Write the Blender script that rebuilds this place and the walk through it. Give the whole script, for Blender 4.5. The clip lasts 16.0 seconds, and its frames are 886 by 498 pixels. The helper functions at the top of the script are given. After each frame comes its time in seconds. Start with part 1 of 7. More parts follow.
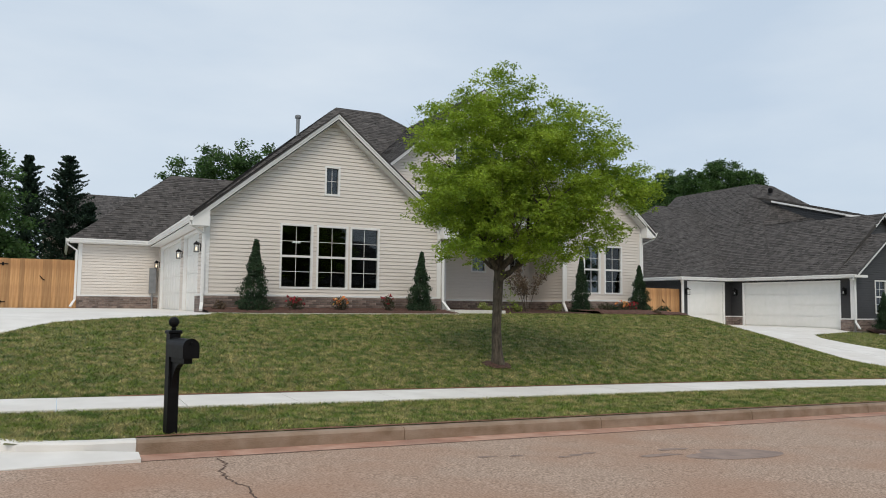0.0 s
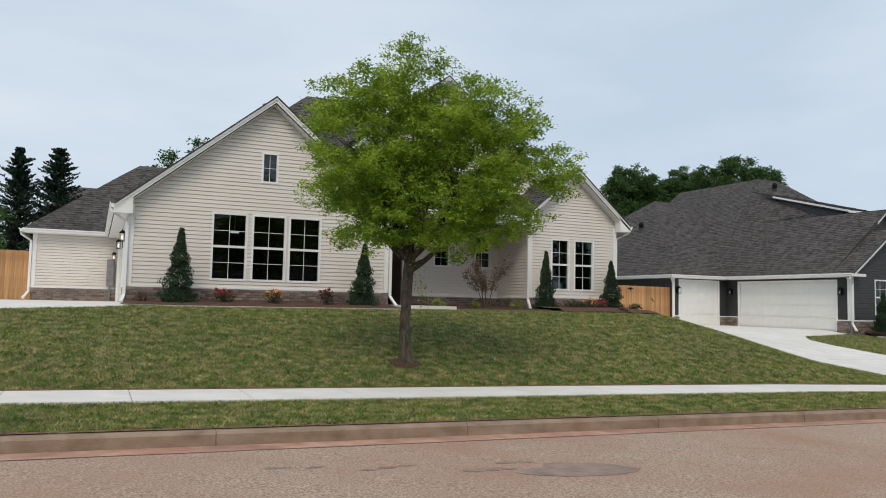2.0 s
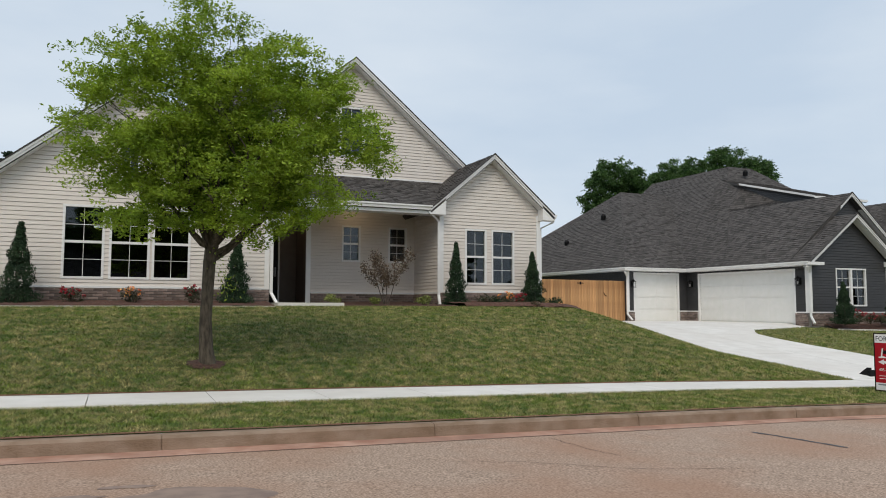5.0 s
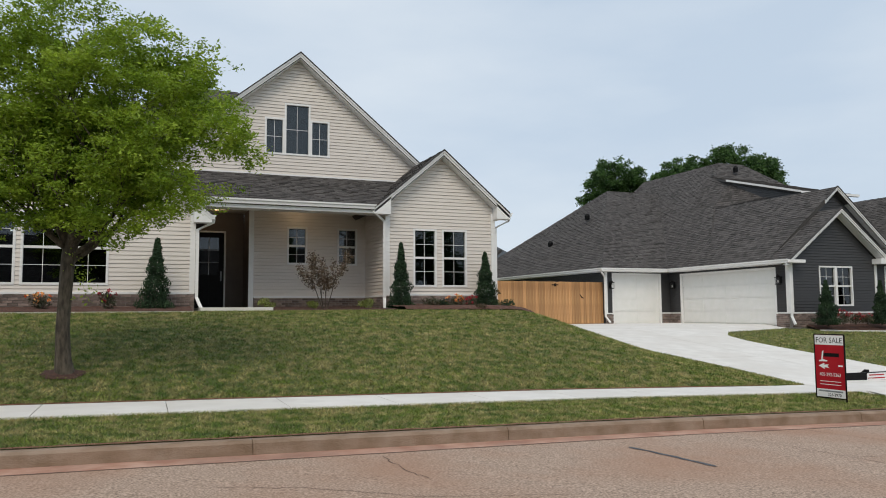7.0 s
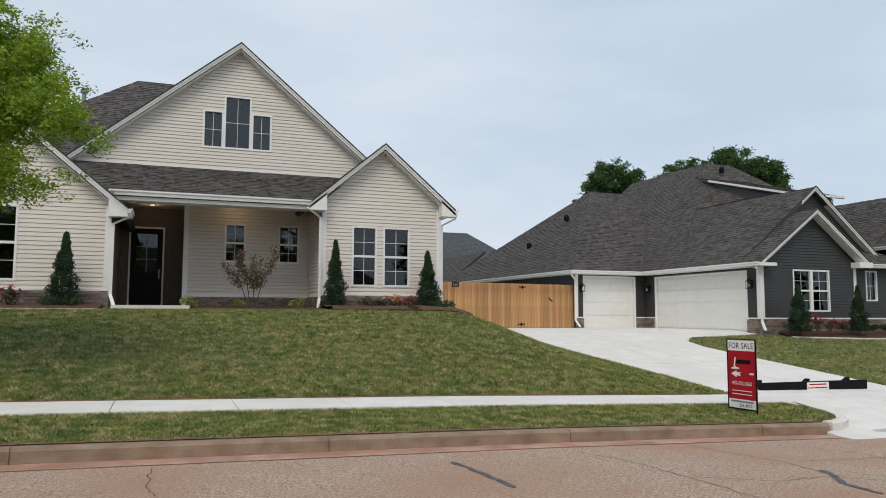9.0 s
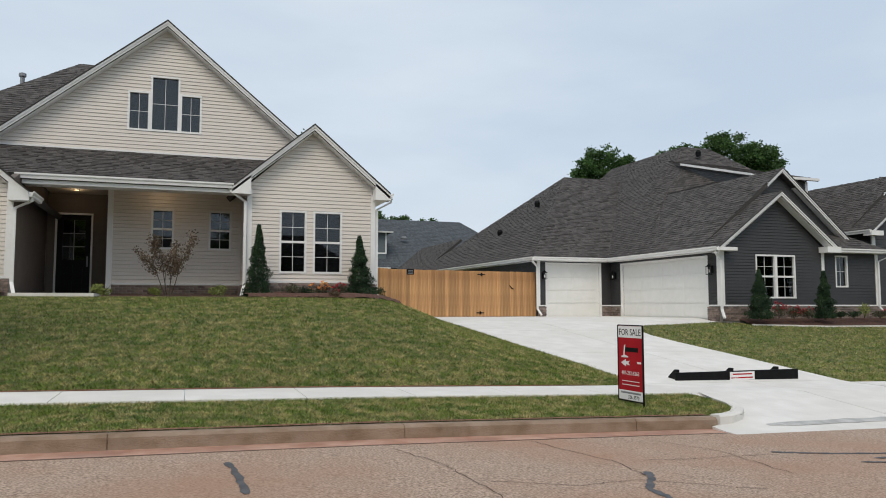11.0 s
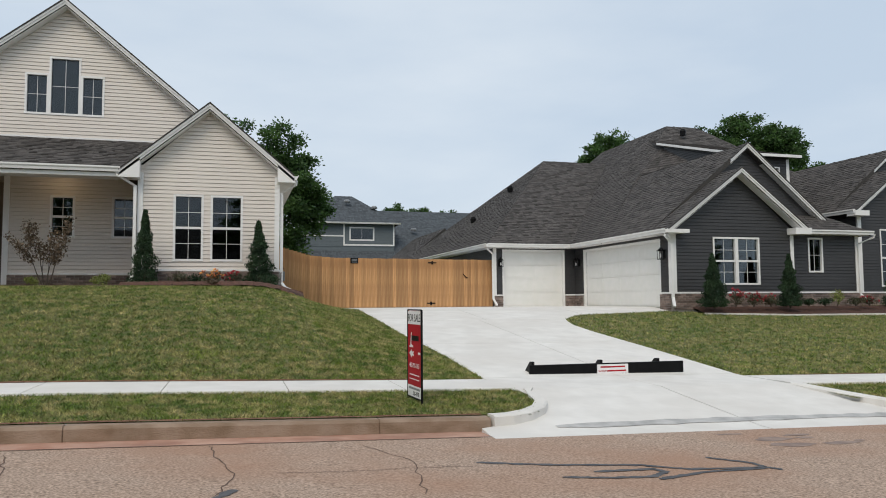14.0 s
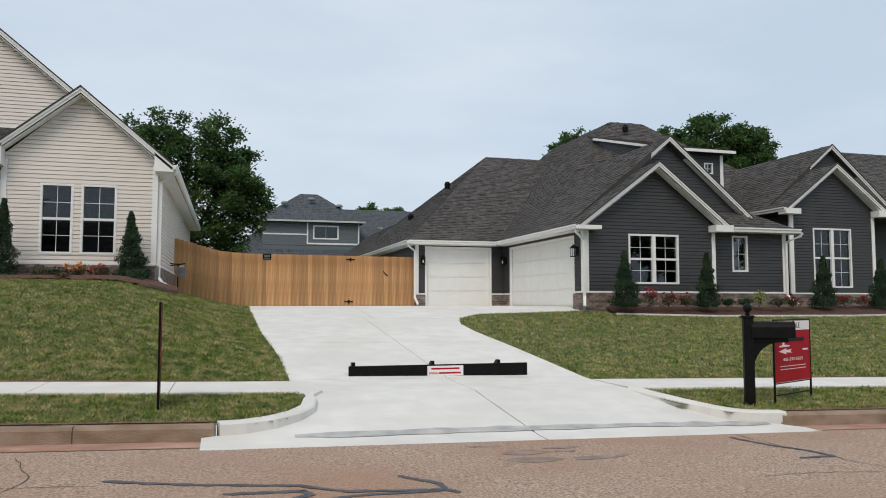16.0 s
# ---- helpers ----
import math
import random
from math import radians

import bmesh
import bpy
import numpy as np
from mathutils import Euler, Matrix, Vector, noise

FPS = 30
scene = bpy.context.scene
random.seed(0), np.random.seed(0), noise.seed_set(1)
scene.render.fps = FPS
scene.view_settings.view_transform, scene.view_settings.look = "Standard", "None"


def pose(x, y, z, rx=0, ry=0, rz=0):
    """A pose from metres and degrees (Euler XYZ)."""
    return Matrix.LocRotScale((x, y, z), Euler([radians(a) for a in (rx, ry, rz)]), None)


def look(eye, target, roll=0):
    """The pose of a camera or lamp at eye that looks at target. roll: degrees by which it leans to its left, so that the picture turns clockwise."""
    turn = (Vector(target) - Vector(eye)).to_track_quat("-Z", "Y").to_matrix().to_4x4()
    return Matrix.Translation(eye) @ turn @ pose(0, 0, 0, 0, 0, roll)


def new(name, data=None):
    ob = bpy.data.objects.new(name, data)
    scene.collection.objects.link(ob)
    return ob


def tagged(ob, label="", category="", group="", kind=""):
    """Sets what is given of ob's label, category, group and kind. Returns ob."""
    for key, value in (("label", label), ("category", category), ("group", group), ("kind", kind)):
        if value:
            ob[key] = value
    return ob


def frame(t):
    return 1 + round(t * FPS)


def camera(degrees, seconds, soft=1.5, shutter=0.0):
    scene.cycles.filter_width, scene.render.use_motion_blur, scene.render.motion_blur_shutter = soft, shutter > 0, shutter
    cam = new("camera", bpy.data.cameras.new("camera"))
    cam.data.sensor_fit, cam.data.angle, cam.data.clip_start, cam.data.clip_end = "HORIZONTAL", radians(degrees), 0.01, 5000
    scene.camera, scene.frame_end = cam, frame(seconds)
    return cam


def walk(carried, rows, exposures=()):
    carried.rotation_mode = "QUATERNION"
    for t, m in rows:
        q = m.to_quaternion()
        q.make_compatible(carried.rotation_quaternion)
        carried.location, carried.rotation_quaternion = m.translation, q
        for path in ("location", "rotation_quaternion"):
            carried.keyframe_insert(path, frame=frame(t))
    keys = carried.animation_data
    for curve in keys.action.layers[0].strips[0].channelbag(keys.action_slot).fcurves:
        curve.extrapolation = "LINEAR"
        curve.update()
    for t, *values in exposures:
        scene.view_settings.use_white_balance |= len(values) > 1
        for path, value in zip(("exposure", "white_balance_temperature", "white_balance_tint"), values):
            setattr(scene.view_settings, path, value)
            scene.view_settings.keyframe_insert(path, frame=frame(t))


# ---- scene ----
cam = camera(61.1, 16.0, soft=1.0)
PATH = [
    (0, (-1.786, 4.171, 1.856), (-0.881, 5.948, 2.004), 0.6),
    (0.5, (-1.152, 4.218, 1.842), (-0.261, 6.002, 1.987), 0.8),
    (1, (-0.49, 4.215, 1.818), (0.382, 6.009, 1.962), 0.9),
    (1.5, (0.155, 4.211, 1.791), (1.007, 6.014, 1.935), 1.1),
    (2, (0.788, 4.216, 1.784), (1.624, 6.028, 1.928), 1.2),
    (2.5, (1.437, 4.22, 1.751), (2.258, 6.037, 1.898), 1.1),
    (3, (2.093, 4.263, 1.718), (2.906, 6.084, 1.866), 1.0),
    (3.5, (2.736, 4.274, 1.7), (3.545, 6.098, 1.847), 0.7),
    (4, (3.394, 4.324, 1.668), (4.199, 6.149, 1.815), 0.5),
    (4.5, (4.023, 4.356, 1.642), (4.823, 6.183, 1.791), 0.4),
    (7, (7.044, 4.511, 1.573), (7.782, 6.362, 1.738), -0.4),
    (7.5, (7.643, 4.54, 1.556), (8.368, 6.397, 1.725), -0.0),
    (8, (8.262, 4.54, 1.542), (8.973, 6.401, 1.715), 0.2),
    (8.5, (8.864, 4.56, 1.52), (9.563, 6.426, 1.695), 0.3),
    (9, (9.48, 4.586, 1.49), (10.168, 6.455, 1.666), 0.2),
    (9.2, (9.711, 4.599, 1.484), (10.398, 6.469, 1.659), 0.1),
    (11.3, (12.24, 4.737, 1.373), (12.887, 6.624, 1.522), -0.3),
    (11.5, (12.513, 4.741, 1.353), (13.152, 6.63, 1.506), -0.6),
    (12, (13.101, 4.783, 1.349), (13.721, 6.679, 1.495), -0.6),
    (12.5, (13.683, 4.836, 1.324), (14.276, 6.741, 1.465), -0.5),
    (13, (14.327, 4.887, 1.298), (14.893, 6.8, 1.437), -0.5),
    (13.5, (15.036, 4.96, 1.263), (15.581, 6.88, 1.4), -0.4),
    (14, (15.799, 5.031, 1.243), (16.334, 6.953, 1.38), -0.4),
    (14.5, (16.559, 5.105, 1.214), (17.098, 7.026, 1.352), -0.3),
    (15, (17.302, 5.202, 1.175), (17.848, 7.121, 1.317), -0.3),
    (15.5, (17.99, 5.264, 1.155), (18.54, 7.181, 1.296), -0.1),
    (16, (18.65, 5.333, 1.136), (19.198, 7.251, 1.277), 0.0),
]
walk(cam, [(t, look(eye, target, roll)) for t, eye, target, roll in PATH])

# ---- world, sun, exposure ----
world = bpy.data.worlds.new("world")
scene.world = world
world.use_nodes = True
wn, wl = world.node_tree.nodes, world.node_tree.links
wn.clear()
w_out = wn.new("ShaderNodeOutputWorld")
w_bg = wn.new("ShaderNodeBackground")
w_sky = wn.new("ShaderNodeTexSky")
w_sky.sky_type = "NISHITA"
w_sky.sun_disc = False
SUN_EL, SUN_AZ = radians(48), radians(212)
w_sky.sun_elevation, w_sky.sun_rotation = SUN_EL, SUN_AZ
w_sky.air_density, w_sky.dust_density, w_sky.ozone_density = 1.0, 3.0, 1.5
w_tc = wn.new("ShaderNodeTexCoord")
w_map = wn.new("ShaderNodeMapping")
w_map.inputs["Scale"].default_value = (1.0, 1.0, 3.2)
w_noise = wn.new("ShaderNodeTexNoise")
w_noise.inputs["Scale"].default_value = 2.1
w_noise.inputs["Detail"].default_value = 6
w_noise.inputs["Roughness"].default_value = 0.5
w_ramp = wn.new("ShaderNodeValToRGB")
w_ramp.color_ramp.elements[0].position, w_ramp.color_ramp.elements[0].color = 0.32, (5.9, 7.0, 8.3, 1)
w_ramp.color_ramp.elements[1].position, w_ramp.color_ramp.elements[1].color = 0.66, (7.6, 8.4, 9.2, 1)
w_mix = wn.new("ShaderNodeMix")
w_mix.data_type = "RGBA"
w_mix.inputs["Factor"].default_value = 0.88
wl.new(w_tc.outputs["Generated"], w_map.inputs["Vector"])
wl.new(w_map.outputs["Vector"], w_noise.inputs["Vector"])
wl.new(w_noise.outputs["Fac"], w_ramp.inputs["Fac"])
wl.new(w_sky.outputs["Color"], w_mix.inputs["A"])
wl.new(w_ramp.outputs["Color"], w_mix.inputs["B"])
wl.new(w_mix.outputs["Result"], w_bg.inputs["Color"])
w_bg.inputs["Strength"].default_value = 0.1
wl.new(w_bg.outputs["Background"], w_out.inputs["Surface"])
sun_data = bpy.data.lights.new("sun", "SUN")
sun_data.energy, sun_data.angle, sun_data.color = 1.5, radians(30), (1.0, 0.88, 0.72)
sun = new("sun", sun_data)
sun.rotation_euler = (radians(90) - SUN_EL, 0, -SUN_AZ + math.pi)
scene.view_settings.exposure = 0.0


# ---- materials ----
def mat(name, c1, c2=None, scale=8.0, rough=0.7, metal=0.0, bump=0.0, bscale=None, stretch=(1, 1, 1), detail=5, c3=None, scale3=0.6, amount3=0.5, rand=0.0, coords="Object", spec=0.5):
    """Two tones of noise at one scale, a third at a larger scale, fine relief, and a shade for each piece."""
    m = bpy.data.materials.new(name)
    m.use_nodes = True
    n, l = m.node_tree.nodes, m.node_tree.links
    b = n["Principled BSDF"]
    b.inputs["Roughness"].default_value = rough
    b.inputs["Metallic"].default_value = metal
    b.inputs["Specular IOR Level"].default_value = spec
    tc = n.new("ShaderNodeTexCoord")
    mp = n.new("ShaderNodeMapping")
    mp.inputs["Scale"].default_value = stretch
    l.new(tc.outputs[coords], mp.inputs["Vector"])
    no = n.new("ShaderNodeTexNoise")
    no.inputs["Scale"].default_value, no.inputs["Detail"].default_value = scale, detail
    l.new(mp.outputs["Vector"], no.inputs["Vector"])
    ra = n.new("ShaderNodeValToRGB")
    c2 = c2 or tuple(min(1, v * 1.12) for v in c1)
    ra.color_ramp.elements[0].position, ra.color_ramp.elements[0].color = 0.35, (*c1, 1)
    ra.color_ramp.elements[1].position, ra.color_ramp.elements[1].color = 0.65, (*c2, 1)
    l.new(no.outputs["Fac"], ra.inputs["Fac"])
    colour = ra.outputs["Color"]
    if c3:
        n3 = n.new("ShaderNodeTexNoise")
        n3.inputs["Scale"].default_value, n3.inputs["Detail"].default_value = scale3, 6
        l.new(tc.outputs[coords], n3.inputs["Vector"])
        r3 = n.new("ShaderNodeMapRange")
        r3.inputs["From Min"].default_value, r3.inputs["From Max"].default_value = 0.42, 0.68
        r3.inputs["To Max"].default_value = amount3
        l.new(n3.outputs["Fac"], r3.inputs["Value"])
        mx = n.new("ShaderNodeMix")
        mx.data_type = "RGBA"
        l.new(r3.outputs["Result"], mx.inputs["Factor"])
        l.new(colour, mx.inputs["A"])
        mx.inputs["B"].default_value = (*c3, 1)
        colour = mx.outputs["Result"]
    if rand:
        oi = n.new("ShaderNodeObjectInfo")
        ge = n.new("ShaderNodeNewGeometry")
        ad = n.new("ShaderNodeMath")
        ad.operation = "ADD"
        l.new(oi.outputs["Random"], ad.inputs[0])
        l.new(ge.outputs["Random Per Island"], ad.inputs[1])
        fr = n.new("ShaderNodeMath")
        fr.operation = "FRACT"
        l.new(ad.outputs[0], fr.inputs[0])
        mr = n.new("ShaderNodeMapRange")
        mr.inputs["To Min"].default_value, mr.inputs["To Max"].default_value = 1 - rand, 1 + rand
        l.new(fr.outputs[0], mr.inputs["Value"])
        hs = n.new("ShaderNodeHueSaturation")
        l.new(mr.outputs["Result"], hs.inputs["Value"])
        l.new(colour, hs.inputs["Color"])
        colour = hs.outputs["Color"]
    l.new(colour, b.inputs["Base Color"])
    if bump:
        bn = n.new("ShaderNodeTexNoise")
        bn.inputs["Scale"].default_value, bn.inputs["Detail"].default_value = bscale or scale * 4, 6
        l.new(mp.outputs["Vector"], bn.inputs["Vector"])
        bu = n.new("ShaderNodeBump")
        bu.inputs["Strength"].default_value, bu.inputs["Distance"].default_value = bump, 0.01
        l.new(bn.outputs["Fac"], bu.inputs["Height"])
        l.new(bu.outputs["Normal"], b.inputs["Normal"])
    return m


def leafy(*args, **more):
    """A leaf: the given tones, with light passing through the blade."""
    m = mat(*args, **more)
    n, l = m.node_tree.nodes, m.node_tree.links
    b, out = n["Principled BSDF"], n["Material Output"]
    tr, mx = n.new("ShaderNodeBsdfTranslucent"), n.new("ShaderNodeMixShader")
    l.new(b.inputs["Base Color"].links[0].from_socket, tr.inputs["Color"])
    mx.inputs[0].default_value = 0.45
    l.new(b.outputs[0], mx.inputs[1])
    l.new(tr.outputs[0], mx.inputs[2])
    l.new(mx.outputs[0], out.inputs["Surface"])
    return m


M_SIDING = mat("cream_siding", (0.68, 0.63, 0.575), (0.72, 0.67, 0.615), 3, 0.55, bump=0.1, bscale=60, stretch=(1, 1, 8), c3=(0.60, 0.55, 0.50), scale3=0.5, amount3=0.3)
M_GREY = mat("charcoal_siding", (0.031, 0.031, 0.033), (0.040, 0.040, 0.042), 3, 0.55, bump=0.1, bscale=60, stretch=(1, 1, 8), c3=(0.046, 0.046, 0.049), scale3=0.6, amount3=0.4)
M_WHITE = mat("white_paint", (0.78, 0.78, 0.77), (0.82, 0.82, 0.81), 5, 0.45, bump=0.05, c3=(0.70, 0.70, 0.68), scale3=1.2, amount3=0.3)
M_DOOR = mat("white_door_paint", (0.76, 0.77, 0.74), (0.80, 0.80, 0.78), 4, 0.4, bump=0.05, c3=(0.72, 0.72, 0.70), scale3=0.8, amount3=0.3)
M_BRICK = mat("brick_face", (0.17, 0.125, 0.105), (0.27, 0.21, 0.18), 14, 0.85, bump=0.6, bscale=60, c3=(0.11, 0.085, 0.08), scale3=3, amount3=0.6, rand=0.45)
M_MORTAR = mat("mortar", (0.26, 0.24, 0.22), (0.33, 0.31, 0.29), 20, 0.9, bump=0.5)
M_SHINGLE = mat("asphalt_shingle", (0.052, 0.047, 0.045), (0.094, 0.086, 0.082), 46, 0.92, bump=0.6, bscale=160, c3=(0.066, 0.060, 0.056), scale3=0.7, amount3=0.4, rand=0.42)
M_SHINGLE2 = mat("slate_shingle", (0.05, 0.06, 0.07), (0.085, 0.098, 0.11), 30, 0.9, bump=0.8, bscale=160, rand=0.25)
M_ROOFDECK = mat("roof_underlay", (0.04, 0.038, 0.036), (0.06, 0.056, 0.053), 20, 0.9)
M_BLACK = mat("black_paint", (0.003, 0.003, 0.0035), (0.006, 0.006, 0.0065), 10, 0.5, bump=0.1, spec=0.15)
# room surfaces near black: the dimness indoors is put into their colour
M_SHADEROOM = mat("shade_toned_interior", (0.03, 0.03, 0.03), (0.045, 0.043, 0.04), 2, 0.8)
# blue-grey of sky mirrored in panes, painted on a sheet behind them
M_SKYBACK = mat("sky_reflection_tone", (0.46, 0.50, 0.54), (0.50, 0.54, 0.58), 2, 0.7)
M_CONC = mat("new_concrete", (0.66, 0.64, 0.605), (0.74, 0.72, 0.685), 2.5, 0.85, bump=0.3, bscale=90, c3=(0.60, 0.565, 0.52), scale3=0.7, amount3=0.5)
M_KERB = mat("stained_kerb", (0.195, 0.13, 0.082), (0.29, 0.205, 0.145), 6, 0.85, bump=0.8, bscale=70, detail=10, stretch=(0.5, 1, 1), c3=(0.42, 0.34, 0.27), scale3=3.4, amount3=0.35)
M_ROAD = mat("red_dusted_concrete_road", (0.20, 0.14, 0.10), (0.57, 0.42, 0.325), 48, 0.9, bump=0.7, bscale=140, detail=7, c3=(0.36, 0.20, 0.125), scale3=0.6, amount3=0.65)
M_GUTTER = mat("red_dirt_gutter", (0.36, 0.18, 0.12), (0.50, 0.31, 0.23), 3.5, 0.9, bump=0.4, bscale=90, detail=10, c3=(0.26, 0.15, 0.11), scale3=1.8, amount3=0.6)
M_TAR = mat("tar", (0.05, 0.05, 0.055), (0.09, 0.09, 0.095), 8, 0.6, bump=0.2)
M_DAMP = mat("damp_patch", (0.21, 0.15, 0.125), (0.31, 0.225, 0.18), 5, 0.7, bump=0.3, detail=9)
M_CRACK = mat("crack", (0.09, 0.055, 0.04), (0.13, 0.08, 0.06), 9, 0.95)
M_SOIL = mat("lawn_soil", (0.075, 0.095, 0.024), (0.185, 0.165, 0.07), 9, 0.95, bump=0.8, bscale=40, detail=12, c3=(0.05, 0.085, 0.018), scale3=0.8, amount3=0.7)
M_REDSOIL = mat("red_soil", (0.13, 0.055, 0.03), (0.24, 0.12, 0.07), 14, 0.95, bump=1.0, bscale=50)
# plain taupe for the entry recess, much darker than the siding
M_ENTRY = mat("dark_taupe_entry_wall", (0.115, 0.092, 0.078), (0.135, 0.11, 0.094), 3, 0.7)
M_GRASS = mat("grass_blade", (0.060, 0.120, 0.013), (0.158, 0.21, 0.028), 3.2, 0.75, detail=12, stretch=(0.5, 1.2, 1), c3=(0.46, 0.37, 0.17), scale3=5.0, amount3=0.8, rand=0.5)
M_MULCH = mat("red_mulch", (0.045, 0.022, 0.016), (0.115, 0.055, 0.038), 25, 0.95, bump=1.0, bscale=80, rand=0.3)
M_CEDAR = mat("new_cedar", (0.40, 0.205, 0.08), (0.58, 0.335, 0.15), 3, 0.7, bump=0.4, bscale=40, stretch=(6, 6, 0.6), c3=(0.27, 0.125, 0.05), scale3=2.6, amount3=0.55, rand=0.22)
M_BARK = mat("grey_brown_bark", (0.035, 0.028, 0.020), (0.11, 0.09, 0.066), 22, 0.95, bump=1.0, bscale=45, stretch=(1, 1, 0.3))
M_LEAF = leafy("spring_leaf", (0.15, 0.25, 0.015), (0.34, 0.46, 0.042), 2.0, 0.55, rand=0.30)
M_LEAFDK = leafy("dark_leaf", (0.032, 0.078, 0.020), (0.085, 0.165, 0.04), 1.3, 0.65, rand=0.4)
M_CONIFER = mat("conifer_leaf", (0.014, 0.030, 0.020), (0.026, 0.05, 0.028), 1.2, 0.8, rand=0.4, spec=0.2)
M_CYPRESS = mat("juniper_leaf", (0.018, 0.038, 0.020), (0.038, 0.07, 0.032), 3, 0.8, rand=0.45, spec=0.2)
M_ROSELEAF = mat("rose_leaf", (0.035, 0.05, 0.02), (0.075, 0.055, 0.028), 6, 0.6, rand=0.4)
M_YLEAF = mat("yellow_green_leaf", (0.16, 0.20, 0.04), (0.24, 0.27, 0.07), 6, 0.6, rand=0.3)
M_REDLEAF = mat("bronze_leaf", (0.085, 0.06, 0.035), (0.15, 0.10, 0.06), 6, 0.6, rand=0.4)
M_ROSE = mat("red_petal", (0.30, 0.008, 0.02), (0.42, 0.02, 0.04), 12, 0.5, rand=0.3)
M_ORANGE = mat("orange_petal", (0.75, 0.16, 0.06), (0.80, 0.50, 0.12), 12, 0.5, rand=0.3)
M_SIGNRED = mat("sign_red", (0.34, 0.008, 0.016), (0.40, 0.014, 0.022), 2, 0.6, spec=0.15)
M_SIGNWHITE = mat("sign_white", (0.75, 0.74, 0.74), (0.80, 0.79, 0.79), 2, 0.4)
M_GREYMETAL = mat("grey_metal", (0.20, 0.21, 0.22), (0.28, 0.29, 0.30), 6, 0.45, metal=0.4)
M_CEIL = mat("porch_soffit", (0.40, 0.36, 0.32), (0.44, 0.40, 0.36), 3, 0.6)
M_TAUPE = mat("taupe_siding_far", (0.30, 0.27, 0.24), (0.34, 0.31, 0.28), 3, 0.6)
M_FARGREY = mat("blue_grey_siding", (0.10, 0.125, 0.14), (0.125, 0.15, 0.165), 3, 0.6, stretch=(1, 1, 12))


def glass_material():
    m = bpy.data.materials.new("window_glass")
    m.use_nodes = True
    n, l = m.node_tree.nodes, m.node_tree.links
    n.clear()
    out, mix = n.new("ShaderNodeOutputMaterial"), n.new("ShaderNodeMixShader")
    tr, gl, fr = n.new("ShaderNodeBsdfTransparent"), n.new("ShaderNodeBsdfGlossy"), n.new("ShaderNodeFresnel")
    tr.inputs["Color"].default_value = (0.45, 0.49, 0.50, 1)
    gl.inputs["Roughness"].default_value = 0.02
    gl.inputs["Color"].default_value = (0.9, 0.95, 1.0, 1)
    fr.inputs["IOR"].default_value = 1.6
    l.new(fr.outputs[0], mix.inputs[0])
    l.new(tr.outputs[0], mix.inputs[1])
    l.new(gl.outputs[0], mix.inputs[2])
    l.new(mix.outputs[0], out.inputs["Surface"])
    return m


def lamp_material(name, colour, strength):
    m = bpy.data.materials.new(name)
    m.use_nodes = True
    b = m.node_tree.nodes["Principled BSDF"]
    b.inputs["Base Color"].default_value = (*colour, 1)
    b.inputs["Emission Color"].default_value = (*colour, 1)
    b.inputs["Emission Strength"].default_value = strength
    return m


M_DAMPCONC = mat("damp_concrete", (0.34, 0.335, 0.325), (0.50, 0.49, 0.475), 5, 0.7, bump=0.2)
M_GLASS = glass_material()
M_LAMP = lamp_material("warm_bulb", (1.0, 0.70, 0.42), 1.8)
M_LAMPW = lamp_material("white_tube", (1.0, 0.95, 0.88), 2.5)


# ---- mesh helpers ----
def part(name, bm, material, parent=None, label="", kind=""):
    me = bpy.data.meshes.new(name)
    bm.to_mesh(me)
    bm.free()
    me.materials.append(material)
    ob = new(name, me)
    ob.parent = parent
    return tagged(ob, label, kind=kind)


def part_data(name, verts, faces, material, parent=None, label="", kind=""):
    me = bpy.data.meshes.new(name)
    me.from_pydata(verts, [], faces)
    me.materials.append(material)
    ob = new(name, me)
    ob.parent = parent
    return tagged(ob, label, kind=kind)


def thing(name, at=(0, 0, 0), label="", category="", group="", kind="", turn=0):
    ob = new(name)
    ob.empty_display_size = 0.2
    ob.location = at
    ob.rotation_euler = (0, 0, radians(turn))
    return tagged(ob, label, category, group, kind)


def box(bm, x0, x1, y0, y1, z0, z1, bevel=0.0):
    vs = [bm.verts.new(p) for p in ((x0, y0, z0), (x1, y0, z0), (x1, y1, z0), (x0, y1, z0), (x0, y0, z1), (x1, y0, z1), (x1, y1, z1), (x0, y1, z1))]
    fs = [bm.faces.new([vs[i] for i in f]) for f in ((3, 2, 1, 0), (4, 5, 6, 7), (0, 1, 5, 4), (1, 2, 6, 5), (2, 3, 7, 6), (3, 0, 4, 7))]
    if bevel:
        edges = list({e for f in fs for e in f.edges})
        bmesh.ops.bevel(bm, geom=edges, offset=bevel, segments=1, affect="EDGES")
    return bm


def boxes(*args, bevel=0.0):
    bm = bmesh.new()
    for a in args:
        box(bm, *a, bevel=bevel)
    return bm


def prism(bm, pts, off):
    """A slab: a flat polygon and its copy moved by off."""
    off = Vector(off)
    a = [bm.verts.new(p) for p in pts]
    b = [bm.verts.new(Vector(p) + off) for p in pts]
    bm.faces.new(a)
    bm.faces.new(b[::-1])
    for i in range(len(pts)):
        j = (i + 1) % len(pts)
        bm.faces.new((a[j], a[i], b[i], b[j]))
    bmesh.ops.recalc_face_normals(bm, faces=bm.faces[:])
    return bm


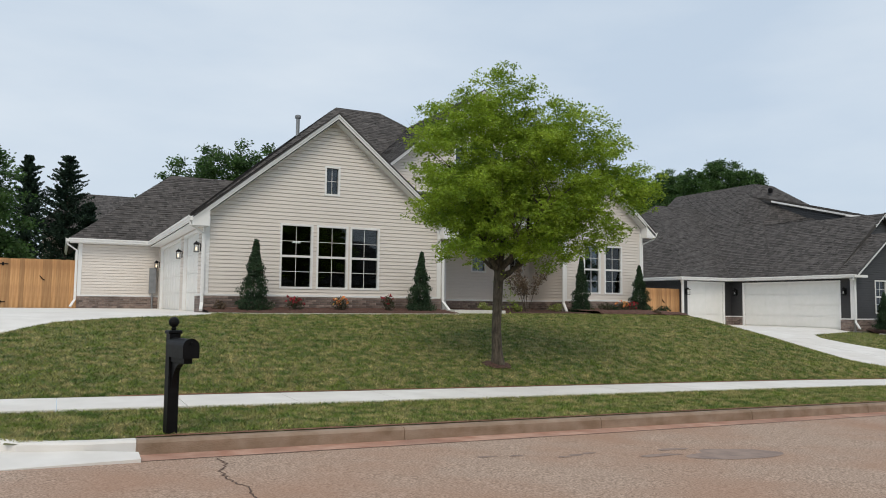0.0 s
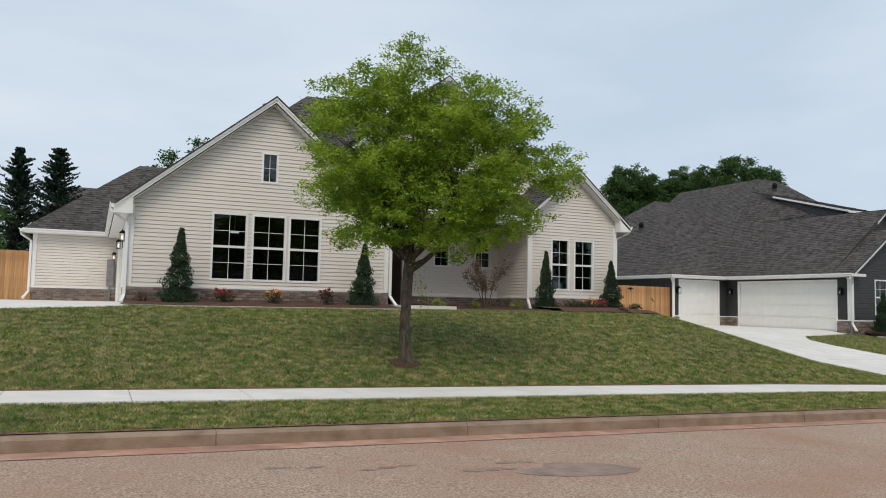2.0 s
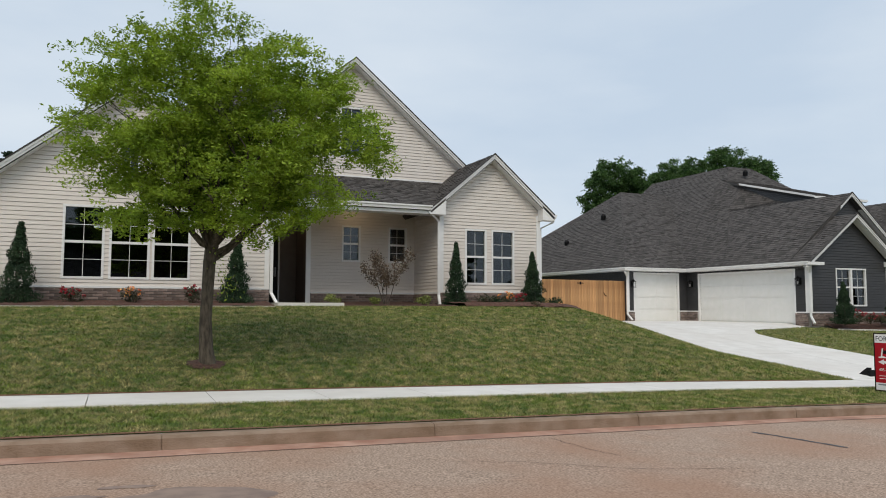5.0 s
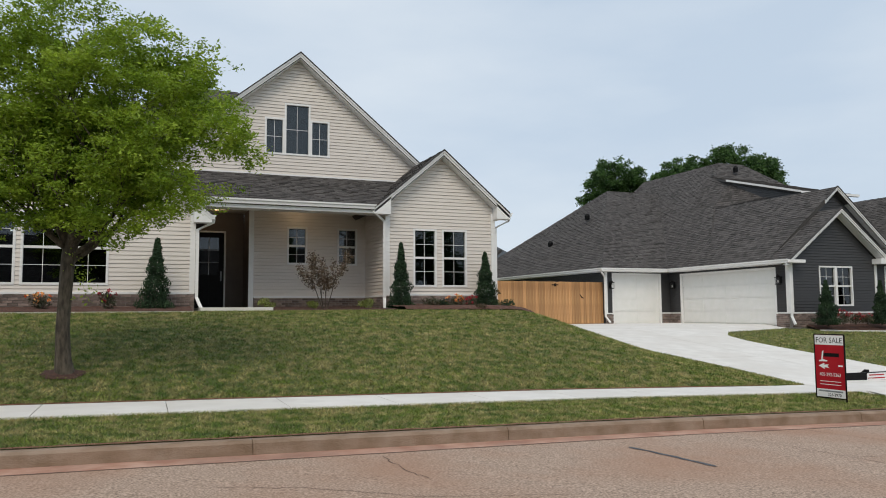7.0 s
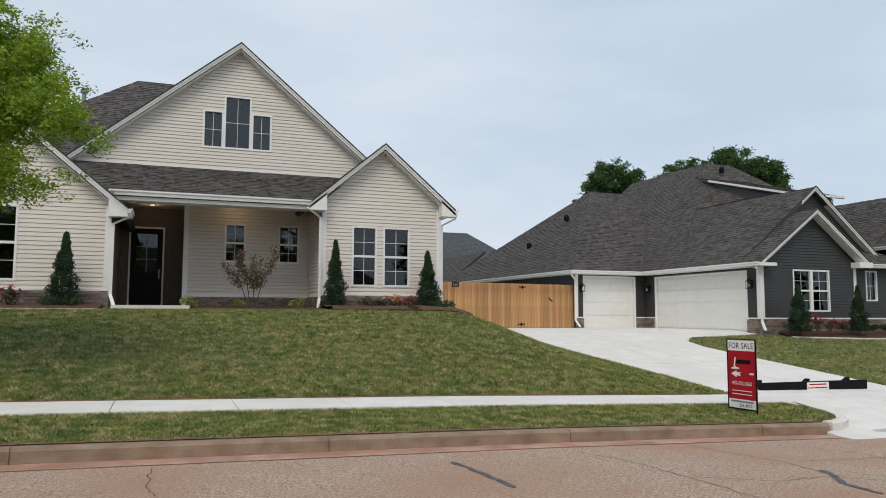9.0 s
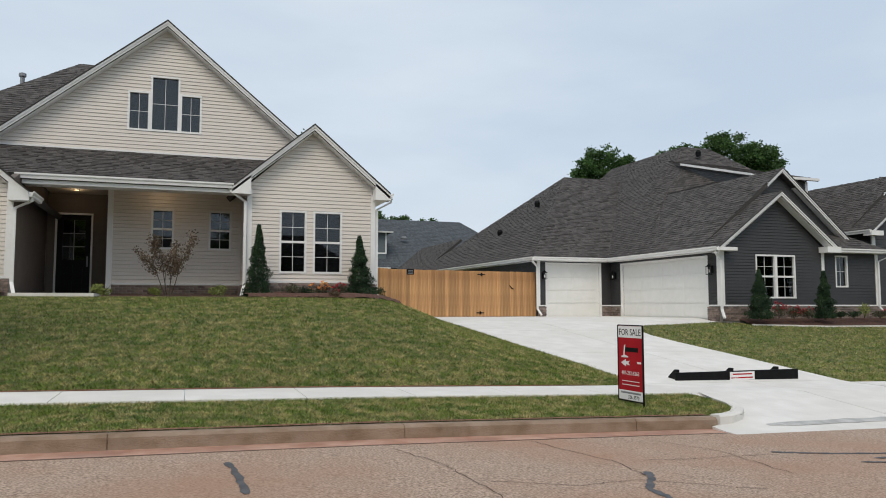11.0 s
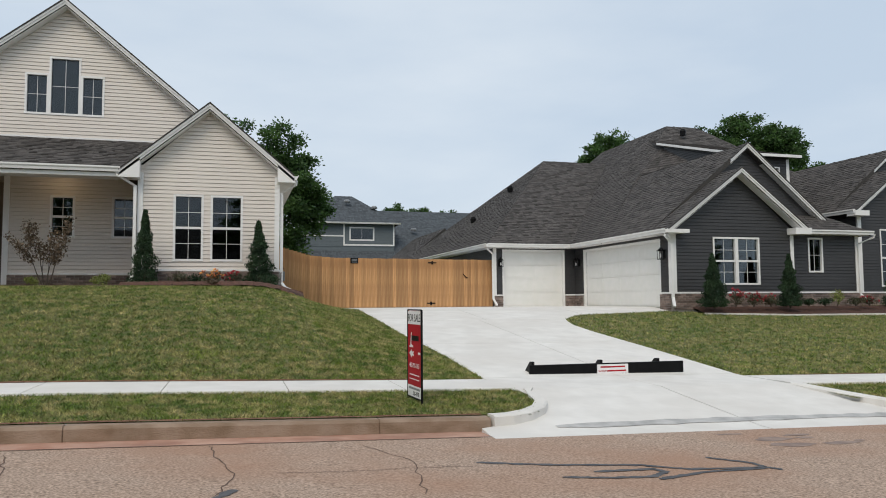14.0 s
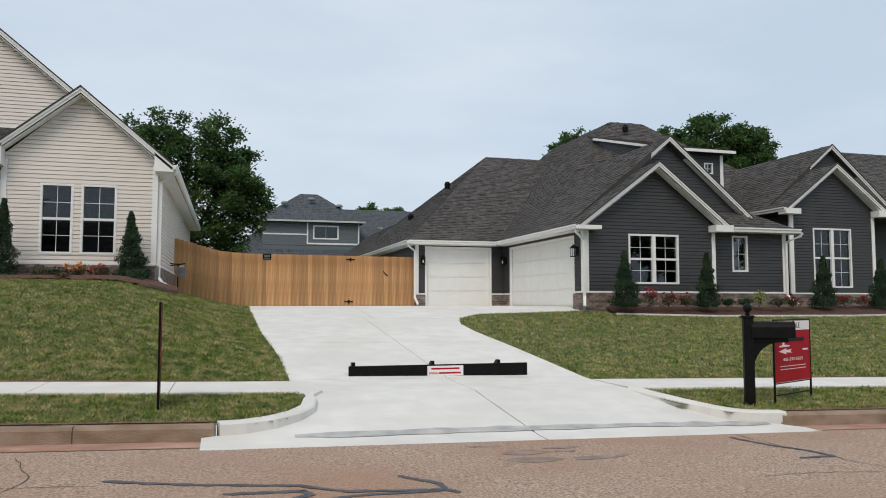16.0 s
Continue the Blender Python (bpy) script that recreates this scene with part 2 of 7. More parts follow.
def tube(bm, pts, radius, seg=8, taper=None):
    """A round tube along a polyline; taper gives the radius at each point."""
    pts = [Vector(p) for p in pts]
    rings = []
    for i, p in enumerate(pts):
        d = (pts[min(i + 1, len(pts) - 1)] - pts[max(i - 1, 0)]).normalized()
        a = d.orthogonal().normalized() if abs(d.z) < 0.9 else (Vector((1, 0, 0)) - d * d.x).normalized()
        b = d.cross(a)
        r = taper[i] if taper else radius
        rings.append([bm.verts.new(p + (a * math.cos(2 * math.pi * k / seg) + b * math.sin(2 * math.pi * k / seg)) * r) for k in range(seg)])
    for r0, r1 in zip(rings, rings[1:]):
        for k in range(seg):
            bm.faces.new((r0[k], r0[(k + 1) % seg], r1[(k + 1) % seg], r1[k]))
    bm.faces.new(rings[0][::-1])
    bm.faces.new(rings[-1])
    return bm


def square_pipe(bm, pts, w=0.075, d=0.055):
    """A downspout: a rectangular section along a polyline."""
    pts = [Vector(p) for p in pts]
    rings = []
    for i, p in enumerate(pts):
        t = (pts[min(i + 1, len(pts) - 1)] - pts[max(i - 1, 0)]).normalized()
        side = Vector((1, 0, 0)) if abs(t.x) < 0.6 else Vector((0, 1, 0))
        side = (side - t * side.dot(t)).normalized()
        other = t.cross(side)
        rings.append([bm.verts.new(p + side * sx * w / 2 + other * sy * d / 2) for sx, sy in ((-1, -1), (1, -1), (1, 1), (-1, 1))])
    for r0, r1 in zip(rings, rings[1:]):
        for k in range(4):
            bm.faces.new((r0[k], r0[(k + 1) % 4], r1[(k + 1) % 4], r1[k]))
    bm.faces.new(rings[0][::-1])
    bm.faces.new(rings[-1])
    return bm


def lathe(bm, profile, seg=16, at=(0, 0, 0)):
    at = Vector(at)
    rings = [[bm.verts.new(at + Vector((r * math.cos(2 * math.pi * k / seg), r * math.sin(2 * math.pi * k / seg), z))) for k in range(seg)] for r, z in profile]
    for r0, r1 in zip(rings, rings[1:]):
        for k in range(seg):
            bm.faces.new((r0[k], r0[(k + 1) % seg], r1[(k + 1) % seg], r1[k]))
    bm.faces.new(rings[0][::-1])
    bm.faces.new(rings[-1])
    return bm


# ---- the ground ----
KX = (-60, -10, -3, 3, 9, 14, 18.6, 25, 35, 80)
KY = (11.6, 12.5, 12.64, 12.7, 12.75, 12.94, 13.0, 12.9, 12.6, 11.0)
ZV = (1.5, 0.45, 0.308, 0.18, 0.06, -0.065, -0.204, -0.33, -0.52, -1.3)
DRIVE_L = ((12, 15.6, 18, 21, 25, 31.4, 40), (18.6, 19.5, 19.48, 19.3, 19.2, 19.2, 19.2))
DRIVE_R = ((12, 14.8, 18.7, 21, 22.2, 23.3, 24.2, 24.9), (24.6, 24.05, 23.95, 23.85, 23.9, 24.2, 25.0, 28.4))
WALK0, WALK1 = 1.85, 3.05


def table(x, xs, ys):
    """The value at x of a line through (xs, ys)."""
    if x <= xs[0]:
        return ys[0]
    for i in range(1, len(xs)):
        if x <= xs[i]:
            return ys[i - 1] + (ys[i] - ys[i - 1]) * (x - xs[i - 1]) / (xs[i] - xs[i - 1])
    return ys[-1]


def kerb_y(x):
    return table(x, KX, KY)


def road_z(x):
    return table(x, KX, ZV)


def smooth(a, b, v):
    t = min(1, max(0, (v - a) / (b - a)))
    return t * t * (3 - 2 * t)


def lot(x, y, top, yt, p):
    k, z = kerb_y(x), road_z(x)
    if y <= k + WALK1:
        return z + 0.15 + 0.09 * min(1, (y - k) / WALK0) + 0.02 * max(0, y - k - WALK0)
    s = min(1, (y - k - WALK1) / (yt - k - WALK1))
    zs = z + 0.263
    return zs + (top - zs) * (1 - (1 - s) ** p)


def ground_z(x, y):
    k = kerb_y(x)
    if y < k:
        d = k - y
        if d > 9:
            return road_z(x) + 0.15 + 0.02 * (d - 9)
        return road_z(x) + 0.02 * min(d, 9 - d)
    left, right = lot(x, y, 1.6, 22.6, 1.45), lot(x, y, 1.0, 26, 1.05)
    xe = table(y, *DRIVE_L)
    w = smooth(xe - 3.4 + 0.3 * smooth(20.5, 23, y), xe, x) if y > k + WALK1 else 0
    return left * (1 - w) + right * w


# ---- road, kerbs, pavement, drives, lawns ----
def sheet(name, material, xs, y_of, n, lift, label="", kind="structure", keep=None, base=ground_z, thick=0.0):
    """A sheet over the ground: at each x, n steps from y_of(x)[0] to y_of(x)[1]."""
    verts, faces = [], []
    for x in xs:
        y0, y1 = y_of(x)
        for j in range(n + 1):
            y = y0 + (y1 - y0) * j / n
            verts.append((x, y, base(x, y) + lift))
    for i in range(len(xs) - 1):
        for j in range(n):
            a = i * (n + 1) + j
            if keep is None or keep((verts[a][0] + verts[a + n + 2][0]) / 2, (verts[a][1] + verts[a + n + 2][1]) / 2):
                faces.append((a, a + n + 1, a + n + 2, a + 1))
    ob = part_data(name, verts, faces, material, label=label, kind=kind)
    for p in ob.data.polygons:
        p.use_smooth = True
    return ob


XS = [-60, -40, -25, -16, -12] + [(-10 + 0.25 * i) for i in range(0, 201)] + [42, 45, 50, 60, 80]


def in_drive(x, y, m=0.0):
    if y < kerb_y(x):
        return False
    if table(y, *DRIVE_L) + m < x < table(y, *DRIVE_R) - m:
        return True
    return y > 24.9 + m and 19.2 + m < x < 28.4 and y < 31.6


LDRIVE = ((12, 12.66, 12.8, 13.3, 14.2, 18, 19.4, 20.7, 21.3, 21.9, 22.3), (-1.0, -1.0, -2.05, -2.6, -3.0, -3.2, -2.76, -1.9, -0.87, 0.92, 1.5))


def in_left_drive(x, y, m=0.0):
    return y > kerb_y(x) and -9.5 + m < x < (table(y, *LDRIVE) if y < 22.3 else 1.4) - m and y < 33.6


far = sheet("ground", M_SOIL, [-1500, -300, -60, -10, 20, 42, 80, 300, 1500], lambda x: (33.9, 1500), 12, -0.12, "wide grassy land behind the houses reaching the horizon", base=lambda x, y: 1.0 if x > 18 else 1.4)
front = sheet("ground", M_SOIL, [-1500, -300, -60, -10, 20, 42, 80, 300, 1500], lambda x: (-1500, kerb_y(x) - 9), 12, -0.05, "grassy land across the street", base=lambda x, y: road_z(max(-60, min(80, x))) + 0.1)
road = sheet("road", M_ROAD, XS, lambda x: (kerb_y(x) - 9, kerb_y(x) - 0.385), 8, 0, "worn concrete street dusted with red dirt")
gutter = sheet("gutter_pan", M_GUTTER, XS, lambda x: (kerb_y(x) - 0.38, kerb_y(x) - 0.001), 2, 0.002, "concrete gutter strip stained with red earth", keep=lambda x, y: -1.0 < x < 18.55 or x > 25.1)


def strip(name, material, xs, y0, y1, z, bottom, label, bevel=0.02):
    """A raised band along the kerb line: offsets y0..y1 from it, top z over the road."""
    bm = bmesh.new()
    rings = []
    for x in xs:
        k, r = kerb_y(x), road_z(x)
        rings.append([bm.verts.new(v) for v in ((x, k + y0 - 0.015, r + bottom), (x, k + y0, r + z - bevel), (x, k + y0 + bevel, r + z), (x, k + y1, r + z), (x, k + y1, r + bottom))])
    for a, b in zip(rings, rings[1:]):
        for i in range(4):
            bm.faces.new((a[i], b[i], b[i + 1], a[i + 1]))
    bm.faces.new(rings[0])
    bm.faces.new(rings[-1][::-1])
    return part(name, bm, material, label=label, kind="structure")


def kerb_run(x0, x1):
    joints = [x0]
    while joints[-1] < x1 - 4:
        joints.append(joints[-1] + 3.05)
    joints.append(x1)
    for a, b in zip(joints, joints[1:]):
        strip("kerb", M_KERB, np.linspace(a + 0.006, b - 0.006, 6), 0, 0.16, 0.15, -0.1, "raised concrete kerb stained red by earth", bevel=0.03)
    for x in joints:
        strip("kerb_joint", M_KERB, (x - 0.012, x + 0.012), 0.012, 0.158, 0.142, -0.1, "sealed joint in the stained kerb", bevel=0.03)


kerb_run(-1.0, 18.55)
kerb_run(25.0, 43.0)


def flare(pts, label):
    """The white kerb that sweeps from the street up into a drive: (x, y, height) along its street side."""
    bm = bmesh.new()
    rings = []
    for i, (x, y, h) in enumerate(pts):
        a, b = Vector(pts[max(0, i - 1)][:2]), Vector(pts[min(len(pts) - 1, i + 1)][:2])
        d = (b - a).normalized()
        nrm = Vector((-d.y, d.x)) * 0.16
        if nrm.dot(Vector((0, 1))) < 0:
            nrm = -nrm
        g = road_z(x) + 0.02
        rings.append([bm.verts.new(v) for v in ((x, y, g - 0.12), (x, y, g + h - 0.02), (x + nrm.x * 0.15, y + nrm.y * 0.15, g + h), (x + nrm.x, y + nrm.y, g + h), (x + nrm.x, y + nrm.y, g - 0.12))])
    for a, b in zip(rings, rings[1:]):
        for i in range(4):
            bm.faces.new((a[i], b[i], b[i + 1], a[i + 1]))
    bm.faces.new(rings[0])
    bm.faces.new(rings[-1][::-1])
    bmesh.ops.recalc_face_normals(bm, faces=bm.faces[:])
    return part("kerb_return", bm, M_CONC, label=label, kind="structure")


CURVE_L = ((12.97, 13.0, 13.05, 13.22, 13.5, 13.85, 14.3, 14.8), (18.5, 18.6, 18.85, 19.15, 19.42, 19.6, 19.68, 19.64))
CURVE_R = ((12.9, 12.93, 12.98, 13.1, 13.3, 13.55, 13.85, 14.4, 14.8), (25.06, 24.8, 24.6, 24.43, 24.3, 24.22, 24.15, 24.06, 24.02))
flare([(x, y, 0.15 + 0.052 * max(0, y - 12.95)) for y, x in zip(*CURVE_L)][1:], "pale new concrete kerb curving into the drive")
flare([(x, y, 0.15 + 0.052 * max(0, y - 12.95)) for y, x in zip(*CURVE_R)], "pale new concrete kerb curving out of the drive")
flare([(-1.01, 12.67, 0.13), (-1.5, 12.68, 0.13), (-2.1, 12.8, 0.135), (-2.45, 13.05, 0.145), (-2.7, 13.4, 0.16), (-2.95, 14.2, 0.20)], "pale new concrete kerb at the neighbour side drive")

pave = []
px = -20.0
while px < 43:
    a, b = px, px + 1.52
    px += 1.52
    if 19.2 < a + 0.8 < 24.2 or -9 < a + 0.8 < -3.2:
        continue
    pave.append(strip("paving_slab", M_CONC, np.linspace(a + 0.006, b - 0.006, 3), WALK0, WALK1, 0.262, 0.1, "", bevel=0.008))
pavement = thing("pavement", label="pale concrete pavement of square slabs running along the street", kind="structure")
for ob in pave:
    ob.parent = pavement


def lawn_keep(x, y, m=0.0):
    k = kerb_y(x)
    if k + WALK0 - 0.01 < y < k + WALK1 + 0.01 or y < k + 0.16:
        return False
    if y < k + WALK0:
        if 18.56 < x < 22 and (x > table(y, *CURVE_L) - 0.1 + m):
            return False
        if 22 <= x < 25.05 and x < table(y, *CURVE_R) + 0.1 - m:
            return False
    return not (in_drive(x, y, m) or in_left_drive(x, y, m))


def lawn_sheet(name, x0, x1, y_of, nx, n, label):
    return sheet(name, M_SOIL, list(np.linspace(x0, x1, nx)), y_of, n, -0.012, label, keep=lambda x, y: lawn_keep(x, y, 0.12 if y > kerb_y(x) + WALK1 else 0.08))


lawn_sheet("lawn", -40, -9.4, lambda x: (kerb_y(x) + WALK1, 34), 20, 30, "grass lawn beyond the neighbour drive")
lawn_sheet("lawn", -4, 20.1, lambda x: (kerb_y(x) + WALK1, 34), 242, 190, "sloping green lawn with straw-coloured patches")
lawn_sheet("lawn", 23.5, 80, lambda x: (kerb_y(x) + WALK1, 34), 260, 100, "green lawn in front of the dark grey house")
lawn_sheet("verge", 17.8, 19.8, lambda x: (kerb_y(x) + 0.16, kerb_y(x) + WALK0), 90, 60, "grass verge ending at the drive")
lawn_sheet("verge", -3.4, 17.8, lambda x: (kerb_y(x) + 0.16, kerb_y(x) + WALK0), 180, 16, "narrow grass verge between kerb and pavement")
lawn_sheet("verge", 24.1, 80, lambda x: (kerb_y(x) + 0.16, kerb_y(x) + WALK0), 200, 16, "narrow grass verge between kerb and pavement")


sheet("verge_soil", M_SOIL, list(np.linspace(18.4, 19.9, 20)), lambda x: (kerb_y(x) + 0.1, kerb_y(x) + WALK0 + 0.02), 24, -0.012, "soil at the end of the verge beside the drive", keep=lambda x, y: x < table(y, *CURVE_L) - 0.04)
sheet("verge_soil", M_SOIL, list(np.linspace(24.0, 25.4, 30)), lambda x: (kerb_y(x) + 0.1, kerb_y(x) + WALK0 + 0.02), 24, -0.014, "soil at the start of the verge beside the drive", keep=lambda x, y: x > table(y, *CURVE_R) + 0.06)


for xa, xb in ((-1.0, 18.5), (25.1, 43)):
    sheet("soil_edge", M_REDSOIL, list(np.linspace(xa, xb, 90)), lambda x: (kerb_y(x) + 0.15, kerb_y(x) + 0.215 + 0.05 * noise.noise(Vector((x * 3, 0, 0)))), 2, 0.006, "bare red earth along the back of the kerb")
    sheet("soil_edge", M_REDSOIL, list(np.linspace(xa, min(xb, 42), 90)), lambda x: (kerb_y(x) + WALK1 - 0.01, kerb_y(x) + WALK1 + 0.04 + 0.03 * noise.noise(Vector((x * 3, 5, 0)))), 2, 0.004, "bare red earth along the pavement", keep=lambda x, y: not 18.9 < x < 24.4)


def apron_z(x, y):
    if y < 14.8:
        return road_z(x) + 0.008 + max(0, y - 12.62) * 0.1055
    return (ground_z(max(x, 19.7), y) if y < 31.4 else 1.0) + 0.004


def skirt(bm, depth=0.1):
    """Side faces under the edge of a top sheet."""
    edges = [e for e in bm.edges if e.is_boundary]
    made = bmesh.ops.extrude_edge_only(bm, edges=edges)
    for v in {g for g in made["geom"] if isinstance(g, bmesh.types.BMVert)}:
        v.co.z -= depth


def drive_slab(x0, x1, ya, yb, name="drive_slab", label=""):
    """A slab of the drive between two joints; the sides follow the edge of the drive."""
    bm = bmesh.new()
    rows = []
    n = max(2, int((yb - ya) / 0.25))
    for j in range(n + 1):
        y = ya + (yb - ya) * j / n
        l, r = x0(y), x1(y)
        rows.append([bm.verts.new((l + (r - l) * i / 8, y, apron_z(l + (r - l) * i / 8, y))) for i in range(9)])
    for a, b in zip(rows, rows[1:]):
        for i in range(8):
            bm.faces.new((a[i], a[i + 1], b[i + 1], b[i]))
    skirt(bm)
    return part(name, bm, M_CONC, parent=drive)


drive = thing("drive", label="wide pale new concrete driveway rising to the garages of the grey house", kind="structure")
dl, dr = (lambda y: table(y, *DRIVE_L)), (lambda y: table(y, *DRIVE_R))
mid = 21.8
for ya, yb in ((14.8, 16.1), (16.11, 19.5), (19.51, 23.2)):
    drive_slab(lambda y: max(dl(y), 19.5 if y < 16 else 0), lambda y: mid - 0.006, ya, yb)
    drive_slab(lambda y: mid + 0.006, dr, ya, yb)
for ya, yb in ((23.21, 27.2), (27.21, 31.45)):
    drive_slab(dl, lambda y: 22.0, ya, yb)
    drive_slab(lambda y: 22.012, lambda y: 25.2 if y > 24.9 else min(25.2, dr(y)), ya, yb)
drive_slab(lambda y: 25.212, lambda y: 28.42 if y > 24.9 else max(25.22, dr(y)), 24.22, 31.45)
apron_l = lambda y: float(np.interp(y, (12.4,) + CURVE_L[0], (18.5,) + CURVE_L[1]))
apron_r = lambda y: float(np.interp(y, (12.4,) + CURVE_R[0], (25.1,) + CURVE_R[1]))
drive_slab(lambda y: apron_l(y) - 0.07, lambda y: 21.79, 12.42, 14.8)
drive_slab(lambda y: 21.81, lambda y: apron_r(y) + 0.07, 12.42, 14.8)

left_drive = thing("drive", label="pale concrete driveway of the cream house curving up to its side garage", kind="structure")


def left_slab(ya, yb):
    bm = bmesh.new()
    rows = []
    n = int((yb - ya) / 0.25)
    for j in range(n + 1):
        y = ya + (yb - ya) * j / n
        r = float(np.interp(y, *LDRIVE)) if y < 22.3 else 1.5
        z = road_z(-2) + 0.02 + (y - 12.2) * 0.085 if y < 14.9 else None
        rows.append([bm.verts.new((-9.5 + (r + 9.5) * i / 12, y, z if z is not None else drive_fit(-9.5 + (r + 9.5) * i / 12, y))) for i in range(13)])
    for a, b in zip(rows, rows[1:]):
        for i in range(12):
            bm.faces.new((a[i], a[i + 1], b[i + 1], b[i]))
    skirt(bm)
    return part("drive_slab", bm, M_CONC, parent=left_drive)


def drive_fit(x, y):
    return ground_z(x, y)


for ya, yb in ((12.22, 14.9), (14.91, 18.6), (18.61, 22.6), (22.61, 28), (28.01, 33.7)):
    left_slab(ya, yb)


# ---- walls ----
class Wall:
    """A frame on a wall: place(u, z, out) is a point u metres along it, out metres in front of it."""

    def __init__(self, at, u, out):
        self.at, self.u, self.out = Vector((at[0], at[1], 0)), Vector((u[0], u[1], 0)), Vector((out[0], out[1], 0))

    def place(self, u, z, out=0.0):
        return self.at + self.u * u + self.out * out + Vector((0, 0, z))


def spans(lo, hi, holes, z0, z1):
    cuts = [(lo, hi)]
    for a, b, c, d in holes:
        if c < (z0 + z1) / 2 < d:
            cuts = [s for x, y in cuts for s in ((x, min(y, a)), (max(x, b), y)) if s[1] - s[0] > 0.004]
    return cuts


def outline_at(poly, z):
    """The reach in u of a convex outline at the height z."""
    us = []
    for (u0, z0), (u1, z1) in zip(poly, poly[1:] + poly[:1]):
        if abs(z1 - z0) < 1e-9:
            if abs(z - z0) < 1e-6:
                us += [u0, u1]
        elif min(z0, z1) - 1e-6 <= z <= max(z0, z1) + 1e-6:
            us.append(u0 + (u1 - u0) * (z - z0) / (z1 - z0))
    return (min(us), max(us)) if us else (0, 0)


def clad(name, wall, poly, holes, material, parent, label="", lap=0.102, proud=0.03, inner=0.0):
    """Lap siding: each course leans out to its lower edge, with a butt under it."""
    zs = sorted({z for _, z in poly} | {h[2] for h in holes} | {h[3] for h in holes})
    z0, z1 = min(z for _, z in poly), max(z for _, z in poly)
    breaks = set(zs)
    k = z0
    while k < z1:
        breaks.add(k)
        if k + lap * 0.88 < z1:
            breaks.add(k + lap * 0.88)
        k += lap
    breaks = sorted(breaks)
    verts, faces = [], []
    for a, b in zip(breaks, breaks[1:]):
        if b - a < 1e-4:
            continue
        la, lb = outline_at(poly, a + 1e-6), outline_at(poly, b - 1e-6)
        low = ((a - z0) / lap) % 1
        if low > 0.999:
            low = 0
        high = low + (b - a) / lap
        oa, ob = inner + proud * (1 - 0.45 * low), inner + proud * (1 - 0.45 * min(1, high))
        if low > 0.87:
            oa = ob = inner + 0.001
        for lo, hi in spans(min(la[0], lb[0]), max(la[1], lb[1]), holes, a, b):
            pa, pb = (max(lo, la[0]), min(hi, la[1])), (max(lo, lb[0]), min(hi, lb[1]))
            if pa[1] < pa[0] or pb[1] < pb[0]:
                continue
            n = len(verts)
            for u, z, o in ((pa[0], a, inner - 0.004), (pa[1], a, inner - 0.004), (pa[0], a, oa), (pa[1], a, oa), (pb[0], b, ob), (pb[1], b, ob)):
                verts.append(wall.place(u, z, o))
            faces += [(n, n + 1, n + 3, n + 2), (n + 2, n + 3, n + 5, n + 4)]
    return part_data(name, verts, faces, material, parent, label)


def slab_wall(name, wall, poly, holes, material, parent, thick=0.15, label=""):
    """The wall's body, with its openings through it."""
    breaks = sorted({z for _, z in poly} | {h[2] for h in holes} | {h[3] for h in holes})
    bm = bmesh.new()
    for a, b in zip(breaks, breaks[1:]):
        if b - a < 1e-4:
            continue
        la, lb = outline_at(poly, a + 1e-6), outline_at(poly, b - 1e-6)
        for lo, hi in spans(min(la[0], lb[0]), max(la[1], lb[1]), holes, a, b):
            q = [(max(lo, la[0]), a), (min(hi, la[1]), a), (min(hi, lb[1]), b), (max(lo, lb[0]), b)]
            vs = [[bm.verts.new(wall.place(u, z, o)) for u, z in q] for o in (-0.004, -thick)]
            bm.faces.new(vs[0])
            bm.faces.new(vs[1][::-1])
            for i in range(4):
                j = (i + 1) % 4
                bm.faces.new((vs[0][j], vs[0][i], vs[1][i], vs[1][j]))
    bmesh.ops.recalc_face_normals(bm, faces=bm.faces[:])
    return part(name, bm, material, parent, label)


def wbox(bm, wall, u0, u1, z0, z1, o0, o1):
    """A box on a wall: u, z and out ranges."""
    c = [wall.place(u, z, o) for u, z, o in ((u0, z0, o0), (u1, z0, o0), (u1, z0, o1), (u0, z0, o1), (u0, z1, o0), (u1, z1, o0), (u1, z1, o1), (u0, z1, o1))]
    vs = [bm.verts.new(p) for p in c]
    fs = [bm.faces.new([vs[i] for i in f]) for f in ((3, 2, 1, 0), (4, 5, 6, 7), (0, 1, 5, 4), (1, 2, 6, 5), (2, 3, 7, 6), (3, 0, 4, 7))]
    bmesh.ops.recalc_face_normals(bm, faces=fs)
    return bm


def wpart(name, wall, ranges, material, parent, label=""):
    bm = bmesh.new()
    for r in ranges:
        wbox(bm, wall, *r)
    return part(name, bm, material, parent, label)


def wparts(name, wall, ranges, material, parent, label=""):
    return [wpart(name, wall, [r], material, parent, label) for r in ranges]


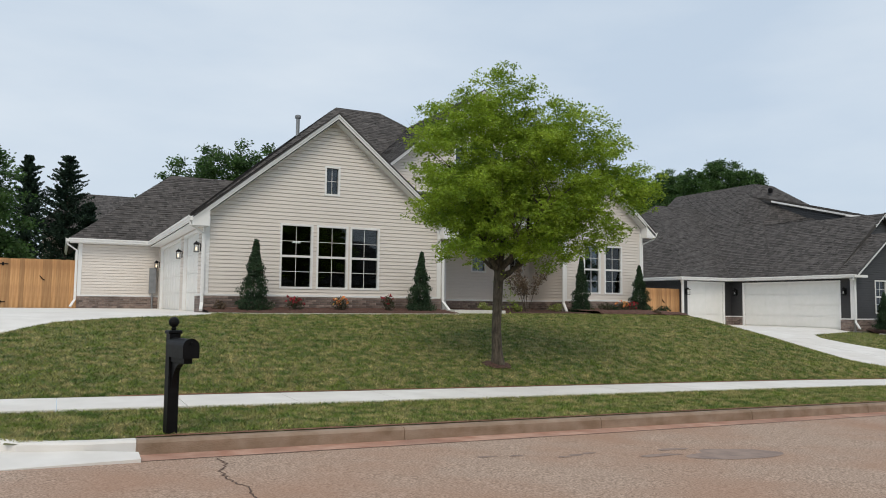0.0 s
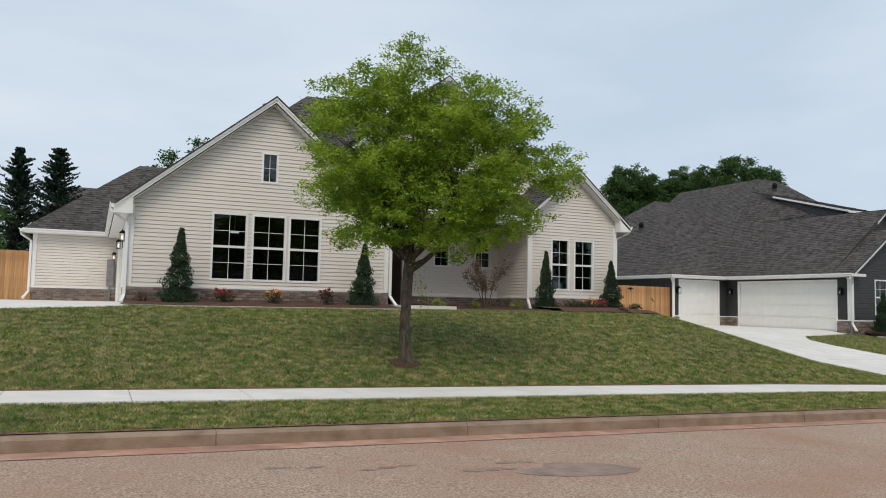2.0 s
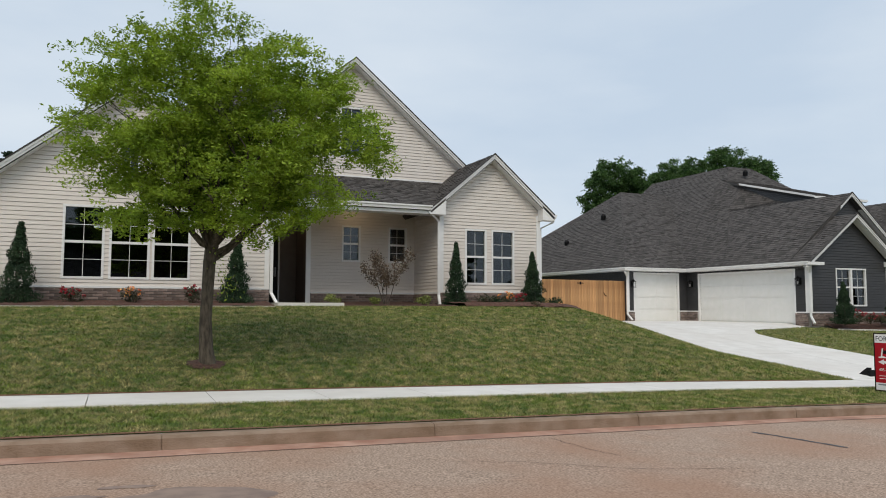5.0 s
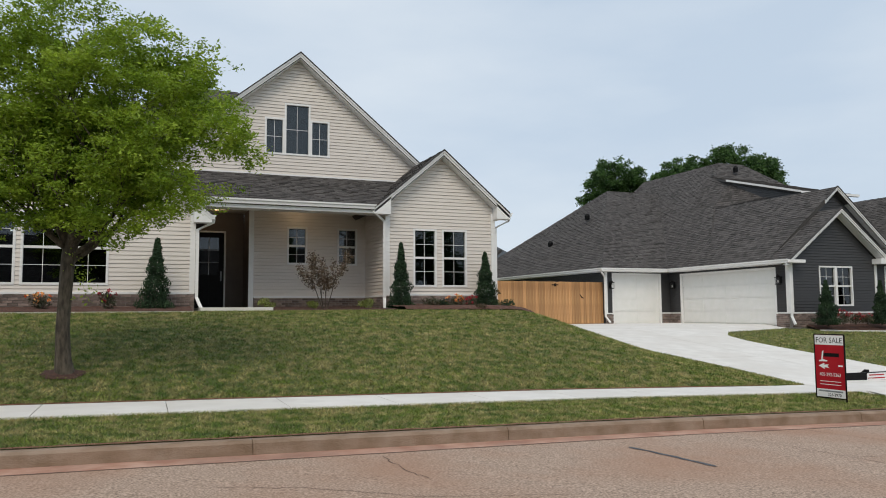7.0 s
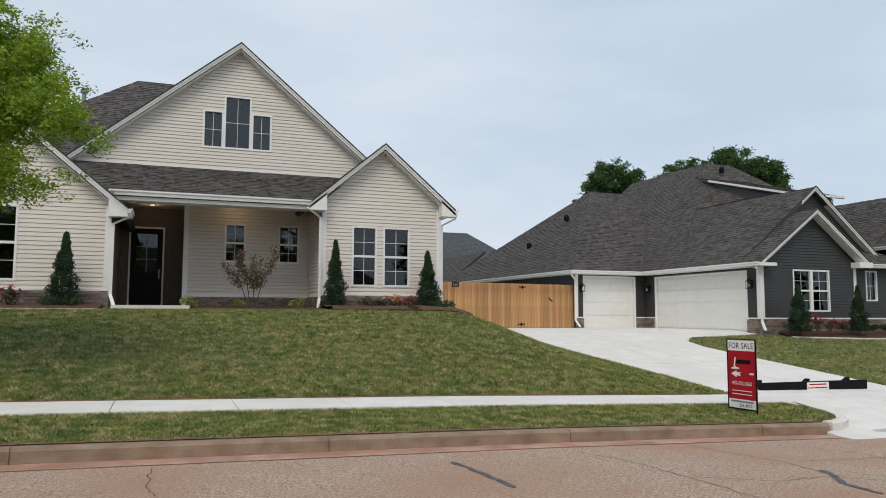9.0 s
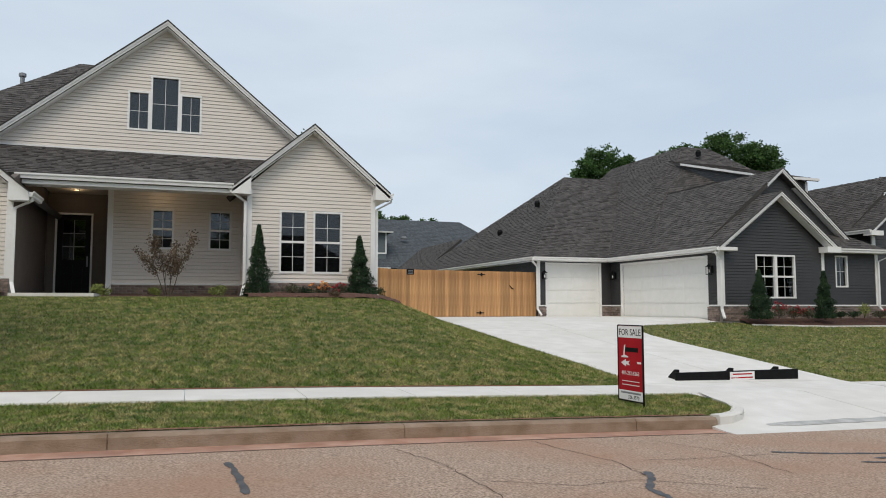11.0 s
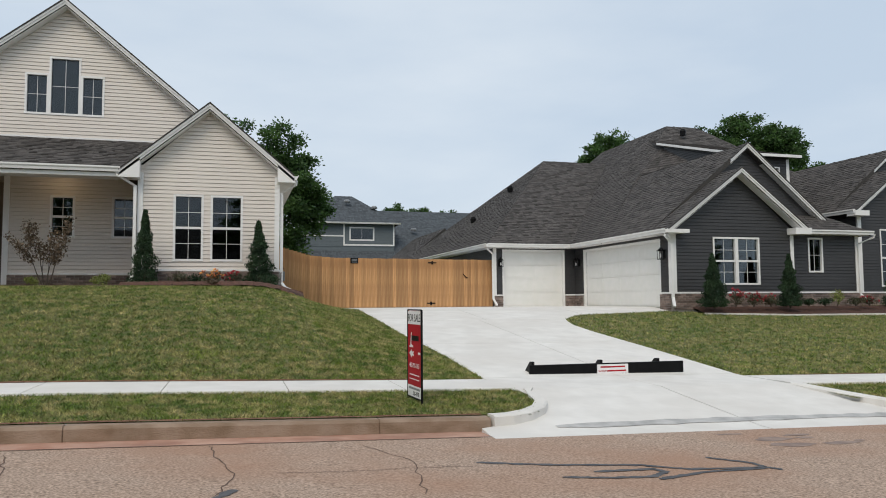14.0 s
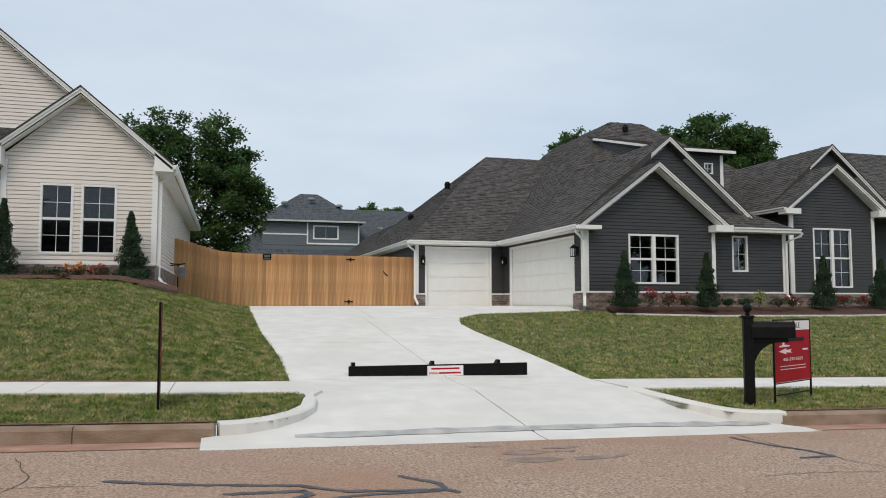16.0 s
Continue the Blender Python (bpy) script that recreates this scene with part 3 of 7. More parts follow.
def window(wall, u0, u1, z0, z1, parent, name="window", label="", cols=2, rows=2, hung=True, back=None, trim=0.055):
    """A sash window with its casing, sashes, glazing bars and panes."""
    w = part(name, bmesh.new(), M_WHITE, parent, label or "white vinyl window with grid bars and dark glass")
    t = trim
    wpart("window_frame", wall, [(u0, u1, z0, z0 + t, -0.06, 0.04), (u0, u1, z1 - t, z1, -0.06, 0.04), (u0, u0 + t, z0 + t, z1 - t, -0.06, 0.038), (u1 - t, u1, z0 + t, z1 - t, -0.06, 0.038)], M_WHITE, w)
    zm = (z0 + z1) / 2
    bars = []
    sashes = [(z0 + t, zm), (zm, z1 - t)] if hung else [(z0 + t, z1 - t)]
    a, b = u0 + t, u1 - t
    if hung:
        wpart("sash_rail", wall, [(a, b, zm - 0.03, zm + 0.03, -0.055, 0.01)], M_WHITE, w)
    for s0, s1 in sashes:
        for i in range(1, cols):
            u = a + (b - a) * i / cols
            bars.append((u - 0.006, u + 0.006, s0, s1, -0.047, -0.031))
        for i in range(1, rows):
            z = s0 + (s1 - s0) * i / rows
            bars.append((a, b, z - 0.006, z + 0.006, -0.0465, -0.0315))
    wparts("glazing_bar", wall, bars, M_WHITE, w)
    for s0, s1 in sashes:
        wpart("pane", wall, [(a, b, s0, s1, -0.043, -0.038)], M_GLASS, w)
    # added sheet behind the glass, coloured like the sky's reflection
    if back:
        wpart("blind", wall, [(a, b, z0 + t, z1 - t, -0.14, -0.12)], back, w)
    return w


def garage_door(wall, u0, u1, z0, z1, parent, rows=4, cols=4, label="closed white panelled garage door"):
    d = part("garage_door", bmesh.new(), M_DOOR, parent, label)
    h = (z1 - z0) / rows
    wpart("door_backing", wall, [(u0 - 0.04, u1 + 0.04, z0 - 0.3, z1 + 0.04, -0.145, -0.101)], M_DOOR, d)
    for i in range(rows):
        a, b = z0 + i * h + 0.003, z0 + (i + 1) * h - 0.003
        rng = [(u0, u1, a, b, -0.10, -0.07)]
        cw = (u1 - u0) / cols
        for j in range(cols):
            p, q = u0 + j * cw, u0 + (j + 1) * cw
            rng += [(p + 0.05, q - 0.05, a + 0.05, b - 0.05, -0.0695, -0.062)]
        panel = wpart("door_panel", wall, rng[:1], M_DOOR, d)
        wparts("raised_field", wall, rng[1:], M_DOOR, panel)
    wpart("door_casing", wall, [(u0 - 0.07, u0 + 0.008, z0, z1 + 0.07, -0.06, 0.03), (u1 - 0.008, u1 + 0.07, z0, z1 + 0.07, -0.06, 0.03), (u0 + 0.008, u1 - 0.008, z1 - 0.008, z1 + 0.07, -0.06, 0.029)], M_WHITE, d)
    return d


def trim(wall, ranges, parent, name="corner_trim", label=""):
    return wparts(name, wall, ranges, M_WHITE, parent, label)


brick_jobs = []


def brick_base(wall, u0, u1, z0, z1, parent, out=0.09):
    """The brick skirt: a mortar body; its bricks are laid at the end of the file."""
    b = wpart("brick_base", wall, [(u0, u1, z0 - 0.35, z1 - 0.03, -0.10, out - 0.012)], M_MORTAR, parent, "red-brown brick skirt with grey mortar")
    brick_jobs.append((wall, u0, u1, z0 - 0.1, z1, b, out))
    wpart("white_ledge", wall, [(u0 - 0.0, u1 + 0.0, z1, z1 + 0.05, -0.01, 0.05)], M_WHITE, parent)
    return b


# ---- roofs ----
PITCH = 0.85


def roof_face(pts, parent, material=None, name="roof", tabs=True, thick=0.14, label="", seed=1, exposure=0.143):
    """A roof plane: deck and courses of shingle tabs. pts: the outline, its first edge along the eave."""
    pts = [Vector(p) for p in pts]
    material = material or M_SHINGLE
    n = (pts[1] - pts[0]).cross(pts[2] - pts[1]).normalized()
    if n.z < 0:
        n = -n
    bm = bmesh.new()
    prism(bm, [p for p in pts], -n * thick)
    deck = part(name, bm, M_ROOFDECK, parent, label or "dark brown-grey architectural shingle roof")
    u = Vector((-n.y, n.x, 0)).normalized()
    v = n.cross(u)
    if v.z < 0:
        v = -v
    o = pts[0]
    poly = [((p - o).dot(u), (p - o).dot(v)) for p in pts]
    v0, v1 = min(q[1] for q in poly), max(q[1] for q in poly)
    rnd = random.Random(seed)
    verts, faces = [], []
    rows = int((v1 - v0) / exposure) + 1
    for r in range(rows):
        a, b = v0 + r * exposure, min(v1, v0 + (r + 1) * exposure)
        la, lb = outline_at(poly, a + 1e-5), outline_at(poly, b - 1e-5)
        x = min(la[0], lb[0]) - rnd.random() * 0.3
        end = max(la[1], lb[1])
        while x < end:
            w = rnd.choice((0.08, 0.12, 0.17, 0.24))
            h = rnd.choice((0.006, 0.013, 0.022))
            a0, a1 = max(x, la[0]), min(x + w, la[1])
            b0, b1 = max(x, lb[0]), min(x + w, lb[1])
            x += w
            if a1 <= a0 and b1 <= b0:
                continue
            if a1 < a0:
                a0 = a1 = (a0 + a1) / 2 if la[0] < b0 else la[1]
            if b1 < b0:
                b0 = b1 = max(lb[0], min(lb[1], b0))
            k = len(verts)
            for uu, vv, hh in ((a0, a, h + 0.002), (a1, a, h + 0.002), (b1, b, 0.004), (b0, b, 0.004), (a0, a, 0.0), (a1, a, 0.0)):
                verts.append(o + u * uu + v * vv + n * hh)
            faces += [(k, k + 1, k + 2, k + 3), (k + 4, k + 5, k + 1, k)]
    if tabs == "parts":
        keep_v = [i for i in range(0, len(verts), 6) if abs((verts[i] - Vector((11.0, 24.7, 4.56))).x) < 2.6][:300]
        for i in keep_v:
            c = sum((verts[i + j] for j in range(4)), Vector()) / 4
            ob = part_data("shingle", [v - c for v in verts[i:i + 6]], [(0, 1, 2, 3), (4, 5, 1, 0)], material, deck)
            ob.location = c
        chosen = set(keep_v)
        faces = [f for f in faces if (f[0] // 6) * 6 not in chosen]
    sh = part_data("shingle", verts, faces, material, deck, kind="stuff")
    return deck


def eave(p, q, parent, name="gutter", drop=0.13, depth=0.11, out=(0, -1)):
    """A white K-shaped gutter on a fascia from p to q; out points away from the house."""
    p, q, o = Vector(p), Vector(q), Vector((out[0], out[1], 0))
    bm = bmesh.new()
    prof = ((0, 0), (0, -drop), (depth * 0.65, -drop), (depth * 0.75, -drop * 0.55), (depth, -drop * 0.3), (depth, 0), (depth - 0.012, 0), (depth - 0.015, -0.03), (0.01, -0.03))
    rings = [[bm.verts.new(s + o * a + Vector((0, 0, b))) for a, b in prof] for s in (p, q)]
    for i in range(len(prof)):
        j = (i + 1) % len(prof)
        bm.faces.new((rings[0][i], rings[0][j], rings[1][j], rings[1][i]))
    bm.faces.new(rings[0])
    bm.faces.new(rings[1][::-1])
    bmesh.ops.recalc_face_normals(bm, faces=bm.faces[:])
    return part(name, bm, M_WHITE, parent, "white metal rain gutter")


def rake(p, q, parent, width=0.132, y_out=0.0, thick=0.03, name="rake_board"):
    """A sloping white board under a gable's edge, from p up to q, both on its upper edge, with a drip edge."""
    p, q = Vector(p), Vector(q)
    bm = bmesh.new()
    dn = Vector((0, 0, -width * 1.2))
    prism(bm, [p, q, q + dn, p + dn], (0, -thick, 0))
    p, q = p - Vector((0, 0, 0.035)), q - Vector((0, 0, 0.035))
    up = Vector((0, 0, 0.004))
    prism(bm, [p + up, q + up, q + up + Vector((0, 0, -0.055)), p + up + Vector((0, 0, -0.055))], (0, -thick - 0.025, 0))
    edge = Vector((0, 0, 0.012))
    part("shingle_edge", prism(bmesh.new(), [p + Vector((0, 0, 0.048)), q + Vector((0, 0, 0.048)), q + edge, p + edge], (0, -thick - 0.045, 0)), M_ROOFDECK, parent, "dark shingle edge over the rake")
    return part(name, bm, M_WHITE, parent, "white painted rake board")


# ---- the cream house ----
L0 = 1.6
cream = thing("house", label="cream lap-sided house with steep brown shingle gables and brick skirt", category="house")
cream.location = (0.055, 0, 0)


def front_wall(x0, y):
    return Wall((x0, y), (1, 0), (0, -1))


# left gable
wa = front_wall(1.42, 23.95)
ga = [(0, 2.05), (6.70, 2.05), (6.70, 3.98 + 0.29), (3.38, 6.88), (0, 3.98 + 0.14)]
wins = [(1.92, 2.83), (2.93, 3.84), (3.89, 4.78)]
holes_a = [(a, b, 2.24, 3.99) for a, b in wins] + [(3.12, 3.57, 4.82, 5.65)]
slab_wall("wall", wa, [(0, 1.3), (6.70, 1.3)] + ga[2:], holes_a, M_SIDING, cream)
clad("lap_siding", wa, ga, holes_a, M_SIDING, cream, "cream vinyl lap siding")
for a, b, c, d in holes_a[:3]:
    window(wa, a, b, c, d, cream)
window(wa, *holes_a[3], cream, hung=False, back=M_SKYBACK, label="small white gable window with a cross of bars")
trim(wa, [(-0.03, 0.10, 2.05, 4.05, -0.02, 0.045), (6.60, 6.73, 2.05, 4.05, -0.02, 0.045)], cream)
brick_base(wa, -0.02, 6.72, L0, 2.03, cream)
# side with the garage doors
ws = Wall((1.42, 33.8), (0, -1), (-1, 0))
slab_wall("wall", ws, [(0, 1.3), (9.86, 1.3), (9.86, 3.95), (0, 3.95)], [(0.75, 5.63, 1.0, 3.75), (6.4, 8.9, 1.0, 3.75)], M_SIDING, cream)
clad("lap_siding", ws, [(0, 1.6), (9.82, 1.6), (9.82, 3.95), (0, 3.95)], [(0.68, 5.70, 1.0, 3.82), (6.33, 8.97, 1.0, 3.82)], M_SIDING, cream)
garage_door(ws, 0.75, 5.63, 1.58, 3.75, cream, cols=8)
garage_door(ws, 6.4, 8.9, 1.58, 3.75, cream, cols=4)
trim(ws, [(9.76, 9.88, 2.05, 4.0, -0.02, 0.045)], cream)
brick_base(ws, 9.0, 9.86, L0, 2.03, cream)
# rear wing
ww = front_wall(-1.28, 33.8)
slab_wall("wall", ww, [(0, 1.3), (2.70, 1.3), (2.70, 3.95), (0, 3.95)], [], M_SIDING, cream)
clad("lap_siding", ww, [(0, 2.05), (2.70, 2.05), (2.70, 3.95), (0, 3.95)], [], M_SIDING, cream)
trim(ww, [(-0.03, 0.10, 2.05, 3.95, -0.02, 0.045)], cream)
brick_base(ww, -0.02, 2.68, L0, 2.03, cream)
wwl = Wall((-1.28, 42), (0, -1), (-1, 0))
slab_wall("wall", wwl, [(0, 1.3), (8.2, 1.3), (8.2, 3.95), (0, 3.95)], [], M_SIDING, cream)
clad("lap_siding", wwl, [(0, 2.05), (8.2, 2.05), (8.2, 3.95), (0, 3.95)], [], M_SIDING, cream)
# middle: porch wall, entry, upper gable
wc = front_wall(9.87, 27.16)
holes_c = [(1.09, 1.70, 3.0, 4.14), (2.63, 3.26, 3.0, 4.14)]
slab_wall("wall", wc, [(0, 1.3), (3.6, 1.3), (3.6, 4.7), (0, 4.7)], holes_c, M_SIDING, cream)
clad("lap_siding", wc, [(0, 2.05), (3.55, 2.05), (3.55, 4.7), (0, 4.7)], holes_c, M_SIDING, cream, "cream vinyl lap siding")
for h in holes_c:
    window(wc, *h, cream)
trim(wc, [(-0.03, 0.11, 1.70, 4.7, -0.02, 0.045)], cream)
brick_base(wc, 0.12, 3.55, L0, 2.0, cream)
wg = front_wall(6.8, 27.16)
gg = [(0, 5.72), (8.92, 5.72), (4.46, 9.38)]
holes_g = [(3.46, 4.05, 6.33, 7.46), (4.05, 4.84, 6.33, 7.94), (4.84, 5.44, 6.33, 7.46)]
slab_wall("wall", wg, [(0, 4.7), (8.92, 4.7), (8.92, 5.72), (4.46, 9.38), (0, 5.72)], holes_g, M_SIDING, cream)
clad("lap_siding", wg, gg, holes_g, M_SIDING, cream, "cream vinyl lap siding")
for h in holes_g:
    window(wg, *h, cream, hung=False, back=M_SKYBACK, label="white gable window backed by a grey sheet for reflected sky")
trim(wg, [(0, 8.9, 5.66, 5.74, 0.0, 0.045)], cream, "trim_board")
# entry recess
we = Wall((9.87, 27.16), (0, 1), (-1, 0))
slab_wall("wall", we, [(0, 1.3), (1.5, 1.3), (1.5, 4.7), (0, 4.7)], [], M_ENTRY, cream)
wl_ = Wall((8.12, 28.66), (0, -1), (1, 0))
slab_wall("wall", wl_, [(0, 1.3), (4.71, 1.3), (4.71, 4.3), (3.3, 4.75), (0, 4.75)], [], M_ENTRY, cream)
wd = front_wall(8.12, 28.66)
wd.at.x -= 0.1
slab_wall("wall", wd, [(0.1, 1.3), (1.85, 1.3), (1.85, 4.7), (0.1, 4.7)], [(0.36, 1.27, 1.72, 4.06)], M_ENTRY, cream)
door = part("front_door", bmesh.new(), M_BLACK, cream, "closed black front door with a tall glazed light")
wpart("door_casing", wd, [(0.32, 0.368, 1.72, 4.10, -0.04, 0.03), (1.262, 1.31, 1.72, 4.10, -0.04, 0.03), (0.368, 1.262, 4.052, 4.10, -0.04, 0.029)], M_WHITE, door)
wpart("door_leaf", wd, [(0.36, 0.52, 1.74, 4.06, -0.09, -0.045), (1.11, 1.27, 1.74, 4.06, -0.09, -0.045), (0.52, 1.11, 1.74, 2.75, -0.09, -0.045), (0.52, 1.11, 3.90, 4.06, -0.09, -0.045), (0.57, 0.80, 1.85, 2.6, -0.044, -0.034), (0.83, 1.06, 1.85, 2.6, -0.044, -0.034)], M_BLACK, door)
wpart("door_pane", wd, [(0.52, 1.11, 2.75, 3.90, -0.072, -0.066)], M_GLASS, door)
wpart("door_bars", wd, [(0.805, 0.825, 2.75, 3.90, -0.062, -0.05), (0.52, 1.11, 3.12, 3.14, -0.061, -0.051), (0.52, 1.11, 3.50, 3.52, -0.061, -0.051)], M_GREYMETAL, door)
wpart("door_handle", wd, [(1.16, 1.20, 2.55, 2.85, -0.044, 0.0)], M_GREYMETAL, door, "dark metal handle")
# bay
wb = front_wall(13.42, 25.06)
gb = [(0, 2.05), (3.42, 2.05), (3.42, 4.62), (1.71, 6.18), (0, 4.62)]
holes_b = [(0.82, 1.55, 2.28, 3.98), (1.72, 2.52, 2.28, 3.98)]
slab_wall("wall", wb, [(0, 1.3), (3.42, 1.3)] + gb[2:], holes_b, M_SIDING, cream)
clad("lap_siding", wb, gb, holes_b, M_SIDING, cream, "cream vinyl lap siding")
for h in holes_b:
    window(wb, *h, cream)
trim(wb, [(-0.03, 0.10, 2.05, 4.5, -0.02, 0.045), (3.32, 3.45, 2.05, 4.5, -0.02, 0.045)], cream)
brick_base(wb, -0.02, 3.44, L0, 2.03, cream)
wbl = Wall((13.42, 27.16), (0, -1), (-1, 0))
slab_wall("wall", wbl, [(0, 1.3), (2.1, 1.3), (2.1, 4.7), (0, 4.7)], [], M_SIDING, cream)
clad("lap_siding", wbl, [(0, 2.05), (2.06, 2.05), (2.06, 4.6), (0, 4.6)], [], M_SIDING, cream)
brick_base(wbl, 0.1, 2.1, L0, 2.0, cream)
wbr = Wall((16.84, 25.06), (0, 1), (1, 0))
slab_wall("wall", wbr, [(0, 1.0), (16.5, 1.0), (16.5, 4.45), (0, 4.45)], [], M_SIDING, cream)
clad("lap_siding", wbr, [(0.04, 2.05), (16.5, 2.05), (16.5, 4.45), (0.04, 4.45)], [], M_SIDING, cream)
brick_base(wbr, 0, 7.0, 1.45, 2.03, cream)
# closing walls
part("wall", boxes((-1.2, 16.7, 41.4, 41.55, 1.0, 4.4), (-1.2, 1.3, 41.2, 41.35, 1.0, 4.0)), M_SIDING, cream)
# floor, ceiling and inner walls carry the room's shade in their colour
part("floor", boxes((1.5, 8.0, 24.1, 41.3, 1.3, 1.55), (9.9, 16.7, 27.3, 41.3, 1.3, 1.55), (13.5, 16.7, 25.2, 27.3, 1.3, 1.55)), M_SHADEROOM, cream)
part("ceiling", boxes((1.6, 8.0, 24.1, 41.3, 4.16, 4.24), (8.0, 16.7, 28.8, 41.3, 4.3, 4.38), (9.95, 16.7, 27.3, 28.8, 4.3, 4.38), (13.6, 16.7, 25.2, 27.3, 4.3, 4.38)), M_SHADEROOM, cream)
part("inner_wall", boxes((1.6, 8.0, 28.4, 28.5, 1.55, 4.16), (7.9, 7.95, 24.1, 28.4, 1.55, 4.16), (1.6, 1.65, 24.1, 28.4, 1.55, 4.16), (9.95, 16.7, 31.4, 31.5, 1.55, 4.3), (16.6, 16.65, 25.2, 31.4, 1.55, 4.3), (13.62, 13.66, 25.2, 27.1, 1.55, 4.3), (8.0, 9.95, 31.4, 31.5, 1.55, 4.3)), M_SHADEROOM, cream)
lamp_bar = part("ceiling_light", boxes((3.98, 4.20, 24.96, 25.02, 3.56, 3.60)), M_LAMPW, cream, "lit white linear ceiling light in the room behind the windows")
part("ceiling_light_stem", boxes((4.08, 4.10, 24.98, 25.0, 3.6, 4.16)), M_WHITE, lamp_bar)
# porch
porch = part("porch_floor", boxes((8.25, 9.95, 23.2, 28.6, 1.3, 1.70)), M_CONC, cream, "concrete porch slab and step")
part("porch_ceiling", boxes((8.2, 13.4, 25.3, 28.6, 4.66, 4.70)), M_CEIL, cream)
part("porch_beam", boxes((8.14, 13.38, 24.78, 25.28, 4.34, 4.57)), M_WHITE, cream, "white soffit board at the porch edge")
eave((8.0, 24.76, 4.58), (13.02, 24.76, 4.58), cream)
# roofs
RA = 0.82
roof_face([(1.05, 31.5, 3.99), (1.05, 23.63, 3.99), (4.8, 23.63, 3.99 + 3.75 * RA), (4.8, 31.5, 3.99 + 3.75 * RA)], cream, seed=2)
roof_face([(8.5, 23.63, 3.99), (8.5, 31.5, 3.99), (4.8, 31.5, 3.99 + 3.75 * RA), (4.8, 23.63, 3.99 + 3.75 * RA)], cream, seed=3)
ZR = 10.08
roof_face([(1.05, 42, 4.0), (1.05, 26.75, 4.0), (8.2, 33.9, ZR), (8.2, 42, ZR)], cream, seed=4)
roof_face([(2.05, 27.75, 4.85), (16.3, 27.75, 4.85), (10.15, 33.9, ZR), (8.2, 33.9, ZR)], cream, seed=5)
roof_face([(17.15, 26.6, 4.5), (17.15, 42, 4.5), (10.15, 42, ZR), (10.15, 33.9, ZR)], cream, seed=6)
ZC, HC = 9.46, 4.46
roof_face([(11.26 - HC - 0.12, 35, ZC - 4.58 * 0.826), (11.26 - HC - 0.12, 26.84, ZC - 4.58 * 0.826), (11.26, 26.84, ZC), (11.26, 35, ZC)], cream, seed=7)
roof_face([(11.26 + HC + 0.12, 26.84, ZC - 4.58 * 0.826), (11.26 + HC + 0.12, 35, ZC - 4.58 * 0.826), (11.26, 35, ZC), (11.26, 26.84, ZC)], cream, seed=8)
ZB = 6.30
roof_face([(12.98, 31, ZB - 2.12 * 0.84), (12.98, 24.74, ZB - 2.12 * 0.84), (15.1, 24.74, ZB), (15.1, 31, ZB)], cream, seed=9)
roof_face([(17.22, 24.74, ZB - 2.12 * 0.84), (17.22, 31, ZB - 2.12 * 0.84), (15.1, 31, ZB), (15.1, 24.74, ZB)], cream, seed=10)
roof_face([(6.6, 24.70, 4.56), (13.02, 24.70, 4.56), (14.4, 27.14, 5.70), (6.6, 27.14, 5.70)], cream, seed=11, tabs="parts")
roof_face([(-1.62, 33.48, 4.05), (1.3, 33.48, 4.05), (4.9, 37.25, 7.15), (2.15, 37.25, 7.15)], cream, seed=12)
roof_face([(-1.62, 42, 4.05), (-1.62, 33.48, 4.05), (2.15, 37.25, 7.15), (2.15, 42, 7.15)], cream, seed=13)
# rakes, gutters, soffits
rake((1.05, 23.63, 4.00), (4.8, 23.63, 7.08), cream)
rake((8.5, 23.63, 4.00), (4.8, 23.63, 7.08), cream)
rake((6.68, 26.84, 5.68), (11.26, 26.84, 9.47), cream)
rake((15.84, 26.84, 5.68), (11.26, 26.84, 9.47), cream)
rake((12.98, 24.74, 4.52), (15.1, 24.74, 6.31), cream)
rake((17.22, 24.74, 4.52), (15.1, 24.74, 6.31), cream)


def soffit(p, q, y0, y1, parent, drop=0.188):
    """The white underside between a gable's rake and its wall."""
    bm = bmesh.new()
    p, q = Vector(p), Vector(q)
    d = Vector((0, 0, -drop))
    prism(bm, [Vector((p.x, y0, p.z)) + d, Vector((q.x, y0, q.z)) + d, Vector((q.x, y1, q.z)) + d, Vector((p.x, y1, p.z)) + d], (0, 0, -0.012))
    return part("soffit", bm, M_WHITE, parent)


for p, q, y0, y1 in (((1.05, 0, 4.0), (4.8, 0, 7.08), 23.63, 23.94), ((8.5, 0, 4.0), (4.8, 0, 7.08), 23.63, 23.94), ((6.68, 0, 5.68), (11.26, 0, 9.47), 26.84, 27.14), ((15.84, 0, 5.68), (11.26, 0, 9.47), 26.84, 27.14), ((12.98, 0, 4.52), (15.1, 0, 6.31), 24.74, 25.04), ((17.22, 0, 4.52), (15.1, 0, 6.31), 24.74, 25.04)):
    soffit(p, q, y0, y1, cream)
eave((1.06, 33.5, 4.03), (1.06, 23.62, 4.03), cream, out=(-1, 0))
eave((-1.62, 33.5, 4.06), (1.06, 33.5, 4.06), cream)
eave((-1.62, 42, 4.06), (-1.62, 33.4, 4.06), cream, out=(-1, 0))
eave((17.22, 24.72, 4.53), (17.22, 41.5, 4.53), cream, out=(1, 0))
eave((8.5, 23.62, 4.0), (8.5, 24.9, 4.0), cream, out=(1, 0))
for b in ((-1.6, 1.06, 33.5, 33.8, 3.90, 3.93), (1.08, 1.40, 23.65, 33.5, 3.86, 3.89), (16.86, 17.2, 24.76, 41.4, 4.38, 4.41)):
    part("eave_soffit", boxes(b), M_WHITE, cream)
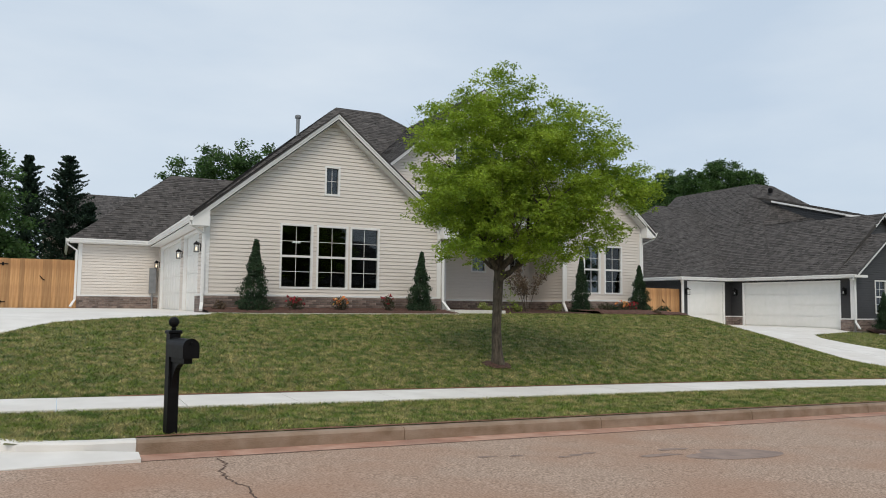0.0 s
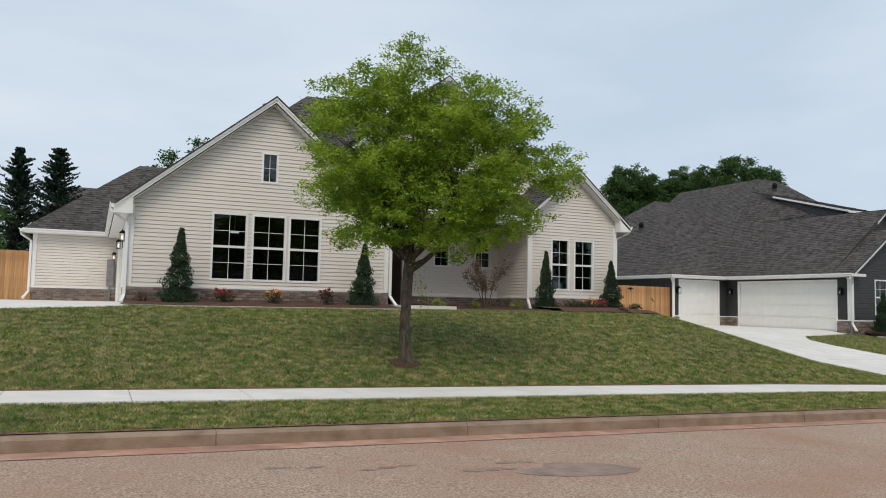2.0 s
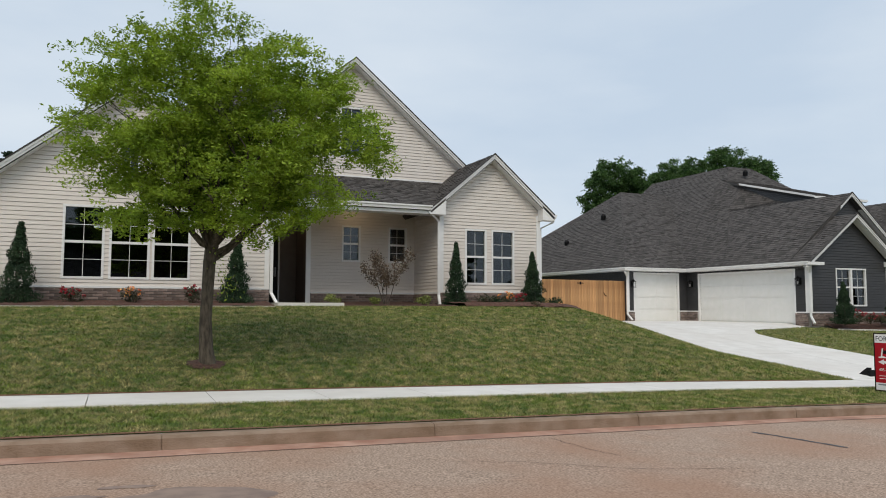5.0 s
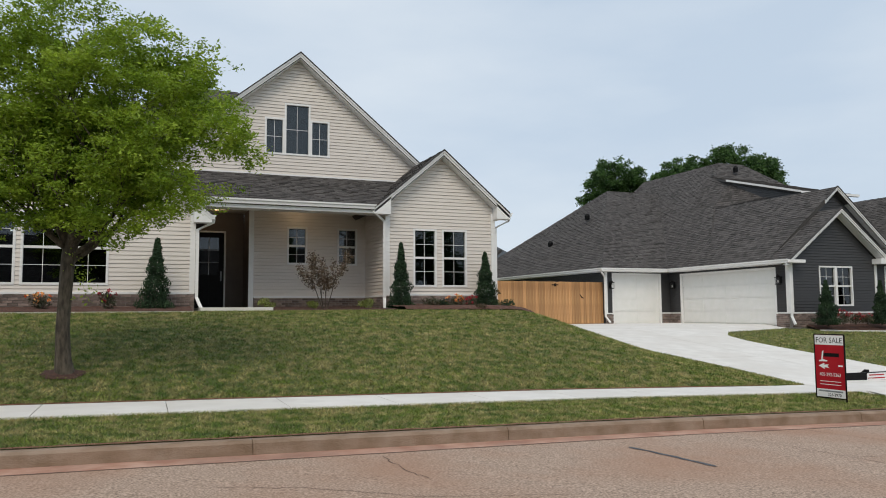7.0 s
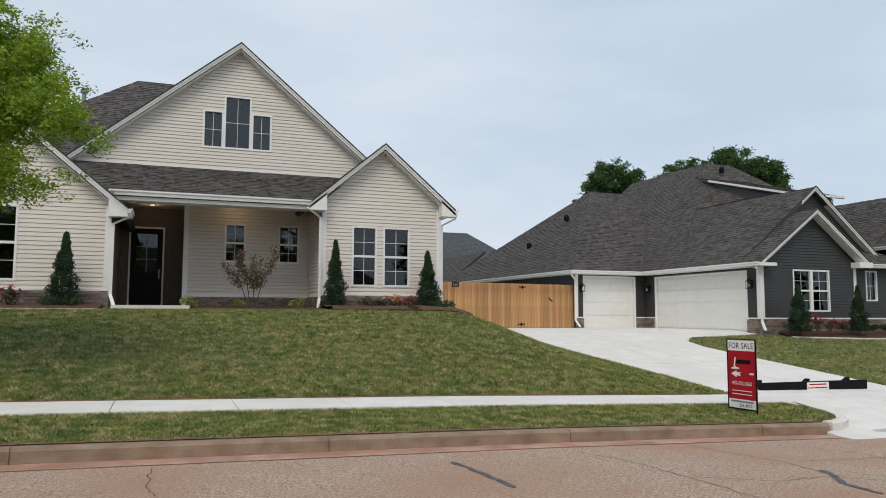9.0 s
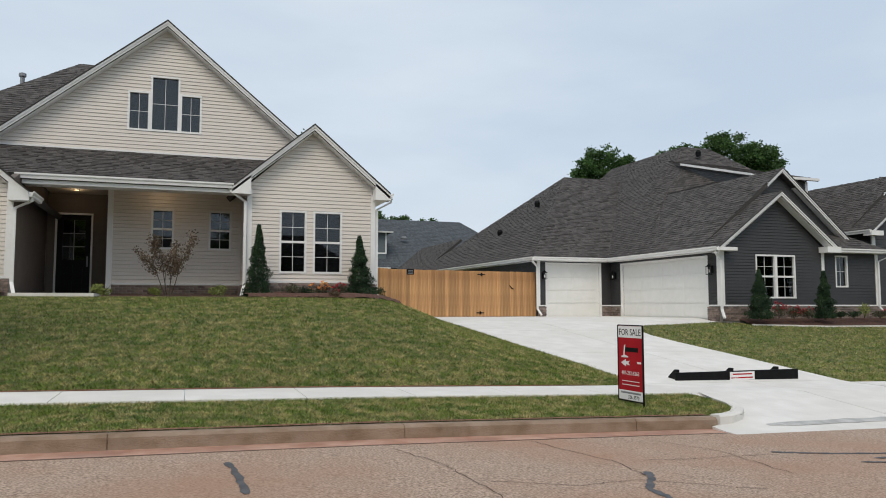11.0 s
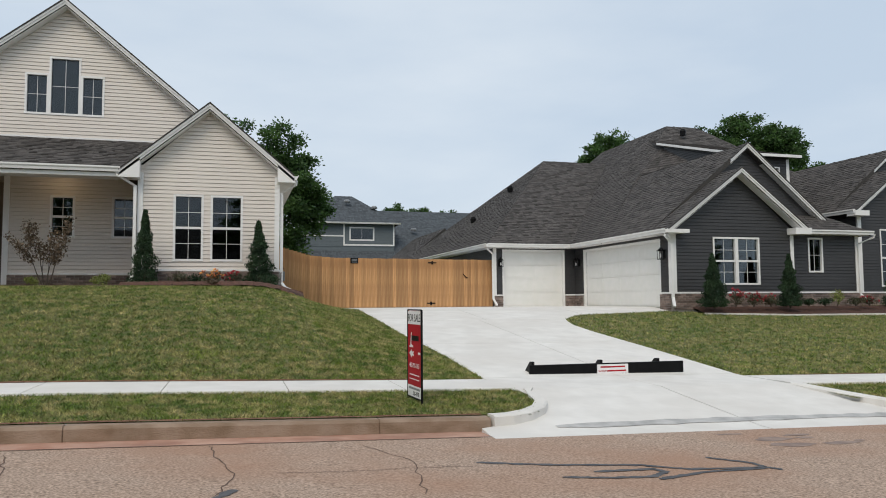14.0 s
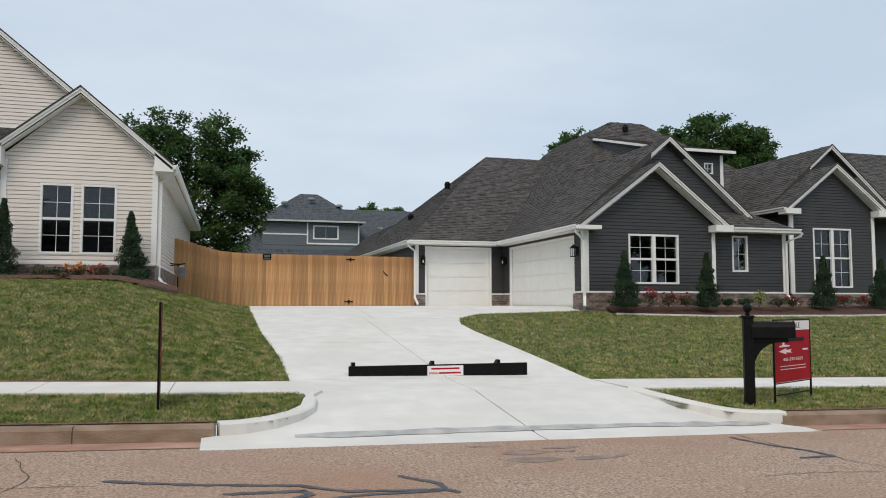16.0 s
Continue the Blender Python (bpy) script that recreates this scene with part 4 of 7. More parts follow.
for x0, x1, y, zr, m, zb in ((1.04, 1.46, 23.61, 4.0, RA, 3.78), (8.51, 8.09, 23.61, 4.0, RA, 3.78), (12.96, 13.46, 24.71, 4.52, 0.84, 4.33), (17.24, 16.80, 24.71, 4.52, 0.84, 4.33)):
    w = abs(x1 - x0)
    part("eave_return", prism(bmesh.new(), [(x0, y, zb), (x1, y, zb), (x1, y, zr + m * w - 0.1), (x0, y, zr - 0.06)], (0, 0.32, 0)), M_WHITE, cream, "boxed white eave return cut along the rake")


def downspout(pts, parent, label="white metal downspout"):
    return part("downspout", square_pipe(bmesh.new(), pts), M_WHITE, parent, label)


downspout([(1.0, 23.75, 3.92), (1.0, 23.75, 3.82), (1.36, 23.86, 3.6), (1.36, 23.86, 1.85), (1.3, 23.6, 1.66)], cream)
downspout([(8.56, 23.75, 3.9), (8.56, 23.78, 3.8), (8.19, 23.86, 3.62), (8.19, 23.86, 1.95), (8.3, 23.55, 1.64)], cream)
downspout([(12.9, 24.72, 4.48), (12.95, 24.75, 4.38), (13.34, 24.96, 4.15), (13.34, 24.96, 1.95), (13.25, 24.65, 1.66)], cream)
downspout([(17.28, 24.85, 4.4), (17.28, 24.9, 4.3), (16.93, 25.12, 4.1), (16.93, 25.12, 1.75), (17.02, 24.98, 1.6), (17.22, 24.7, 1.5)], cream)
downspout([(-1.68, 33.55, 3.95), (-1.66, 33.6, 3.85), (-1.36, 33.74, 3.65), (-1.36, 33.74, 1.9), (-1.5, 33.4, 1.66)], cream)
part("vent_pipe", tube(bmesh.new(), [(6.45, 33.5, 7.9), (6.45, 33.5, 9.3)], 0.075, 12), M_GREYMETAL, cream, "grey metal flue pipe")
part("vent_cap", lathe(bmesh.new(), [(0.09, 0), (0.12, 0.02), (0.12, 0.12), (0.06, 0.15)], at=(6.45, 33.5, 9.3)), M_GREYMETAL, cream)

# ---- the grey house ----
R0 = 1.0
grey = thing("house", label="charcoal lap-sided house with steep brown shingle roofs and white trim", category="house")
w1 = front_wall(25.08, 31.36)
h1 = [(0.40, 2.78, 0.5, 3.06)]
slab_wall("wall", w1, [(0, 0.7), (3.32, 0.7), (3.32, 3.4), (0, 3.4)], h1, M_GREY, grey)
clad("lap_siding", w1, [(0, 1.42), (3.32, 1.42), (3.32, 3.35), (0, 3.35)], [(0.33, 2.85, 0.5, 3.13)], M_GREY, grey, "charcoal lap siding")
garage_door(w1, 0.40, 2.78, 0.99, 3.06, grey, cols=2)
trim(w1, [(-0.03, 0.09, 1.42, 3.3, -0.02, 0.045)], grey)
brick_base(w1, 0, 0.33, R0, 1.40, grey)
brick_base(w1, 2.86, 3.30, R0, 1.40, grey)
w2 = Wall((28.4, 31.36), (0, -1), (-1, 0))
slab_wall("wall", w2, [(0, 0.7), (6.58, 0.7), (6.58, 3.4), (0, 3.4)], [(0.80, 5.92, 0.5, 3.02)], M_GREY, grey)
clad("lap_siding", w2, [(0, 1.42), (6.54, 1.42), (6.54, 3.35), (0, 3.35)], [(0.73, 5.99, 0.5, 3.09)], M_GREY, grey, "charcoal lap siding")
garage_door(w2, 0.80, 5.92, 0.99, 3.02, grey, cols=4)
trim(w2, [(6.45, 6.60, 1.42, 3.4, -0.02, 0.045)], grey)
brick_base(w2, 0.02, 0.72, R0, 1.40, grey)
brick_base(w2, 6.0, 6.58, R0, 1.40, grey)
w3 = front_wall(28.4, 24.78)
g3 = [(0, 1.42), (4.3, 1.42), (4.3, 3.35), (2.32, 5.05), (0.02, 3.32)]
h3 = [(1.40, 3.06, 1.66, 3.12)]
slab_wall("wall", w3, [(0, 0.7), (4.3, 0.7), (4.3, 3.40), (2.32, 5.05), (0, 3.32)], h3, M_GREY, grey)
clad("lap_siding", w3, g3, h3, M_GREY, grey, "charcoal lap siding")
window(w3, 1.40, 2.235, 1.66, 3.12, grey)
window(w3, 2.235, 3.06, 1.66, 3.12, grey)
trim(w3, [(-0.03, 0.12, 1.42, 3.3, -0.02, 0.045), (4.2, 4.32, 1.42, 3.3, -0.02, 0.045)], grey)
brick_base(w3, -0.02, 4.32, R0, 1.40, grey)
w4 = front_wall(32.7, 25.1)
h4 = [(0.85, 1.42, 2.06, 3.18)]
slab_wall("wall", w4, [(0, 0.7), (2.85, 0.7), (2.85, 3.4), (0, 3.4)], h4, M_GREY, grey)
clad("lap_siding", w4, [(0, 1.42), (2.8, 1.42), (2.8, 3.35), (0, 3.35)], h4, M_GREY, grey, "charcoal lap siding")
window(w4, *h4[0], grey, hung=False)
trim(w4, [(2.70, 2.83, 1.42, 3.3, -0.02, 0.045)], grey)
brick_base(w4, 0.02, 2.83, R0, 1.40, grey)
w5 = front_wall(28.6, 25.62)
g5 = [(0.6, 3.4), (6.0, 3.4), (6.0, 3.60), (3.05, 6.05), (0.6, 3.95)]
slab_wall("wall", w5, g5, [], M_GREY, grey)
clad("lap_siding", w5, g5, [], M_GREY, grey, "charcoal lap siding")
w6 = front_wall(36.85, 26.4)
g6 = [(0, 1.42), (3.5, 1.42), (3.5, 4.3), (1.75, 5.72), (0, 4.3)]
h6 = [(0.92, 2.52, 1.62, 3.66)]
slab_wall("wall", w6, [(0, 0.7), (3.5, 0.7)] + g6[2:], h6, M_GREY, grey)
clad("lap_siding", w6, g6, h6, M_GREY, grey, "charcoal lap siding")
window(w6, 0.92, 1.72, 1.62, 3.66, grey)
window(w6, 1.72, 2.52, 1.62, 3.66, grey)
trim(w6, [(-0.04, 0.12, 1.42, 4.2, -0.02, 0.045), (3.4, 3.53, 1.42, 4.2, -0.02, 0.045)], grey)
brick_base(w6, -0.02, 3.52, R0, 1.40, grey)
w7 = Wall((36.85, 31), (0, -1), (-1, 0))
slab_wall("wall", w7, [(0, 0.7), (4.6, 0.7), (4.6, 4.3), (0, 4.3)], [], M_GREY, grey)
clad("lap_siding", w7, [(0, 1.42), (4.56, 1.42), (4.56, 4.3), (0, 4.3)], [], M_GREY, grey)
w8 = front_wall(35.5, 28.5)
slab_wall("wall", w8, [(0, 0.7), (1.3, 0.7), (1.3, 4.3), (0, 4.3)], [], M_GREY, grey)
clad("lap_siding", w8, [(0, 1.42), (1.3, 1.42), (1.3, 4.3), (0, 4.3)], [], M_GREY, grey)
w9 = front_wall(40.35, 28.0)
slab_wall("wall", w9, [(0, 0.7), (6, 0.7), (6, 4.4), (0, 4.4)], [(0.3, 1.2, 1.7, 3.5)], M_GREY, grey)
clad("lap_siding", w9, [(0, 1.42), (6, 1.42), (6, 4.4), (0, 4.4)], [(0.3, 1.2, 1.7, 3.5)], M_GREY, grey)
window(w9, 0.3, 1.2, 1.7, 3.5, grey)
w10 = Wall((25.08, 52), (0, -1), (-1, 0))
slab_wall("wall", w10, [(0, 0.7), (20.64, 0.7), (20.64, 3.35), (0, 3.35)], [], M_GREY, grey)
clad("lap_siding", w10, [(0, 1.42), (20.6, 1.42), (20.6, 3.35), (0, 3.35)], [], M_GREY, grey)
part("wall", boxes((25.2, 46, 51.8, 52, 0.7, 3.4), (35.4, 35.55, 25.25, 28.45, 0.7, 3.4), (46.2, 46.35, 28.0, 52, 0.7, 4.4)), M_GREY, grey)
part("floor", boxes((28.6, 35.3, 25.3, 40, 0.6, 1.05), (36.95, 46, 28.2, 40, 0.6, 1.05), (36.95, 40.2, 26.6, 28.2, 0.6, 1.05)), M_SHADEROOM, grey)
part("inner_wall", boxes((28.6, 35.3, 29.0, 29.1, 1.05, 3.3), (37.0, 46, 31, 31.1, 1.05, 4.2), (28.7, 28.75, 25.0, 29, 1.05, 3.3), (40.1, 40.15, 26.6, 31, 1.05, 4.2)), M_SHADEROOM, grey)
part("ceiling", boxes((28.6, 35.3, 25.3, 31, 3.22, 3.30), (36.95, 46, 26.6, 31, 4.12, 4.2)), M_SHADEROOM, grey)
# roofs
roof_face([(24.72, 31.0, 3.30), (30.0, 31.0, 3.30), (36.0, 38.7, 8.0), (30.3, 38.7, 8.0)], grey, seed=21)
roof_face([(24.72, 46.4, 3.30), (24.72, 31.0, 3.30), (30.3, 38.7, 8.0)], grey, seed=22)
roof_face([(36.0, 46.4, 3.30), (24.72, 46.4, 3.30), (30.3, 38.7, 8.0), (36, 38.7, 8.0)], grey, seed=23)
roof_face([(24.72, 53, 3.30), (24.72, 45.5, 3.30), (27.2, 45.5, 5.3), (27.2, 53, 5.3)], grey, seed=24)
roof_face([(28.05, 32.0, 3.30), (28.05, 25.4, 3.30), (31.65, 25.4, 6.23), (31.65, 32.0, 6.23)], grey, seed=26)
roof_face([(28.05, 28.5, 3.28), (28.05, 42, 3.28), (35.2, 42, 9.3), (35.2, 35.6, 9.3)], grey, seed=27)
roof_face([(28.05, 28.5, 3.28), (43.9, 28.5, 3.28), (36.8, 35.6, 9.3), (35.2, 35.6, 9.3)], grey, seed=28)
roof_face([(43.9, 28.5, 3.28), (43.9, 42, 3.28), (36.8, 42, 9.3), (36.8, 35.6, 9.3)], grey, seed=29)
roof_face([(28.05, 26.3, 3.30), (28.05, 24.43, 3.30), (30.65, 24.43, 5.22), (30.65, 27.3, 5.22)], grey, seed=30)
roof_face([(33.0, 24.43, 3.42), (33.0, 26.3, 3.42), (30.65, 27.3, 5.22), (30.65, 24.43, 5.22)], grey, seed=31)
roof_face([(34.75, 25.4, 3.66), (34.75, 32.0, 3.66), (31.65, 32.0, 6.23), (31.65, 25.4, 6.23)], grey, seed=32)
roof_face([(32.6, 24.78, 3.38), (35.8, 24.78, 3.38), (34.6, 25.58, 3.95), (32.3, 25.58, 3.95)], grey, seed=33)
roof_face([(35.8, 24.78, 3.38), (35.8, 27.5, 3.38), (34.6, 27.5, 3.95), (34.6, 25.58, 3.95)], grey, seed=34)
roof_face([(36.5, 31.5, 4.28), (36.5, 26.1, 4.28), (38.6, 26.1, 5.86), (38.6, 31.5, 5.86)], grey, seed=35)
roof_face([(40.7, 26.1, 4.28), (40.7, 31.5, 4.28), (38.6, 31.5, 5.86), (38.6, 26.1, 5.86)], grey, seed=36)
roof_face([(36.5, 36, 4.28), (36.5, 27.2, 4.28), (39.46, 27.2, 6.78), (39.46, 36, 6.78)], grey, seed=37)
roof_face([(42.4, 27.2, 4.28), (42.4, 36, 4.28), (39.46, 36, 6.78), (39.46, 27.2, 6.78)], grey, seed=38)
roof_face([(40.0, 26.9, 4.35), (47, 26.9, 4.35), (47, 31.5, 7.6), (43.4, 31.5, 7.6)], grey, seed=39)
w11 = front_wall(36.7, 27.4)
slab_wall("wall", w11, [(0, 4.3), (5.5, 4.3), (2.75, 6.6)], [], M_GREY, grey)
clad("lap_siding", w11, [(0, 4.3), (5.5, 4.3), (2.75, 6.6)], [], M_GREY, grey)
for a, b in (((28.05, 24.43, 3.31), (30.65, 24.43, 5.24)), ((33.0, 24.43, 3.43), (30.65, 24.43, 5.24)), ((31.0, 25.4, 5.71), (31.65, 25.4, 6.25)), ((34.75, 25.4, 3.67), (31.65, 25.4, 6.25)), ((36.5, 26.1, 4.29), (38.6, 26.1, 5.88)), ((40.7, 26.1, 4.29), (38.6, 26.1, 5.88)), ((38.5, 27.2, 6.0), (39.46, 27.2, 6.8)), ((42.4, 27.2, 4.29), (39.46, 27.2, 6.8))):
    rake(a, b, grey, width=0.13)
    soffit(a, b, a[1], a[1] + 0.3, grey)
eave((28.05, 31.0, 3.32), (28.05, 24.40, 3.32), grey, out=(-1, 0))
eave((24.72, 31.0, 3.32), (28.05, 31.0, 3.32), grey)
eave((24.72, 52, 3.32), (24.72, 30.9, 3.32), grey, out=(-1, 0))
eave((32.6, 24.76, 3.40), (35.8, 24.76, 3.40), grey)
eave((36.45, 31, 4.30), (36.45, 26.05, 4.30), grey, out=(-1, 0))
for b in ((28.02, 28.75, 24.36, 24.75, 3.19, 3.30), (32.5, 33.1, 24.36, 24.75, 3.22, 3.42), (36.4, 37.0, 26.0, 26.38, 4.08, 4.26), (40.25, 40.8, 26.0, 26.38, 4.08, 4.30)):
    part("eave_return", boxes(b), M_WHITE, grey, "boxed white eave return")
for b in ((24.74, 28.38, 31.02, 31.34, 3.17, 3.2), (28.07, 28.38, 24.8, 31.3, 3.17, 3.2), (24.74, 25.06, 31.3, 51, 3.17, 3.2), (32.7, 35.75, 24.8, 25.08, 3.26, 3.28)):
    part("eave_soffit", boxes(b), M_WHITE, grey)
downspout([(24.68, 30.95, 3.2), (24.7, 31.0, 3.12), (25.02, 31.27, 2.95), (25.02, 31.27, 1.3), (25.06, 31.0, 1.05)], grey)
downspout([(28.0, 24.5, 3.2), (28.0, 24.5, 3.12), (28.34, 24.68, 2.9), (28.34, 24.68, 1.3), (28.2, 24.4, 1.02)], grey)
downspout([(35.86, 24.72, 3.3), (35.84, 24.76, 3.2), (35.5, 25.02, 3.0), (35.5, 25.02, 1.35), (35.65, 24.75, 1.05)], grey)
# dormer
wdm = front_wall(32.8, 28.3)
slab_wall("wall", wdm, [(0, 4.0), (2.86, 4.0), (2.86, 6.45), (0, 6.45)], [(2.1, 2.46, 5.7, 6.1)], M_GREY, grey)
clad("lap_siding", wdm, [(0, 4.0), (2.86, 4.0), (2.86, 6.45), (0, 6.45)], [(2.1, 2.46, 5.7, 6.1)], M_GREY, grey)
window(wdm, 2.1, 2.46, 5.7, 6.1, grey, hung=False, trim=0.04, label="small dormer window")
for wds in (Wall((32.8, 34.3), (0, -1), (-1, 0)), Wall((35.66, 28.3), (0, 1), (1, 0))):
    gd = [(2.2, 7.40), (4.25, 6.42), (6.0, 5.9), (6.0, 6.45), (2.2, 7.50)] if wds.out.x < 0 else [(0, 4.0), (6.0, 4.0), (6.0, 8.1), (0, 6.45)]
    clad("lap_siding", wds, gd, [], M_GREY, grey)
    slab_wall("wall", wds, gd, [], M_GREY, grey)
roof_face([(32.65, 28.0, 6.50), (36.0, 28.0, 6.50), (36.0, 34.4, 8.24), (33.5, 34.4, 8.24), (32.65, 32.35, 7.683)], grey, seed=40, thick=0.1)
part("dormer_fascia", boxes((32.65, 36.0, 27.95, 28.0, 6.42, 6.52)), M_WHITE, grey)
for x, yb, zb in ((32.61, 32.3, 7.71),):
    part("dormer_rake", prism(bmesh.new(), [(x, 27.96, 6.54), (x, yb, zb), (x, yb, zb - 0.09), (x, 27.96, 6.45)], (0.04, 0, 0)), M_WHITE, grey)
trim(wdm, [(2.76, 2.89, 4.2, 6.4, 0.02, 0.03)], grey)

for k, tri in enumerate((((31.6, 32.2, 6.22), (32.85, 30.1, 6.56), (32.85, 32.2, 7.56)), ((31.6, 32.2, 6.22), (31.7, 28.8, 6.24), (32.85, 30.1, 6.56)), ((31.6, 33.4, 6.27), (31.6, 32.2, 6.22), (32.85, 32.2, 7.56)), ((31.6, 33.4, 6.27), (32.85, 32.2, 7.56), (33.4, 34.6, 8.3)))):
    roof_face(tri, grey, seed=41 + k, thick=0.05)


# ---- coach lamps, meters, porch lights ----
def coach_lamp(wall, u, z, label, lit=False):
    p = wall.place(u, z, 0.02)
    a = math.degrees(math.atan2(wall.out.y, wall.out.x)) + 90
    t = thing("coach_lamp", p, label, "wall lamp", "coach lamps on the walls", turn=a)
    if lit:
        t.scale = (0.8, 0.8, 0.8)
    part("backplate", boxes((-0.055, 0.055, -0.03, 0.0, -0.12, 0.14), bevel=0.006), M_BLACK, t)
    part("arm", tube(bmesh.new(), [(0, -0.02, 0.10), (0, -0.09, 0.17), (0, -0.15, 0.16)], 0.012, 6), M_BLACK, t)
    cage = part("cage", boxes(*[(x, x + 0.012, y, y + 0.012, -0.14, 0.09) for x in (-0.07, 0.058) for y in (-0.22, -0.092)], (-0.075, 0.075, -0.225, -0.075, -0.16, -0.14), (-0.085, 0.085, -0.235, -0.065, 0.09, 0.11)), M_BLACK, t)
    part("roof_cap", lathe(bmesh.new(), [(0.10, 0), (0.05, 0.05), (0.02, 0.07), (0.015, 0.10)], 4, (0, -0.15, 0.11)), M_BLACK, t)
    part("bulb", lathe(bmesh.new(), [(0.01, -0.12), (0.025, -0.09), (0.022, -0.03), (0.008, 0.0)], 8, (0, -0.15, 0.02)), M_LAMP if lit else M_WHITE, t)
    return t


coach_lamp(w1, 0.22, 2.62, "black metal coach lamp beside the small garage door")
coach_lamp(w2, 0.38, 2.62, "black metal coach lamp between the two garage doors")
coach_lamp(w2, 6.22, 2.60, "black metal coach lamp beside the wide garage door")
cream_side = Wall((1.475, 33.8), (0, -1), (-1, 0))
coach_lamp(cream_side, 9.35, 3.28, "lit black metal coach lamp beside a white garage door", True)
coach_lamp(cream_side, 6.02, 3.28, "lit black metal coach lamp between the white garage doors", True)
coach_lamp(cream_side, 0.35, 3.2, "lit black metal coach lamp near the inner corner", True)
for x, y in ((9.02, 27.75), (11.3, 26.5)):
    d = thing("porch_light", (x, y, 4.66), "lit recessed round light in the porch ceiling", "ceiling light", "porch lights")
    part("ring", lathe(bmesh.new(), [(0.09, 0.0), (0.09, -0.012), (0.07, -0.016), (0.07, 0.0)], 16), M_WHITE, d)
    part("lens", lathe(bmesh.new(), [(0.068, -0.006), (0.06, -0.014)], 16), M_LAMP, d)
    ld = bpy.data.lights.new("porch_lamp", "POINT")
    ld.energy, ld.color, ld.shadow_soft_size = 2.2, (1.0, 0.72, 0.42), 0.06
    new("porch_lamp", ld).location = (x, y, 4.52)

meter = thing("gas_meter", (17.25, 29.8, 1.9), "grey gas meter with dark pipes on the side wall", "gas meter")
part("body", boxes((-0.12, 0.12, -0.1, 0.1, 0.0, 0.32), bevel=0.02), M_GREYMETAL, meter)
part("dial", lathe(bmesh.new(), [(0.07, 0.0), (0.07, 0.03), (0.05, 0.04)], 12, (0, 0, 0.31)), M_WHITE, meter)
part("pipe", tube(bmesh.new(), [(-0.1, 0, -0.6), (-0.1, 0, 0.42), (-0.34, 0, 0.42)], 0.02, 8), M_BLACK, meter)
part("pipe", tube(bmesh.new(), [(0.1, 0, 0.25), (0.1, 0, 0.42), (-0.34, 0.1, 0.36)], 0.02, 8), M_BLACK, meter)
elec = thing("electric_meter", (1.25, 33.72, 2.15), "tall grey electric meter box on the garage wall", "electric meter")
part("box", boxes((-0.12, 0.12, -0.12, 0.03, 0.0, 0.95), bevel=0.012), M_GREYMETAL, elec)
part("conduit", tube(bmesh.new(), [(0, -0.05, -0.55), (0, -0.05, 0.0)], 0.03, 8), M_GREYMETAL, elec)


# ---- fences ----
def fence(x0, x1, y, tops, label, hinges=(), latch=None, sign=None, seed=1):
    """Cedar pickets on rails; tops gives the foot and top height along x."""
    r = random.Random(seed)
    f = thing("fence", (x0, y, 0), label, "fence")
    px_, pb, pt = zip(*tops)
    x, i = x0, 0
    bm = bmesh.new()
    box(bm, 0, 0.1425, 0, 0.018, 0, 1.0)
    shared = bpy.data.meshes.new("picket")
    bm.to_mesh(shared)
    bm.free()
    shared.materials.append(M_CEDAR)
    while x < x1 - 0.05:
        b, t = float(np.interp(x, px_, pb)), float(np.interp(x, px_, pt)) + r.uniform(-0.006, 0.006)
        ob = new("picket", shared)
        ob.parent = f
        ob.location = (x - x0, r.uniform(0, 0.004) + (0.009 if i % 2 else 0), b)
        ob.scale = (min(1, (x1 - x) / 0.138), 1, t - b)
        x += 0.1395 + r.uniform(0, 0.002)
        i += 1
    for k in (0.2, 0.85):
        bm = bmesh.new()
        for (xa, ba, ta), (xb, bb, tb) in zip(tops, tops[1:]):
            za, zb = ba + (ta - ba) * k, bb + (tb - bb) * k
            prism(bm, [(xa - x0, 0.03, za), (xb - x0, 0.03, zb), (xb - x0, 0.03, zb + 0.08), (xa - x0, 0.03, za + 0.08)], (0, 0.04, 0))
        part("rail", bm, M_CEDAR, f)
    for hx, hz in hinges:
        part("strap_hinge", boxes((hx - x0 - 0.16, hx - x0 + 0.16, -0.012, -0.002, hz - 0.018, hz + 0.018), (hx - x0 - 0.03, hx - x0 + 0.03, -0.02, -0.002, hz - 0.06, hz + 0.06)), M_BLACK, f, "black iron strap hinge")
    if latch:
        part("gate_latch", prism(bmesh.new(), [(latch[0] - x0 - 0.09, -0.01, latch[1] + 0.12), (latch[0] - x0 - 0.07, -0.01, latch[1] + 0.13), (latch[0] - x0 + 0.02, -0.01, latch[1] + 0.02), (latch[0] - x0 + 0.1, -0.01, latch[1] - 0.02), (latch[0] - x0 + 0.1, -0.01, latch[1] - 0.04), (latch[0] - x0, -0.01, latch[1] - 0.01)], (0, -0.02, 0)), M_BLACK, f, "black gate latch")
    if sign:
        s = part("fence_sign", boxes((sign[0] - x0 - 0.14, sign[0] - x0 + 0.14, -0.014, -0.004, sign[1] - 0.1, sign[1] + 0.1), bevel=0.004), M_BLACK, f, "small black metal sign")
        for k in range(3):
            part("sign_line", boxes((sign[0] - x0 - 0.1, sign[0] - x0 + 0.1, -0.016, -0.0145, sign[1] + 0.035 - k * 0.05, sign[1] + 0.055 - k * 0.05)), M_GREYMETAL, s)
    return f


